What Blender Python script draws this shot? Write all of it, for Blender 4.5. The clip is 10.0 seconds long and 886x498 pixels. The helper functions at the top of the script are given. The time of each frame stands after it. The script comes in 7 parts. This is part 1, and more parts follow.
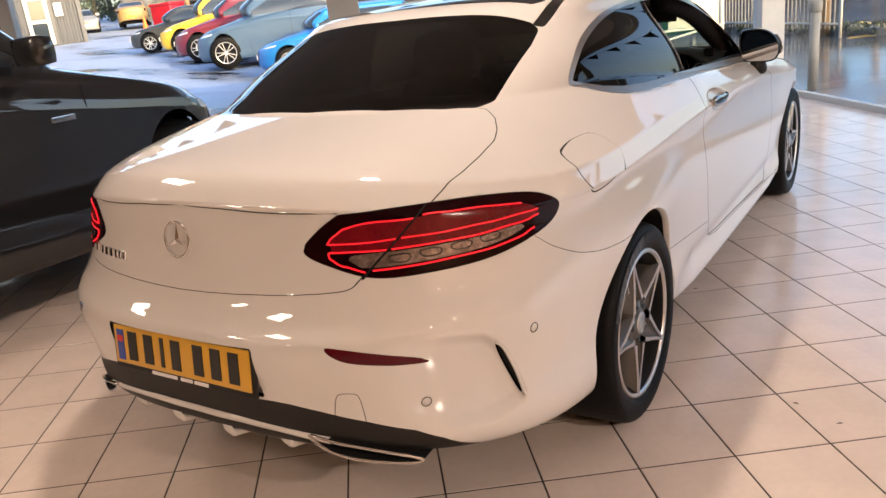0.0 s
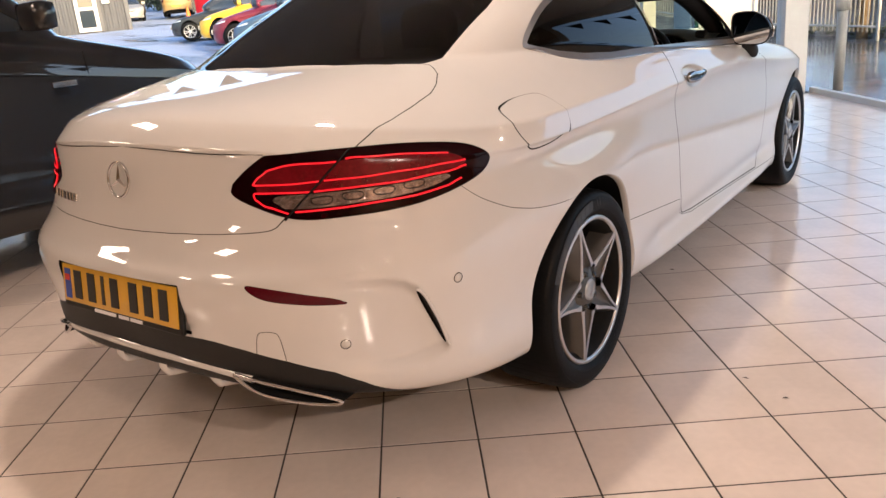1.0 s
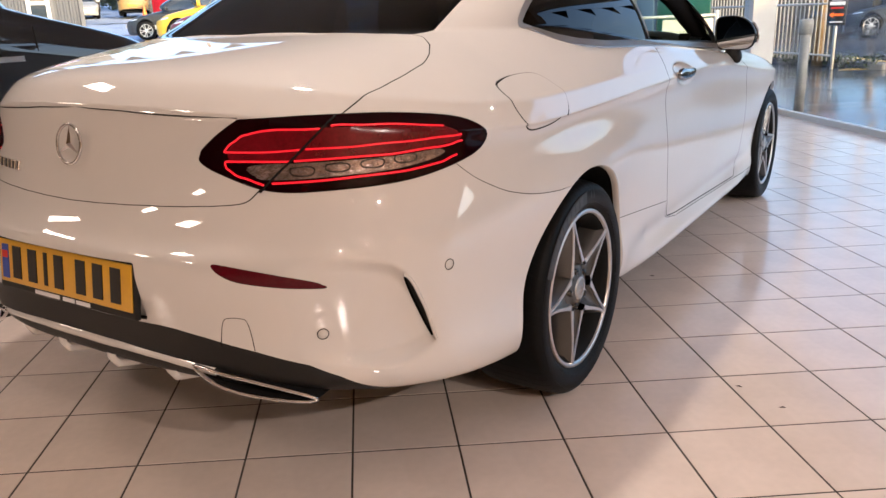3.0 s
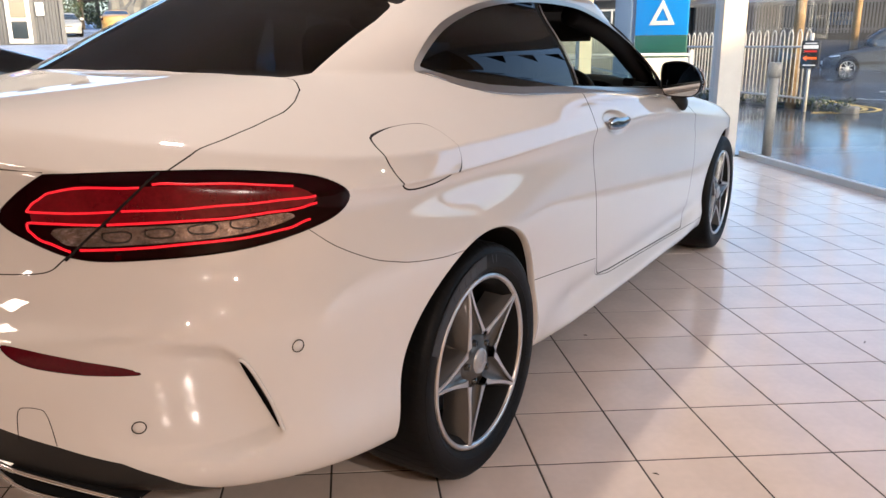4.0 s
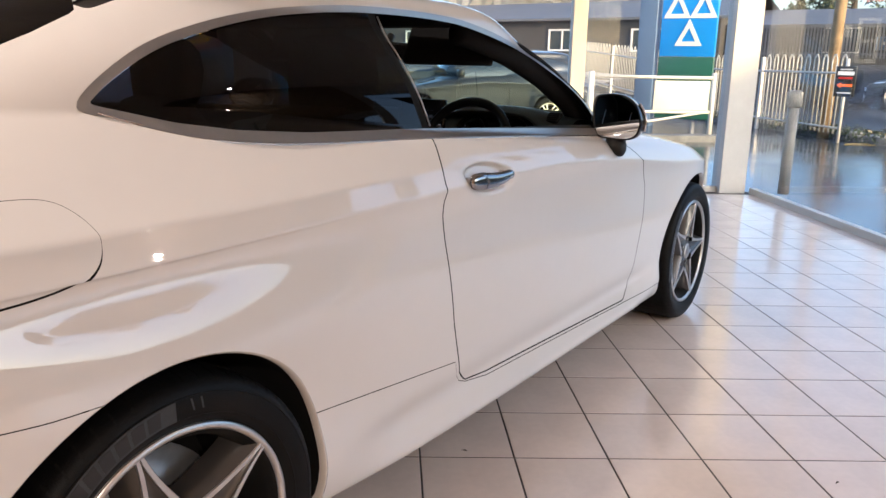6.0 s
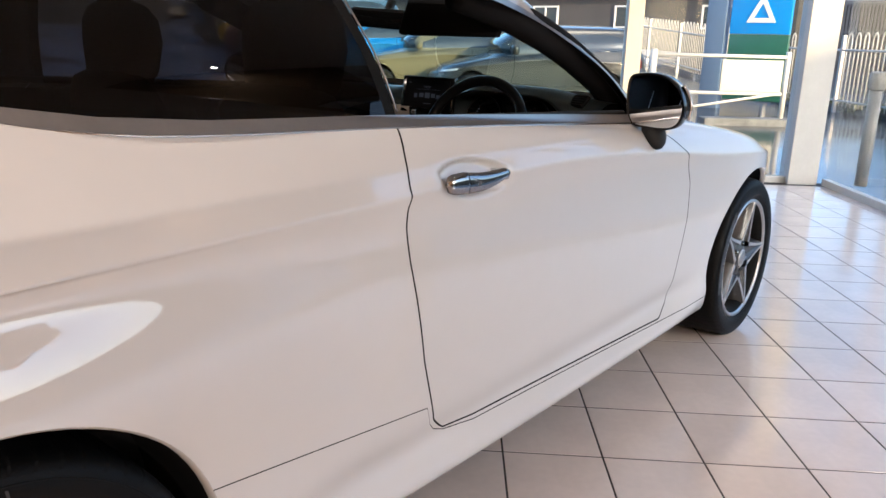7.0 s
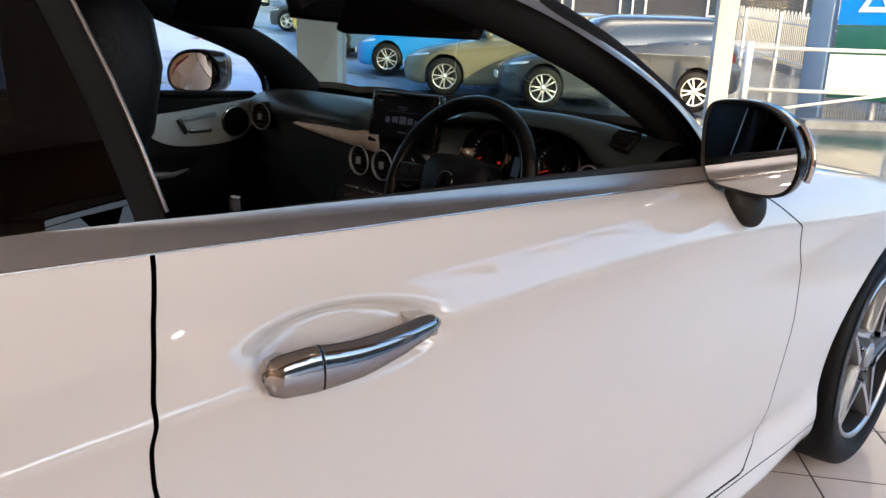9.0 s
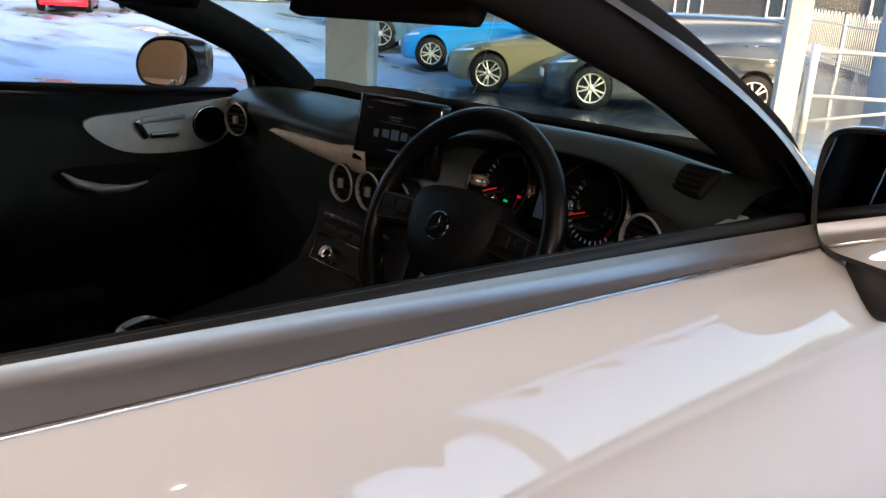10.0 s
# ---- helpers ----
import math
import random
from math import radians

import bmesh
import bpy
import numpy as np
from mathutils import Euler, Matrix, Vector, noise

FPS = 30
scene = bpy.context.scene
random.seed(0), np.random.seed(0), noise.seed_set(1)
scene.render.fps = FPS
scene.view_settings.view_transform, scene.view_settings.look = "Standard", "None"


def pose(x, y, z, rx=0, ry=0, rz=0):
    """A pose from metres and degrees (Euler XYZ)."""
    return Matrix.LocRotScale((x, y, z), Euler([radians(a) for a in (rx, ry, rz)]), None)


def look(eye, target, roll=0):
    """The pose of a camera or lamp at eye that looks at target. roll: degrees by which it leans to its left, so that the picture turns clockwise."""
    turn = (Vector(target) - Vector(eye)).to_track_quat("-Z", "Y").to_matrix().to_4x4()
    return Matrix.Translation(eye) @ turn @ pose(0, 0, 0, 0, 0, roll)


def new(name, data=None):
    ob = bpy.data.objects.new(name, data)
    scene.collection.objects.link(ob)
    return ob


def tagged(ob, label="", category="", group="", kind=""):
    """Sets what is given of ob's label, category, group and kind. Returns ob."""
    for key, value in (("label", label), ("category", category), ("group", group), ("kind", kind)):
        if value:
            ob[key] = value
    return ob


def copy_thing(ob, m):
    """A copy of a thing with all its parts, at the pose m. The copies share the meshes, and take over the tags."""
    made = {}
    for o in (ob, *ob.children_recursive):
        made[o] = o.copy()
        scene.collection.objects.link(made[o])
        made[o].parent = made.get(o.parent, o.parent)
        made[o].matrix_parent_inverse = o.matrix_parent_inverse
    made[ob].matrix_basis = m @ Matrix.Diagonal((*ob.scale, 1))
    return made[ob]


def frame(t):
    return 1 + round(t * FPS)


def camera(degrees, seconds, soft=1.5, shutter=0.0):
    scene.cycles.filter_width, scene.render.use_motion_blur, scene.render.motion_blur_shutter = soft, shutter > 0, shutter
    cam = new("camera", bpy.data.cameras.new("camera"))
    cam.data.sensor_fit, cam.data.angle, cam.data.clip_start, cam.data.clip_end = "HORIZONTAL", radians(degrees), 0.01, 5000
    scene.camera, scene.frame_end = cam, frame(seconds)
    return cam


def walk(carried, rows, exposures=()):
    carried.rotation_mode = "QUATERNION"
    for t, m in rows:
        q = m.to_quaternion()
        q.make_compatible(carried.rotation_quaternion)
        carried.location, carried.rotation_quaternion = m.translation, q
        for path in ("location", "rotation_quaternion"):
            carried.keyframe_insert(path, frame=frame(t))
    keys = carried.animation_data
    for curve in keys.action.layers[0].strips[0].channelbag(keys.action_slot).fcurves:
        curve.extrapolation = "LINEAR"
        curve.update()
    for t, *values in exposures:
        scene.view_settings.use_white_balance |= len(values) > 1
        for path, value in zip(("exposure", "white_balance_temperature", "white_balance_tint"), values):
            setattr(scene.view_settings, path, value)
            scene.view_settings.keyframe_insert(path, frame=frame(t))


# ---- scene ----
cam = camera(60.0, 10.0)
PATH = [
    (0, (1.622, -2.211, 1.379), (0.56, -0.632, 0.765), -6.6),
    (0.5, (1.805, -2.153, 1.326), (0.681, -0.614, 0.718), -6.0),
    (1, (1.869, -2.12, 1.241), (0.732, -0.591, 0.633), -5.2),
    (1.5, (1.789, -2.129, 1.176), (0.675, -0.585, 0.563), -4.4),
    (2, (1.698, -2.166, 1.146), (0.618, -0.596, 0.539), -3.7),
    (2.2, (1.682, -2.168, 1.141), (0.61, -0.591, 0.537), -3.5),
    (3.3, (1.744, -1.971, 1.122), (0.714, -0.35, 0.564), -1.7),
    (3.5, (1.785, -1.912, 1.133), (0.757, -0.284, 0.591), -1.2),
    (4, (1.793, -1.698, 1.152), (0.781, -0.051, 0.64), -0.4),
    (4.5, (1.782, -1.457, 1.187), (0.781, 0.204, 0.697), 0.4),
    (5, (1.867, -1.209, 1.19), (0.857, 0.45, 0.714), 0.7),
    (5.5, (1.904, -0.954, 1.18), (0.861, 0.684, 0.703), 1.0),
    (5.7, (1.913, -0.869, 1.183), (0.849, 0.757, 0.709), 1.0),
    (6.8, (1.841, -0.33, 1.171), (0.652, 1.191, 0.648), 1.3),
    (7, (1.812, -0.261, 1.167), (0.6, 1.237, 0.632), 1.4),
    (7.5, (1.705, -0.042, 1.162), (0.445, 1.408, 0.603), 1.4),
    (8, (1.627, 0.154, 1.162), (0.337, 1.573, 0.594), 1.3),
    (8.5, (1.548, 0.372, 1.18), (0.228, 1.763, 0.612), 1.4),
    (9, (1.425, 0.573, 1.193), (0.068, 1.928, 0.625), 1.7),
    (9.5, (1.293, 0.757, 1.199), (-0.095, 2.076, 0.622), 2.4),
    (10, (1.157, 0.937, 1.177), (-0.271, 2.211, 0.594), 3.0),
]
walk(cam, [(t, look(eye, target, roll)) for t, eye, target, roll in PATH], [(0.0, 2.08, 5850, 15), (2.0, 2.0, 5560, 15), (3.5, 2.05, 5420, 14), (5.5, 2.02, 5500, 14), (7.0, 2.08, 5330, 12), (9.0, 2.20, 5280, 12), (10.0, 2.30, 5350, 12)])

# ---- world, sun, light ----
SUN_DIR = Vector((0.9, -0.3, 0.255)).normalized()
world = bpy.data.worlds.new("sky")
world.use_nodes = True
scene.world = world
sky = world.node_tree.nodes.new("ShaderNodeTexSky")
sky.sky_type = "NISHITA"
sky.sun_disc = False
sky.sun_elevation = math.asin(SUN_DIR.z)
sky.sun_rotation = math.atan2(SUN_DIR.x, SUN_DIR.y)
sky.air_density = 1.0
sky.dust_density = 3.0
sky.ozone_density = 1.2
bg = world.node_tree.nodes["Background"]
bg.inputs[1].default_value = 0.15
world.node_tree.links.new(sky.outputs[0], bg.inputs[0])
sun_data = bpy.data.lights.new("sun", "SUN")
sun_data.energy, sun_data.angle, sun_data.color = 1.7, radians(0.6), (1.0, 0.64, 0.22)
sun = new("sun", sun_data)
sun.matrix_world = look(SUN_DIR * 60, (0, 0, 0))


# ---- materials ----
def mat(name, color, rough=0.5, metal=0.0, coat=0.0, spec=0.5, var=0.0, scale=8.0, bump=0.0, bscale=60.0, emit=None, estr=1.0, island=0.0, orand=0.0, rvar=0.0, coat_ior=1.5):
    m = bpy.data.materials.new(name)
    m.use_nodes = True
    nt = m.node_tree
    p = nt.nodes["Principled BSDF"]
    p.inputs["Base Color"].default_value = (*color, 1)
    p.inputs["Roughness"].default_value = rough
    p.inputs["Metallic"].default_value = metal
    p.inputs["Specular IOR Level"].default_value = spec
    p.inputs["Coat Weight"].default_value = coat
    p.inputs["Coat Roughness"].default_value = 0.015
    p.inputs["Coat IOR"].default_value = coat_ior
    tc = nt.nodes.new("ShaderNodeTexCoord")
    src = None
    if var > 0 or orand > 0 or rvar > 0:
        n1 = nt.nodes.new("ShaderNodeTexNoise")
        n1.inputs["Scale"].default_value, n1.inputs["Detail"].default_value = scale, 6
        n2 = nt.nodes.new("ShaderNodeTexNoise")
        n2.inputs["Scale"].default_value, n2.inputs["Detail"].default_value = scale * 7.3, 3
        for n in (n1, n2):
            nt.links.new(tc.outputs["Object"], n.inputs["Vector"])
        add = nt.nodes.new("ShaderNodeMath")
        add.operation = "MULTIPLY_ADD"
        add.inputs[1].default_value = 0.45
        nt.links.new(n2.outputs[0], add.inputs[0])
        nt.links.new(n1.outputs[0], add.inputs[2])
        rng = nt.nodes.new("ShaderNodeMapRange")
        rng.inputs[1].default_value, rng.inputs[2].default_value = 0.45, 1.0
        rng.inputs[3].default_value, rng.inputs[4].default_value = 1 - var, 1 + var
        nt.links.new(add.outputs[0], rng.inputs[0])
        val = rng.outputs[0]
        if orand > 0:
            oi = nt.nodes.new("ShaderNodeObjectInfo")
            r2 = nt.nodes.new("ShaderNodeMapRange")
            r2.inputs[3].default_value, r2.inputs[4].default_value = 1 - orand, 1 + orand
            nt.links.new(oi.outputs["Random"], r2.inputs[0])
            mu = nt.nodes.new("ShaderNodeMath")
            mu.operation = "MULTIPLY"
            nt.links.new(val, mu.inputs[0])
            nt.links.new(r2.outputs[0], mu.inputs[1])
            val = mu.outputs[0]
        if island > 0:
            ge = nt.nodes.new("ShaderNodeNewGeometry")
            r3 = nt.nodes.new("ShaderNodeMapRange")
            r3.inputs[3].default_value, r3.inputs[4].default_value = 1 - island, 1 + island
            nt.links.new(ge.outputs["Random Per Island"], r3.inputs[0])
            mu = nt.nodes.new("ShaderNodeMath")
            mu.operation = "MULTIPLY"
            nt.links.new(val, mu.inputs[0])
            nt.links.new(r3.outputs[0], mu.inputs[1])
            val = mu.outputs[0]
        mix = nt.nodes.new("ShaderNodeMix")
        mix.data_type, mix.blend_type = "RGBA", "MULTIPLY"
        mix.inputs[0].default_value = 1
        mix.inputs[6].default_value = (*color, 1)
        nt.links.new(val, mix.inputs[7])
        nt.links.new(mix.outputs[2], p.inputs["Base Color"])
        if rvar > 0:
            rr = nt.nodes.new("ShaderNodeMapRange")
            rr.inputs[1].default_value, rr.inputs[2].default_value = 0.5, 0.95
            rr.inputs[3].default_value, rr.inputs[4].default_value = max(0.02, rough - rvar), rough + rvar
            nt.links.new(add.outputs[0], rr.inputs[0])
            nt.links.new(rr.outputs[0], p.inputs["Roughness"])
    if bump > 0:
        nb = nt.nodes.new("ShaderNodeTexNoise")
        nb.inputs["Scale"].default_value, nb.inputs["Detail"].default_value = bscale, 4
        nt.links.new(tc.outputs["Object"], nb.inputs["Vector"])
        bp = nt.nodes.new("ShaderNodeBump")
        bp.inputs["Strength"].default_value, bp.inputs["Distance"].default_value = bump, 0.004
        nt.links.new(nb.outputs[0], bp.inputs["Height"])
        nt.links.new(bp.outputs[0], p.inputs["Normal"])
    if emit:
        p.inputs["Emission Color"].default_value = (*emit, 1)
        p.inputs["Emission Strength"].default_value = estr
    return m


def glass_mat(name, tint, gloss=0.06, rough=0.0):
    """Thin pane: tinted see-through with a clear reflection."""
    m = bpy.data.materials.new(name)
    m.use_nodes = True
    nt = m.node_tree
    nt.nodes.remove(nt.nodes["Principled BSDF"])
    out = nt.nodes["Material Output"]
    tr = nt.nodes.new("ShaderNodeBsdfTransparent")
    tr.inputs[0].default_value = (*tint, 1)
    gl = nt.nodes.new("ShaderNodeBsdfGlossy")
    gl.inputs["Roughness"].default_value = rough
    lw = nt.nodes.new("ShaderNodeLayerWeight")
    lw.inputs[0].default_value = 0.5
    pw = nt.nodes.new("ShaderNodeMath")
    pw.operation = "POWER"
    pw.inputs[1].default_value = 4.2
    nt.links.new(lw.outputs["Facing"], pw.inputs[0])
    sc = nt.nodes.new("ShaderNodeMath")
    sc.operation = "MULTIPLY_ADD"
    sc.inputs[1].default_value, sc.inputs[2].default_value = 0.85, gloss
    nt.links.new(pw.outputs[0], sc.inputs[0])
    mx = nt.nodes.new("ShaderNodeMixShader")
    nt.links.new(sc.outputs[0], mx.inputs[0])
    nt.links.new(tr.outputs[0], mx.inputs[1])
    nt.links.new(gl.outputs[0], mx.inputs[2])
    nt.links.new(mx.outputs[0], out.inputs[0])
    return m


M_PAINT = mat("white_paint", (0.64, 0.625, 0.605), 0.55, coat=1.0, spec=0.1, coat_ior=1.78, var=0.015, scale=3)
M_BLACKPAINT = mat("black_paint", (0.008, 0.008, 0.009), 0.4, coat=1.0, spec=0.2, coat_ior=1.65)
M_GAP = mat("seal_black", (0.006, 0.006, 0.006), 0.8, spec=0.2)
M_PLASTIC = mat("black_plastic", (0.011, 0.0105, 0.010), 0.55, spec=0.3, var=0.1, scale=30, bump=0.15, bscale=500)
M_GLOSSBLACK = mat("gloss_black", (0.006, 0.006, 0.006), 0.08, coat=0.5)
M_CHROME = mat("chrome", (0.62, 0.62, 0.63), 0.06, metal=1.0)
# same chrome with a dark reflection put into its base colour
M_HANDLE = mat("darkened_chrome", (0.30, 0.30, 0.31), 0.07, metal=1.0)
M_ALU = mat("satin_alu", (0.32, 0.32, 0.325), 0.36, metal=0.9, var=0.06, scale=14)
M_RIMGREY = mat("rim_grey", (0.055, 0.051, 0.048), 0.34, metal=0.4, coat=0.5, var=0.05, scale=20)
M_RIMCUT = mat("rim_machined", (0.55, 0.54, 0.53), 0.32, metal=1.0, var=0.06, scale=50)
M_TYRE = mat("tyre_rubber", (0.0045, 0.0045, 0.0047), 0.5, spec=0.12, var=0.2, scale=25, bump=0.12, bscale=300)
M_TYREBAND = mat("tyre_band", (0.024, 0.026, 0.028), 0.55, var=0.2, scale=40)
M_TYREMARK = mat("tyre_mark", (0.003, 0.003, 0.003), 0.35)
M_TINT = glass_mat("tinted_glass", (0.020, 0.020, 0.023), 0.024)
M_CLEAR = glass_mat("clear_glass", (0.62, 0.76, 0.74), 0.04)
M_PANE = glass_mat("window_pane", (0.95, 0.965, 0.96), 0.02)
M_LAMPLENS = mat("lamp_lens", (0.008, 0.0003, 0.0012), 0.06, spec=0.16)
M_LAMPRED = mat("lamp_red", (0.05, 0.001, 0.003), 0.2, spec=0.4, emit=(0.6, 0.002, 0.008), estr=0.028, var=0.7, scale=22)
M_LAMPGLOW = mat("lamp_glow", (0.16, 0.001, 0.004), 0.3, emit=(1.0, 0.007, 0.012), estr=0.30, var=0.3, scale=18)
M_LAMPCLEAR = mat("lamp_clear", (0.30, 0.24, 0.23), 0.14, metal=0.8, coat=0.6, var=0.8, scale=45, bump=0.6, bscale=70)
M_REFLECTOR = mat("red_reflector", (0.075, 0.001, 0.006), 0.15, spec=0.3, coat=0.0, var=0.2, scale=200)
M_YELLOW = mat("plate_yellow", (0.66, 0.36, 0.012), 0.35, coat=0.6, var=0.06, scale=20)
M_INK = mat("ink_black", (0.012, 0.012, 0.012), 0.4)
M_WHITEINK = mat("ink_white", (0.75, 0.75, 0.75), 0.4)
M_BLUEINK = mat("ink_blue", (0.03, 0.07, 0.35), 0.4)
M_REDINK = mat("ink_red", (0.55, 0.03, 0.02), 0.4)
M_ORANGE = mat("ink_orange", (0.9, 0.16, 0.01), 0.4)
M_LEATHER = mat("black_leather", (0.009, 0.009, 0.010), 0.45, spec=0.2, var=0.15, scale=30, bump=0.35, bscale=420)
M_DASH = mat("dash_skin", (0.030, 0.040, 0.041), 0.40, spec=0.5, var=0.12, scale=30, bump=0.10, bscale=420)
M_WHEELSKIN = mat("wheel_leather", (0.006, 0.006, 0.006), 0.30, spec=0.4, var=0.15, scale=30)
M_CARPET = mat("dark_carpet", (0.015, 0.015, 0.016), 0.95, spec=0.1)
M_LINING = mat("door_lining", (0.008, 0.009, 0.010), 0.55, spec=0.14, var=0.15, scale=30)
M_WOODTRIM = mat("wood_trim", (0.72, 0.62, 0.50), 0.3, coat=0.6, var=0.25, scale=18)
M_SILVERPANEL = mat("silver_panel", (0.60, 0.62, 0.63), 0.42, metal=0.3, var=0.08, scale=40)
M_SILVERTRIM = mat("silver_trim", (0.46, 0.47, 0.48), 0.34, metal=0.35, var=0.06, scale=60)
M_SCREEN = mat("screen", (0.003, 0.003, 0.004), 0.3, spec=0.15)
M_SCREENUI = mat("screen_marks", (0.02, 0.022, 0.026), 0.4, emit=(0.5, 0.55, 0.65), estr=0.007)
M_DIALWHITE = mat("dial_white", (0.12, 0.12, 0.12), 0.5, emit=(0.9, 0.9, 0.9), estr=0.012)
M_DIALRED = mat("dial_red", (0.3, 0.01, 0.008), 0.4, emit=(1, 0.03, 0.02), estr=0.07)
M_DIALGREEN = mat("dial_green", (0.02, 0.3, 0.05), 0.4, emit=(0.05, 0.9, 0.15), estr=0.10)
M_TILE = mat("floor_tile", (0.69, 0.60, 0.53), 0.14, spec=0.5, var=0.07, scale=5, orand=0.035, rvar=0.05, bump=0.03, bscale=30)
M_TILEREST = mat("floor_tile_far", (0.69, 0.60, 0.53), 0.14, spec=0.5, var=0.07, scale=5, island=0.035, rvar=0.05, bump=0.03, bscale=30)
M_GROUT = mat("grout", (0.045, 0.038, 0.033), 0.9, var=0.25, scale=20)
M_WALLWHITE = mat("wall_paint", (0.74, 0.70, 0.62), 0.7, var=0.05, scale=2, bump=0.05, bscale=120)
M_WALLDARK = mat("wall_tan", (0.28, 0.20, 0.12), 0.6, var=0.1, scale=2)
M_CEIL = mat("ceiling_tile", (0.70, 0.63, 0.55), 0.85, var=0.04, scale=4)
M_FRAME = mat("frame_paint", (0.56, 0.55, 0.52), 0.38, var=0.05, scale=6)
M_LIGHT = mat("light_panel", (0.9, 0.9, 0.9), 0.5, emit=(1.0, 0.74, 0.50), estr=7.5)
M_LENS = mat("lamp_glass", (0.8, 0.8, 0.8), 0.4, emit=(1.0, 0.8, 0.6), estr=4.0)
M_FLAG = mat("flag_cloth", (0.02, 0.022, 0.028), 0.8)
M_ASPHALT = mat("asphalt", (0.040, 0.043, 0.050), 0.15, spec=0.6, var=0.4, scale=0.35, bump=0.012, bscale=60, rvar=0.10)


def pale_streaked(m, colour):
    """Pale dull streaks over a dark surface, on the -x side of the yard."""
    nt = m.node_tree
    p = nt.nodes["Principled BSDF"]
    old = p.inputs["Base Color"].links[0].from_socket
    tc = nt.nodes.new("ShaderNodeTexCoord")
    mp = nt.nodes.new("ShaderNodeMapping")
    mp.inputs["Rotation"].default_value = (0, 0, radians(40))
    mp.inputs["Scale"].default_value = (0.10, 0.34, 1.0)
    nt.links.new(tc.outputs["Object"], mp.inputs["Vector"])
    n = nt.nodes.new("ShaderNodeTexNoise")
    n.inputs["Scale"].default_value, n.inputs["Detail"].default_value, n.inputs["Roughness"].default_value = 1.6, 7, 0.62
    nt.links.new(mp.outputs[0], n.inputs["Vector"])
    r = nt.nodes.new("ShaderNodeMapRange")
    r.interpolation_type = "SMOOTHSTEP"
    r.inputs[1].default_value, r.inputs[2].default_value = 0.34, 0.50
    nt.links.new(n.outputs[0], r.inputs[0])
    sep = nt.nodes.new("ShaderNodeSeparateXYZ")
    nt.links.new(tc.outputs["Object"], sep.inputs[0])
    side = nt.nodes.new("ShaderNodeMapRange")
    side.inputs[1].default_value, side.inputs[2].default_value = -8.0, -12.5
    nt.links.new(sep.outputs[0], side.inputs[0])
    mu = nt.nodes.new("ShaderNodeMath")
    mu.operation = "MULTIPLY"
    nt.links.new(r.outputs[0], mu.inputs[0])
    nt.links.new(side.outputs[0], mu.inputs[1])
    mix = nt.nodes.new("ShaderNodeMix")
    mix.data_type = "RGBA"
    nt.links.new(mu.outputs[0], mix.inputs[0])
    nt.links.new(old, mix.inputs[6])
    mix.inputs[7].default_value = (*colour, 1)
    nt.links.new(mix.outputs[2], p.inputs["Base Color"])
    dull = nt.nodes.new("ShaderNodeMix")
    nt.links.new(mu.outputs[0], dull.inputs[0])
    nt.links.new(p.inputs["Roughness"].links[0].from_socket, dull.inputs[2])
    dull.inputs[3].default_value = 0.75
    nt.links.new(dull.outputs[0], p.inputs["Roughness"])


pale_streaked(M_ASPHALT, (0.36, 0.42, 0.54))
M_STONE = mat("stone_wall", (0.16, 0.16, 0.155), 0.9, var=0.5, scale=1.2, bump=0.9, bscale=5)
M_CLAD = mat("steel_cladding", (0.045, 0.050, 0.064), 0.45, var=0.10, scale=0.5)
M_DARKWALL = mat("dark_wall", (0.05, 0.047, 0.045), 0.8, var=0.2, scale=0.5)
M_ROOFDARK = mat("roof_sheet", (0.10, 0.10, 0.105), 0.6, var=0.15, scale=0.6)
M_RAIL = mat("white_rail", (0.52, 0.50, 0.45), 0.45, var=0.1, scale=3)
M_BOARD = mat("gate_board", (0.50, 0.47, 0.40), 0.6, var=0.08, scale=3)
M_BOLLARD = mat("weathered_steel", (0.24, 0.225, 0.20), 0.65, metal=0.2, var=0.3, scale=7)
M_GALV = mat("galvanised", (0.40, 0.41, 0.42), 0.42, metal=0.7, var=0.2, scale=9)
M_SIGNBLUE = mat("sign_blue", (0.02, 0.25, 0.66), 0.3, coat=0.5, var=0.04, scale=2)
M_SIGNGREEN = mat("sign_green", (0.02, 0.10, 0.06), 0.3, coat=0.4, var=0.08, scale=2)
M_SIGNCREAM = mat("sign_cream", (0.80, 0.74, 0.60), 0.45, var=0.05, scale=2)
M_STEELBLUE = mat("blue_grey_steel", (0.10, 0.15, 0.24), 0.45, var=0.06, scale=2)
M_POLE = mat("timber_pole", (0.30, 0.20, 0.10), 0.8, var=0.3, scale=5)
M_HEDGE = mat("leaf", (0.045, 0.060, 0.022), 0.6, var=0.4, scale=4, island=0.4)
M_BARK = mat("bark", (0.06, 0.048, 0.038), 0.9, var=0.3, scale=6)
M_LINE = mat("road_paint", (0.62, 0.60, 0.55), 0.6, var=0.2, scale=6)
M_YLINE = mat("yellow_line", (0.55, 0.36, 0.06), 0.6, var=0.2, scale=6)
M_CARGLASS = mat("car_glass", (0.03, 0.04, 0.05), 0.05, coat=0.5)
M_CARLAMP = mat("car_lamp", (0.62, 0.65, 0.67), 0.2, coat=1.0, var=0.25, scale=14)
M_HEADLAMP = mat("headlamp", (0.55, 0.56, 0.58), 0.1, metal=0.4, coat=1.0, var=0.3, scale=12)


# ---- mesh tools ----
def mesh_of(name, V, F, material=None, smooth=True):
    me = bpy.data.meshes.new(name)
    me.from_pydata([tuple(map(float, v[:3])) for v in V], [], [list(map(int, f)) for f in F])
    if smooth:
        me.polygons.foreach_set("use_smooth", [True] * len(me.polygons))
    if material:
        me.materials.append(material)
    me.update()
    return me


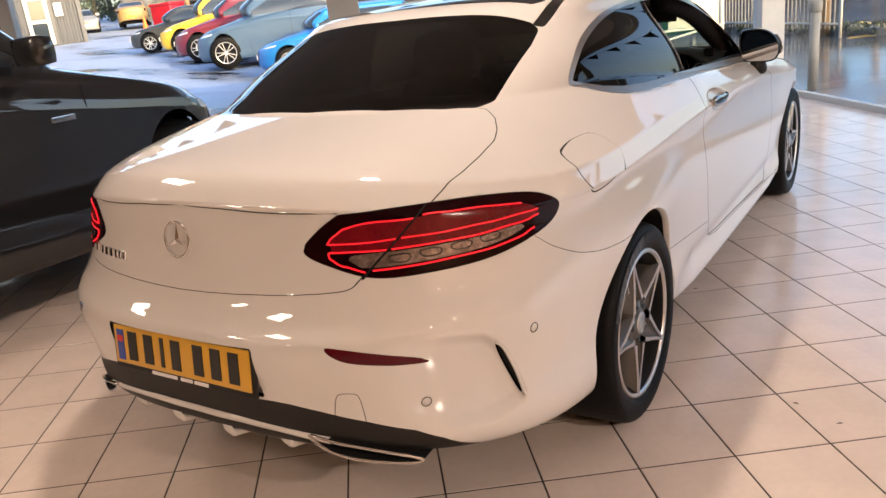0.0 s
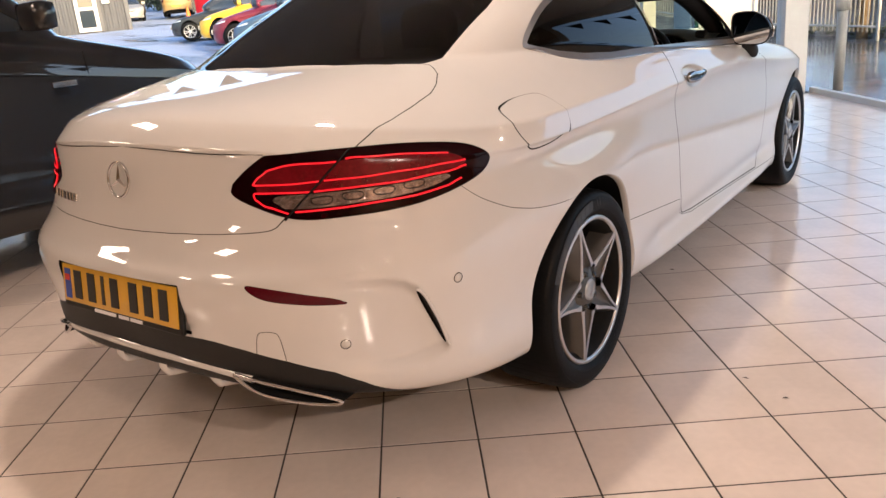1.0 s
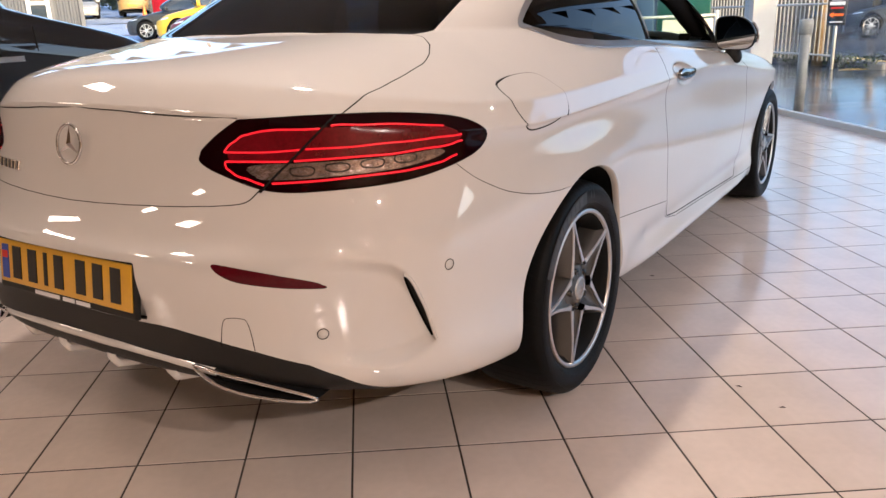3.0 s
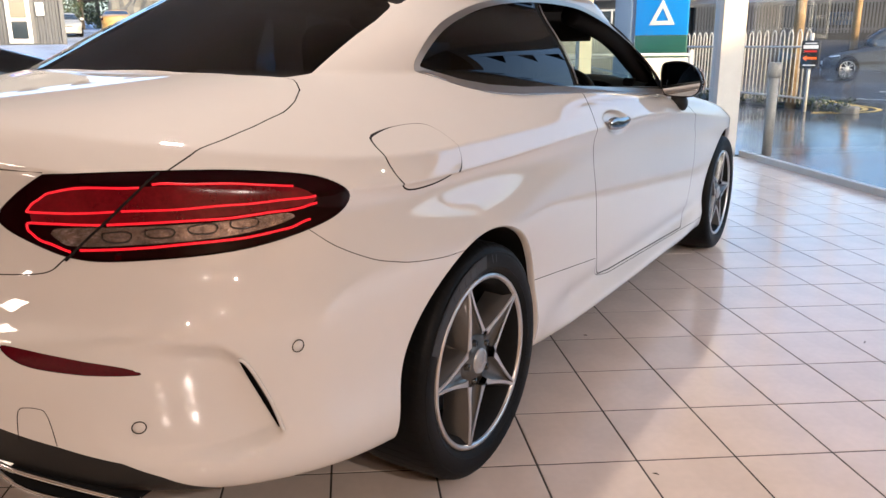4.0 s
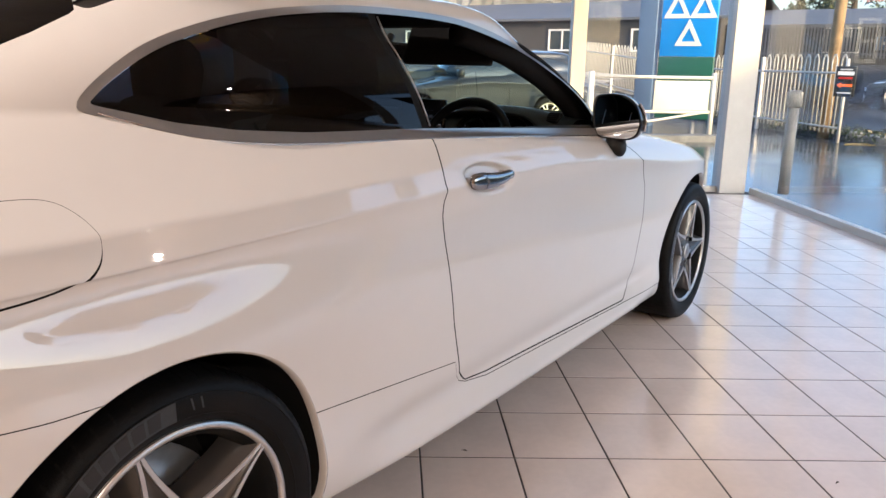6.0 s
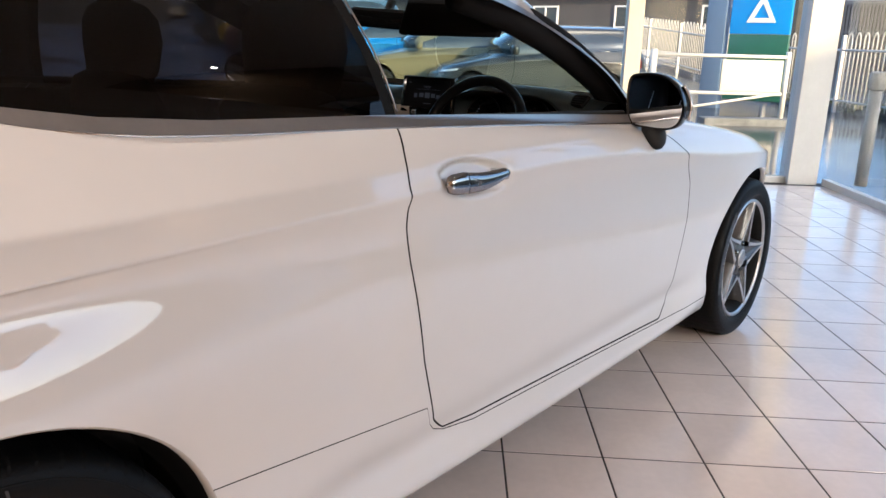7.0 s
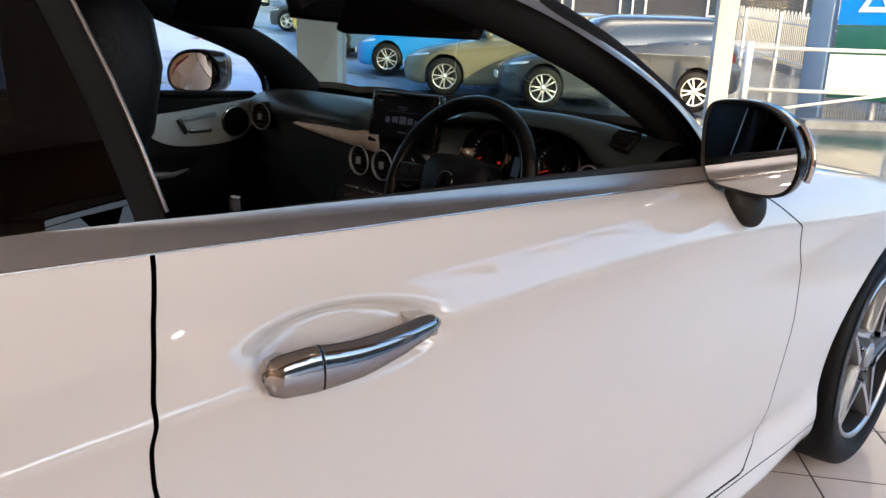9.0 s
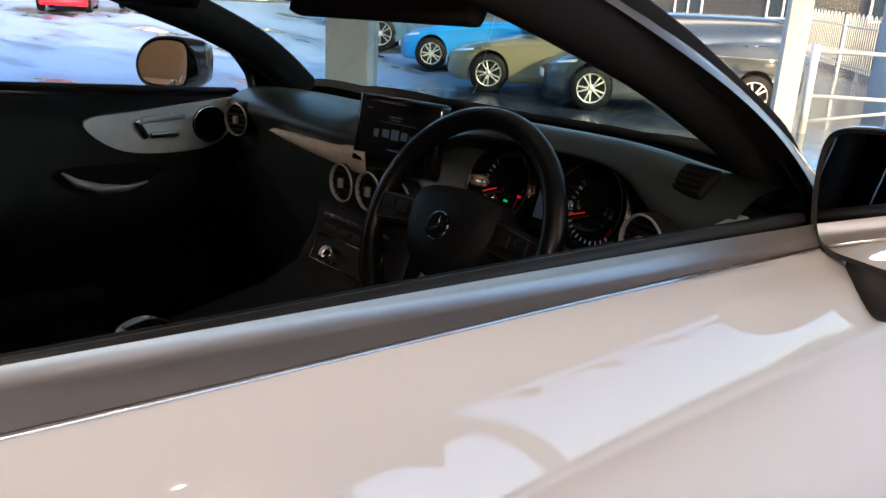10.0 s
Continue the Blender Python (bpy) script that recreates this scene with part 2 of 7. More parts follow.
def thing(name, label, category, at=(0, 0, 0), rz=0.0, group="", kind=""):
    ob = new(name)
    ob.empty_display_size = 0.05
    ob.matrix_basis = pose(*at, 0, 0, rz)
    return tagged(ob, label, category, group, kind)


def put(name, VF, material, parent=None, label="", smooth=True, m=None):
    ob = new(name, mesh_of(name, VF[0], VF[1], material, smooth))
    if parent:
        ob.parent = parent
    if m is not None:
        ob.matrix_basis = m
    if label:
        tagged(ob, label)
    return ob


def box(x0, x1, y0, y1, z0, z1, bev=0.0):
    """A box with chamfered edges."""
    b = min(bev, (x1 - x0) / 2.2, (y1 - y0) / 2.2, (z1 - z0) / 2.2)
    if b <= 0:
        V = [(x, y, z) for z in (z0, z1) for y in (y0, y1) for x in (x0, x1)]
        return V, [(0, 2, 3, 1), (4, 5, 7, 6), (0, 1, 5, 4), (2, 6, 7, 3), (0, 4, 6, 2), (1, 3, 7, 5)]
    bm = bmesh.new()
    bmesh.ops.create_cube(bm, size=1)
    for v in bm.verts:
        v.co = ((x0 + x1) / 2 + v.co.x * (x1 - x0), (y0 + y1) / 2 + v.co.y * (y1 - y0), (z0 + z1) / 2 + v.co.z * (z1 - z0))
    bmesh.ops.bevel(bm, geom=bm.edges[:], offset=b, segments=2, profile=0.7, affect="EDGES")
    out = from_bm(bm)
    return out


def from_bm(bm):
    bm.verts.index_update()
    V = [tuple(v.co) for v in bm.verts]
    F = [[v.index for v in f.verts] for f in bm.faces]
    bm.free()
    return V, F


def join(*parts):
    V, F = [], []
    for v, f in parts:
        n = len(V)
        V += [tuple(p[:3]) for p in v]
        F += [[i + n for i in q] for q in f]
    return V, F


def moved(VF, m):
    return [tuple(m @ Vector(v[:3])) for v in VF[0]], VF[1]


def mirror_x(VF):
    return [(-v[0], v[1], v[2]) for v in VF[0]], [list(reversed(f)) for f in VF[1]]


def revolve(profile, n=48, axis="x", close=False):
    """Turns a profile of (along, radius) round an axis."""
    V, F = [], []
    k = len(profile)
    for i in range(n):
        a = 2 * math.pi * i / n
        for d, r in profile:
            c, s = r * math.cos(a), r * math.sin(a)
            V.append((d, c, s) if axis == "x" else (c, s, d) if axis == "z" else (c, d, s))
    for i in range(n):
        j = (i + 1) % n
        for q in range(k if close else k - 1):
            q2 = (q + 1) % k
            F.append((i * k + q, i * k + q2, j * k + q2, j * k + q))
    return V, F


def tube(points, r, n=8, closed=False, radii=None):
    """A round bar along a line of points."""
    P = [Vector(p) for p in points]
    V, F = [], []
    m = len(P)
    side = None
    for i, p in enumerate(P):
        a = P[(i - 1) % m] if (closed or i > 0) else p
        b = P[(i + 1) % m] if (closed or i < m - 1) else p
        d = (b - a).normalized()
        if side is None:
            side = d.cross(Vector((0.13, 0.31, 0.94))).normalized()
        side = (side - d * side.dot(d)).normalized()
        up = d.cross(side)
        rr = radii[i] if radii else r
        for k in range(n):
            t = 2 * math.pi * k / n
            V.append(tuple(p + side * (rr * math.cos(t)) + up * (rr * math.sin(t))))
    for i in range(m if closed else m - 1):
        j = (i + 1) % m
        for k in range(n):
            k2 = (k + 1) % n
            F.append((i * n + k, i * n + k2, j * n + k2, j * n + k))
    if not closed:
        F.append(list(range(n))[::-1])
        F.append([(m - 1) * n + k for k in range(n)])
    return V, F


def smooth_line(pts, per=8, closed=False):
    """A Catmull-Rom curve through the points."""
    P = [np.array(p, float) for p in pts]
    m = len(P)
    out = []
    for i in range(m if closed else m - 1):
        if closed:
            a, b, c, d = P[i - 1], P[i], P[(i + 1) % m], P[(i + 2) % m]
        else:
            a, b, c, d = P[max(i - 1, 0)], P[i], P[i + 1], P[min(i + 2, m - 1)]
        for k in range(per):
            t = k / per
            out.append(0.5 * (2 * b + (c - a) * t + (2 * a - 5 * b + 4 * c - d) * t * t + (3 * b - 3 * c + d - a) * t**3))
    if not closed:
        out.append(P[-1])
    return np.array(out)


def prism(poly, h, z0=0.0):
    """A flat plate of the outline poly (x, y), h thick."""
    n = len(poly)
    V = [(p[0], p[1], z0) for p in poly] + [(p[0], p[1], z0 + h) for p in poly]
    F = [list(range(n))[::-1], list(range(n, 2 * n))] + [(i, (i + 1) % n, n + (i + 1) % n, n + i) for i in range(n)]
    return V, F


def poly_dist(P, poly):
    """Signed distance of points to a closed outline, minus inside."""
    Q = np.asarray(poly, float)
    A, B = Q, np.roll(Q, -1, 0)
    best = np.full(len(P), 1e9)
    inside = np.zeros(len(P), bool)
    for a, b in zip(A, B):
        d = b - a
        t = np.clip(((P - a) @ d) / max(d @ d, 1e-12), 0, 1)
        best = np.minimum(best, np.hypot(*(P - a - t[:, None] * d).T))
        cross = ((a[1] > P[:, 1]) != (b[1] > P[:, 1]))
        xs = a[0] + (P[:, 1] - a[1]) * d[0] / (d[1] if abs(d[1]) > 1e-12 else 1e-12)
        inside ^= cross & (P[:, 0] < xs)
    return np.where(inside, -best, best)


def clip(VF, f):
    """The part of a mesh where f < 0, cut cleanly along f = 0."""
    V, F = VF
    V = np.asarray(V, float)
    if len(F) == 0:
        return V, []
    d = f(V)
    out, used, extra, cut = [], {}, [], {}

    def keep(i):
        return used.setdefault(("v", i), len(used))

    for q in F:
        s = [d[i] < 0 for i in q]
        if not any(s):
            continue
        if all(s):
            out.append([keep(i) for i in q])
            continue
        poly = []
        for k, i in enumerate(q):
            j = q[(k + 1) % len(q)]
            if d[i] < 0:
                poly.append(keep(i))
            if (d[i] < 0) != (d[j] < 0):
                a, b = (i, j) if i < j else (j, i)
                poly.append(used.setdefault(("e", a, b), len(used)))
        if len(poly) > 2:
            out.append(poly)
    N = np.zeros((len(used), V.shape[1]))
    for key, n in used.items():
        if key[0] == "v":
            N[n] = V[key[1]]
        else:
            a, b = key[1], key[2]
            t = d[a] / (d[a] - d[b])
            N[n] = V[a] + t * (V[b] - V[a])
    return N, out


def neg(f):
    return lambda V: -f(V)


def both(*fs):
    """Inside all of them."""
    return lambda V: np.max([f(V) for f in fs], axis=0)


def grown(f, g):
    return lambda V: f(V) - g


def normals_of(VF):
    V, F = np.asarray(VF[0], float)[:, :3], VF[1]
    N = np.zeros_like(V)
    for q in F:
        a, b, c = V[q[0]], V[q[1]], V[q[2]]
        n = np.cross(b - a, c - a)
        if len(q) > 3:
            n = n + np.cross(V[q[2]] - V[q[0]], V[q[3]] - V[q[0]])
        for i in q:
            N[i] += n
    return N / np.maximum(np.linalg.norm(N, axis=1, keepdims=True), 1e-12)


def offset(VF, d):
    V = np.asarray(VF[0], float).copy()
    V[:, :3] += normals_of(VF) * d
    return V, VF[1]


def thick(VF, d):
    """A sheet given an inner face and closed edges, d thick inwards."""
    V = np.asarray(VF[0], float)[:, :3]
    F = [list(f) for f in VF[1]]
    n = len(V)
    inner = V - normals_of((V, F)) * d
    seen = {}
    for f in F:
        for a, b in zip(f, f[1:] + f[:1]):
            seen[(a, b)] = seen.get((a, b), 0) + 1
    rim = [(a, b) for (a, b) in seen if (b, a) not in seen]
    G = F + [[i + n for i in reversed(f)] for f in F] + [[b, a, a + n, b + n] for a, b in rim]
    return np.vstack([V, inner]), G


def spline_rows(Y, per):
    """Natural cubic curve through rows Y (k, ...), per steps for each span."""
    Y = np.asarray(Y, float)
    k = len(Y)
    A = np.zeros((k, k))
    R = np.zeros_like(Y)
    A[0, 0] = A[-1, -1] = 1
    for i in range(1, k - 1):
        A[i, i - 1], A[i, i], A[i, i + 1] = 1, 4, 1
        R[i] = 6 * (Y[i + 1] - 2 * Y[i] + Y[i - 1])
    M = np.linalg.solve(A, R.reshape(k, -1)).reshape(Y.shape)
    rows = []
    for i in range(k - 1):
        for j in range(per):
            t = j / per
            rows.append(Y[i] * (1 - t) + Y[i + 1] * t + ((1 - t) ** 3 - (1 - t)) * M[i] / 6 + (t**3 - t) * M[i + 1] / 6)
    rows.append(Y[-1])
    return np.array(rows)


def eased(s, knots, vals):
    """Smooth monotone steps through values."""
    k, v = np.asarray(knots, float), np.asarray(vals, float)
    h, dl = np.diff(k), np.diff(v) / np.diff(k)
    m = np.zeros(len(k))
    for i in range(1, len(k) - 1):
        if dl[i - 1] * dl[i] > 0:
            w1, w2 = 2 * h[i] + h[i - 1], h[i] + 2 * h[i - 1]
            m[i] = (w1 + w2) / (w1 / dl[i - 1] + w2 / dl[i])
    i = np.clip(np.searchsorted(k, s, "right") - 1, 0, len(k) - 2)
    t = (s - k[i]) / h[i]
    return (2 * t**3 - 3 * t**2 + 1) * v[i] + (t**3 - 2 * t**2 + t) * h[i] * m[i] + (3 * t**2 - 2 * t**3) * v[i + 1] + (t**3 - t**2) * h[i] * m[i + 1]


S_REAR, S_FRONT = 0.36, 0.72


def ring(s, row):
    """One level line round half a car body, from the tail's middle to the nose's middle."""
    a, yr, y1, nr, yf, y2, nf, zr, zc, zm, zp, zf = row
    s = np.asarray(s)
    p = np.clip(s / S_REAR, 0, 1) * math.pi / 2
    q = np.clip((s - S_FRONT) / (1 - S_FRONT), 0, 1) * math.pi / 2
    x = np.where(s < S_REAR, a * np.sin(p) ** (2 / nr), np.where(s > S_FRONT, a * np.cos(q).clip(0) ** (2 / nf), a))
    mid = y1 + (y2 - y1) * (s - S_REAR) / (S_FRONT - S_REAR)
    y = np.where(s < S_REAR, y1 - (y1 - yr) * np.cos(p).clip(0) ** (2 / nr), np.where(s > S_FRONT, y2 + (yf - y2) * np.sin(q).clip(0) ** (2 / nf), mid))
    z = eased(s, [0, S_REAR, (S_REAR + S_FRONT) / 2, S_FRONT, 1], [zr, zc, zm, zp, zf])
    return np.stack([x, y, z], -1)


def shell(groups, ns, per, shape=None, soft=0):
    """Half a car body lofted through groups of level lines; columns x, y, z, s, v."""
    s = np.linspace(0, 1, ns)
    rows, lev, base = [], [], 0
    for g in groups:
        block = spline_rows([ring(s, r) for r in g], per)
        v = base + np.arange(len(block)) / per
        base += len(g) - 1
        first = 1 if rows else 0
        rows += list(block[first:])
        lev += list(v[first:])
    P = np.array(rows)
    n = len(P)
    if soft:
        # round the shoulder crease to a small radius
        for _ in range(3):
            Q = P.copy()
            Q[soft - 1:soft + 2] = (P[soft - 2:soft + 1] + 2 * P[soft - 1:soft + 2] + P[soft:soft + 3]) / 4
            flank = np.clip((s - S_REAR * 0.7) / (S_REAR * 0.3), 0, 1)[None, :, None]
            P = P + (Q - P) * flank
    V = np.concatenate([P, np.broadcast_to(s[None, :, None], (n, ns, 1)), np.broadcast_to(np.array(lev)[:, None, None], (n, ns, 1))], -1).reshape(-1, 5)
    if shape:
        V = shape(V)
    F = [(i * ns + j, (i + 1) * ns + j, (i + 1) * ns + j + 1, i * ns + j + 1) for i in range(n - 1) for j in range(ns - 1)]
    F = [f[::-1] for f in F]
    return V, F


# ---- the showroom: corner C, axes EA (along the front glazing) and EB (along the side glazing) ----
YAW = radians(37.5)
EA, EB = Vector((math.cos(YAW), math.sin(YAW), 0)), Vector((math.sin(YAW), -math.cos(YAW), 0))
CORNER = Vector((0.12, 6.95, 0))
ROOM = Matrix.Translation(CORNER) @ Matrix(((EA.x, EB.x, 0, 0), (EA.y, EB.y, 0, 0), (0, 0, 1, 0), (0, 0, 0, 1)))
CEIL_Z, A0, A1, B0, B1 = 3.1, -13.0, 0.07, 0.0, 12.0


def flip(VF):
    return VF[0], [list(reversed(f)) for f in VF[1]]


def room_put(name, VF, material, label="", category="", kind="structure", parent=None, smooth=False):
    ob = put(name, flip(moved(VF, ROOM)), material, parent, "", smooth)
    if parent is None:
        tagged(ob, label, category, "", kind)
    return ob


floor_bed = room_put("floor", box(A0, A1, B0, B1, -0.12, -0.0014), M_GROUT, "beige square ceramic floor tiles with dark grout joints", "floor")
room_put("ceiling", box(A0 - 0.2, A1 + 0.2, B0 - 0.2, B1 + 0.2, CEIL_Z, CEIL_Z + 0.25), M_CEIL, "plain off-white suspended showroom ceiling", "ceiling")
room_put("wall_back", box(A0, A1 + 0.2, B1, B1 + 0.2, -0.1, CEIL_Z), M_WALLDARK, "tan painted plain showroom back wall", "wall")
room_put("wall_far", box(A0 - 0.2, A0, B0, B1 + 0.2, -0.1, CEIL_Z), M_WALLDARK, "tan painted plain showroom end wall", "wall")


def post(name, a0, a1, b0, b1, label):
    return room_put(name, box(a0, a1, b0, b1, -0.1, CEIL_Z, 0.006), M_FRAME, label, "pillar")


post("pillar_corner", -0.25, 0.0, -0.10, 0.10, "white painted square steel corner pillar of the glazing")
post("mullion_front", -1.73, -1.60, -0.06, 0.07, "slim white painted steel mullion in the front glazing")
post("pillar_front", -4.75, -4.44, -0.12, 0.14, "broad cream painted pillar between the front windows")
post("mullion_left", -7.9, -7.77, -0.06, 0.07, "slim white painted steel mullion in the front glazing")
post("pillar_left", -12.6, -12.3, -0.12, 0.14, "broad cream painted pillar between the front windows")
post("mullion_side", 0.01, 0.13, 4.6, 4.72, "slim white painted steel mullion in the side glazing")


def window(name, b, horizontal, lo, hi, label, top=2.72, head_mat=None):
    """A floor-high window: bottom and head rails, one pane."""
    w = thing(name, label, "window", kind="structure")
    if horizontal:
        cut = [(lo, hi, b - 0.03, b + 0.03, -0.02, 0.055), (lo, hi, b - 0.03, b + 0.03, top, top + 0.08)]
        pane = box(lo, hi, b - 0.004, b + 0.004, 0.055, top)
        head = (lo, hi, b - 0.06, b + 0.06, top + 0.08, CEIL_Z)
    else:
        cut = [(b - 0.03, b + 0.03, lo, hi, -0.02, 0.055), (b - 0.03, b + 0.03, lo, hi, top, top + 0.08)]
        pane = box(b - 0.004, b + 0.004, lo, hi, 0.055, top)
        head = (b - 0.06, b + 0.06, lo, hi, top + 0.08, CEIL_Z)
    room_put("window_rail", box(*cut[0], 0.004), M_FRAME, parent=w)
    room_put("window_rail", box(*cut[1], 0.004), M_FRAME, parent=w)
    room_put("window_header", box(*head, 0.004), head_mat or M_FRAME, parent=w)
    p = room_put("pane", pane, M_PANE, parent=w)
    p.visible_shadow = False


window("window_1", 0.0, True, -1.60, -0.25, "floor-high clear shop window in a white frame")
window("window_2", 0.0, True, -4.44, -1.73, "floor-high clear shop window in a white frame")
window("window_3", 0.0, True, -7.77, -4.75, "floor-high clear shop window in a white frame")
window("window_4", 0.0, True, -12.3, -7.9, "floor-high clear shop window in a white frame")
window("window_5", 0.07, False, 0.10, 4.6, "floor-high clear side window in a white frame")
window("window_6", 0.07, False, 4.72, 7.8, "floor-high clear side window below a dark header", 2.2, M_WALLDARK)
room_put("wall_side", box(-0.03, 0.17, 7.8, B1, -0.1, CEIL_Z), M_WALLDARK, "tan painted plain showroom side wall", "wall")
room_put("wall_front", box(A0, -12.6, -0.1, 0.1, -0.1, CEIL_Z), M_WALLWHITE, "cream painted showroom front wall", "wall")

# ceiling light panels
for i, a in enumerate((-10.4, -7.6, -4.8, -2.0)):
    for b in (2.2, 4.9, 7.6, 10.3):
        spot = ROOM @ Vector((a, b, 0))
        if spot.x > -1.0 or spot.y > -1.5:
            continue
        lp = thing("ceiling_light", "square lit panel light set in the ceiling", "ceiling light", group="ceiling panel lights")
        room_put("frame", join(box(a - 0.31, a + 0.31, b - 0.31, b - 0.28, CEIL_Z - 0.02, CEIL_Z), box(a - 0.31, a + 0.31, b + 0.28, b + 0.31, CEIL_Z - 0.02, CEIL_Z), box(a - 0.31, a - 0.28, b - 0.28, b + 0.28, CEIL_Z - 0.02, CEIL_Z), box(a + 0.28, a + 0.31, b - 0.28, b + 0.28, CEIL_Z - 0.02, CEIL_Z)), M_FRAME, parent=lp)
        room_put("diffuser", box(a - 0.28, a + 0.28, b - 0.28, b + 0.28, CEIL_Z - 0.012, CEIL_Z - 0.002), M_LIGHT, parent=lp)


# small round downlights; the two beyond x = 4 are added flank fill
DOWNLIGHTS_AND_FILL = [(0.05, -0.2, 11.5, 0.20), (4.5, -3.5, 13.0, 0.08), (5.3, -2.6, 50.0, 0.08), (3.45, 2.2, 2.0, 0.05)]
for x, y, watt, wide in DOWNLIGHTS_AND_FILL:
    dl = thing("downlight", "round lit ceiling downlight, known or added as fill", "ceiling light", (x, y, CEIL_Z), 0, "ceiling downlights")
    put("trim_ring", revolve([(-0.001, wide * 0.5), (-0.010, wide * 0.5 + 0.007), (-0.001, wide * 0.5 + 0.02)], 28, "z"), M_FRAME, dl)
    put("lens", revolve([(-0.004, 0.0), (-0.004, wide * 0.5)], 24, "z"), M_LENS, dl)
    ld = bpy.data.lights.new("downlight_lamp", "AREA")
    ld.shape, ld.size, ld.energy, ld.color, ld.spread = "DISK", wide, watt, (1.0, 0.77, 0.55), radians(170)
    lo_ = new("downlight_lamp", ld)
    lo_.matrix_world = pose(x, y, CEIL_Z - 0.02)


def pennants(name, start, end, n, sag, label):
    """A string of small triangular flags."""
    p = thing(name, label, "bunting")
    a, b = Vector(start), Vector(end)
    pts = []
    for i in range(n + 1):
        t = i / n
        q = a.lerp(b, t)
        q.z -= sag * 4 * t * (1 - t)
        pts.append(q)
    put("string", moved(tube(pts, 0.004, 5), ROOM), M_WHITEINK, p)
    for i in range(n):
        q0, q1 = pts[i], pts[i + 1]
        d = (q1 - q0)
        e0, e1 = q0 + d * 0.22, q0 + d * 0.78
        tip = (e0 + e1) / 2 - Vector((0, 0, 0.26))
        w = Vector((0.004, 0.004, 0))
        V = [e0, e1, tip, e0 + w, e1 + w, tip + w]
        put("flag", moved(([tuple(v) for v in V], [(0, 1, 2), (5, 4, 3), (0, 3, 4, 1), (1, 4, 5, 2), (2, 5, 3, 0)]), ROOM), M_FLAG, p, "", False)


pennants("bunting", (-0.06, 0.3, 2.55), (-0.06, 4.5, 2.55), 8, 0.12, "string of dark triangular pennants across the side window")
pennants("bunting", (-0.06, 4.78, 2.17), (-0.06, 7.7, 2.17), 6, 0.08, "string of dark triangular pennants across the side window")
pennants("bunting", (-4.3, 0.12, 2.55), (-0.3, 0.12, 2.55), 8, 0.12, "string of dark triangular pennants across the front window")
pennants("bunting", (-10.6, 0.12, 2.55), (-4.9, 0.12, 2.55), 11, 0.12, "string of dark triangular pennants across the front window")

# ---- outside ground ----


def ground_z(x, y):
    u = -0.72 * x + 0.69 * y
    return -0.03 + 0.055 * max(0.0, u - 14.0)


def ground_sheet():
    xs = np.concatenate([[-900, -300, -120], np.linspace(-70, 40, 56), [90, 250, 900]])
    ys = np.concatenate([[-900, -250, -80], np.linspace(-30, 80, 56), [130, 300, 900]])
    V, F = [], []
    for y in ys:
        for x in xs:
            z = ground_z(max(min(x, 60), -70), max(min(y, 80), -60))
            if -80 < x < 12 and -12 < y < 14 and (Vector((x, y, 0)) - CORNER).dot(EB) > -1.5 and (Vector((x, y, 0)) - CORNER).dot(EA) < 1.5:
                z = -0.3
            V.append((x, y, z))
    n = len(xs)
    F = [(j * n + i, j * n + i + 1, (j + 1) * n + i + 1, (j + 1) * n + i) for j in range(len(ys) - 1) for i in range(n - 1)]
    return V, F


tagged(put("ground", ground_sheet(), M_ASPHALT), "dark damp asphalt yard and road with pale streaky patches", "ground", kind="structure")

# ---- the white coupe: x to its right, y ahead, z up; rear axle over the origin ----
LOWER = [
    (0.800, -0.95, -0.15, 2.9, 3.48, 2.75, 2.4, 0.345, 0.235, 0.190, 0.185, 0.20),
    (0.846, -1.02, -0.15, 2.9, 3.55, 2.75, 2.4, 0.358, 0.255, 0.205, 0.195, 0.21),
    (0.866, -1.06, -0.15, 2.9, 3.61, 2.75, 2.4, 0.385, 0.335, 0.300, 0.275, 0.30),
    (0.860, -1.07, -0.15, 2.9, 3.62, 2.75, 2.4, 0.455, 0.435, 0.385, 0.350, 0.40),
    (0.866, -1.085, -0.15, 2.9, 3.62, 2.75, 2.4, 0.550, 0.550, 0.520, 0.500, 0.52),
    (0.868, -1.088, -0.15, 2.85, 3.60, 2.75, 2.4, 0.650, 0.660, 0.660, 0.610, 0.57),
    (0.866, -1.030, -0.15, 2.65, 3.58, 2.75, 2.4, 0.740, 0.765, 0.790, 0.705, 0.62),
    (0.876, -0.974, -0.15, 2.55, 3.50, 2.75, 2.4, 0.962, 0.858, 0.880, 0.765, 0.66),
]
SHOULDER = [
    LOWER[-1],
    (0.855, -0.935, -0.12, 2.5, 3.40, 2.68, 2.5, 1.012, 0.905, 0.915, 0.808, 0.712),
    (0.823, -0.820, -0.05, 2.5, 3.15, 2.50, 2.6, 1.050, 0.985, 0.955, 0.860, 0.790),
    (0.775, -0.450, 0.10, 2.9, 2.24, 1.84, 3.0, 1.095, 1.085, 0.998, 0.948, 0.962),
]
CABIN = [
    SHOULDER[-1],
    (0.722, -0.200, 0.25, 2.9, 2.02, 1.62, 3.2, 1.205, 1.190, 1.140, 1.100, 1.110),
    (0.642, 0.030, 0.42, 2.9, 1.74, 1.38, 3.2, 1.305, 1.290, 1.278, 1.250, 1.258),
    (0.550, 0.200, 0.55, 2.9, 1.47, 1.17, 3.0, 1.360, 1.355, 1.360, 1.354, 1.348),
    (0.000, 0.450, 0.62, 2.9, 1.10, 0.98, 2.6, 1.392, 1.396, 1.405, 1.400, 1.395),
]


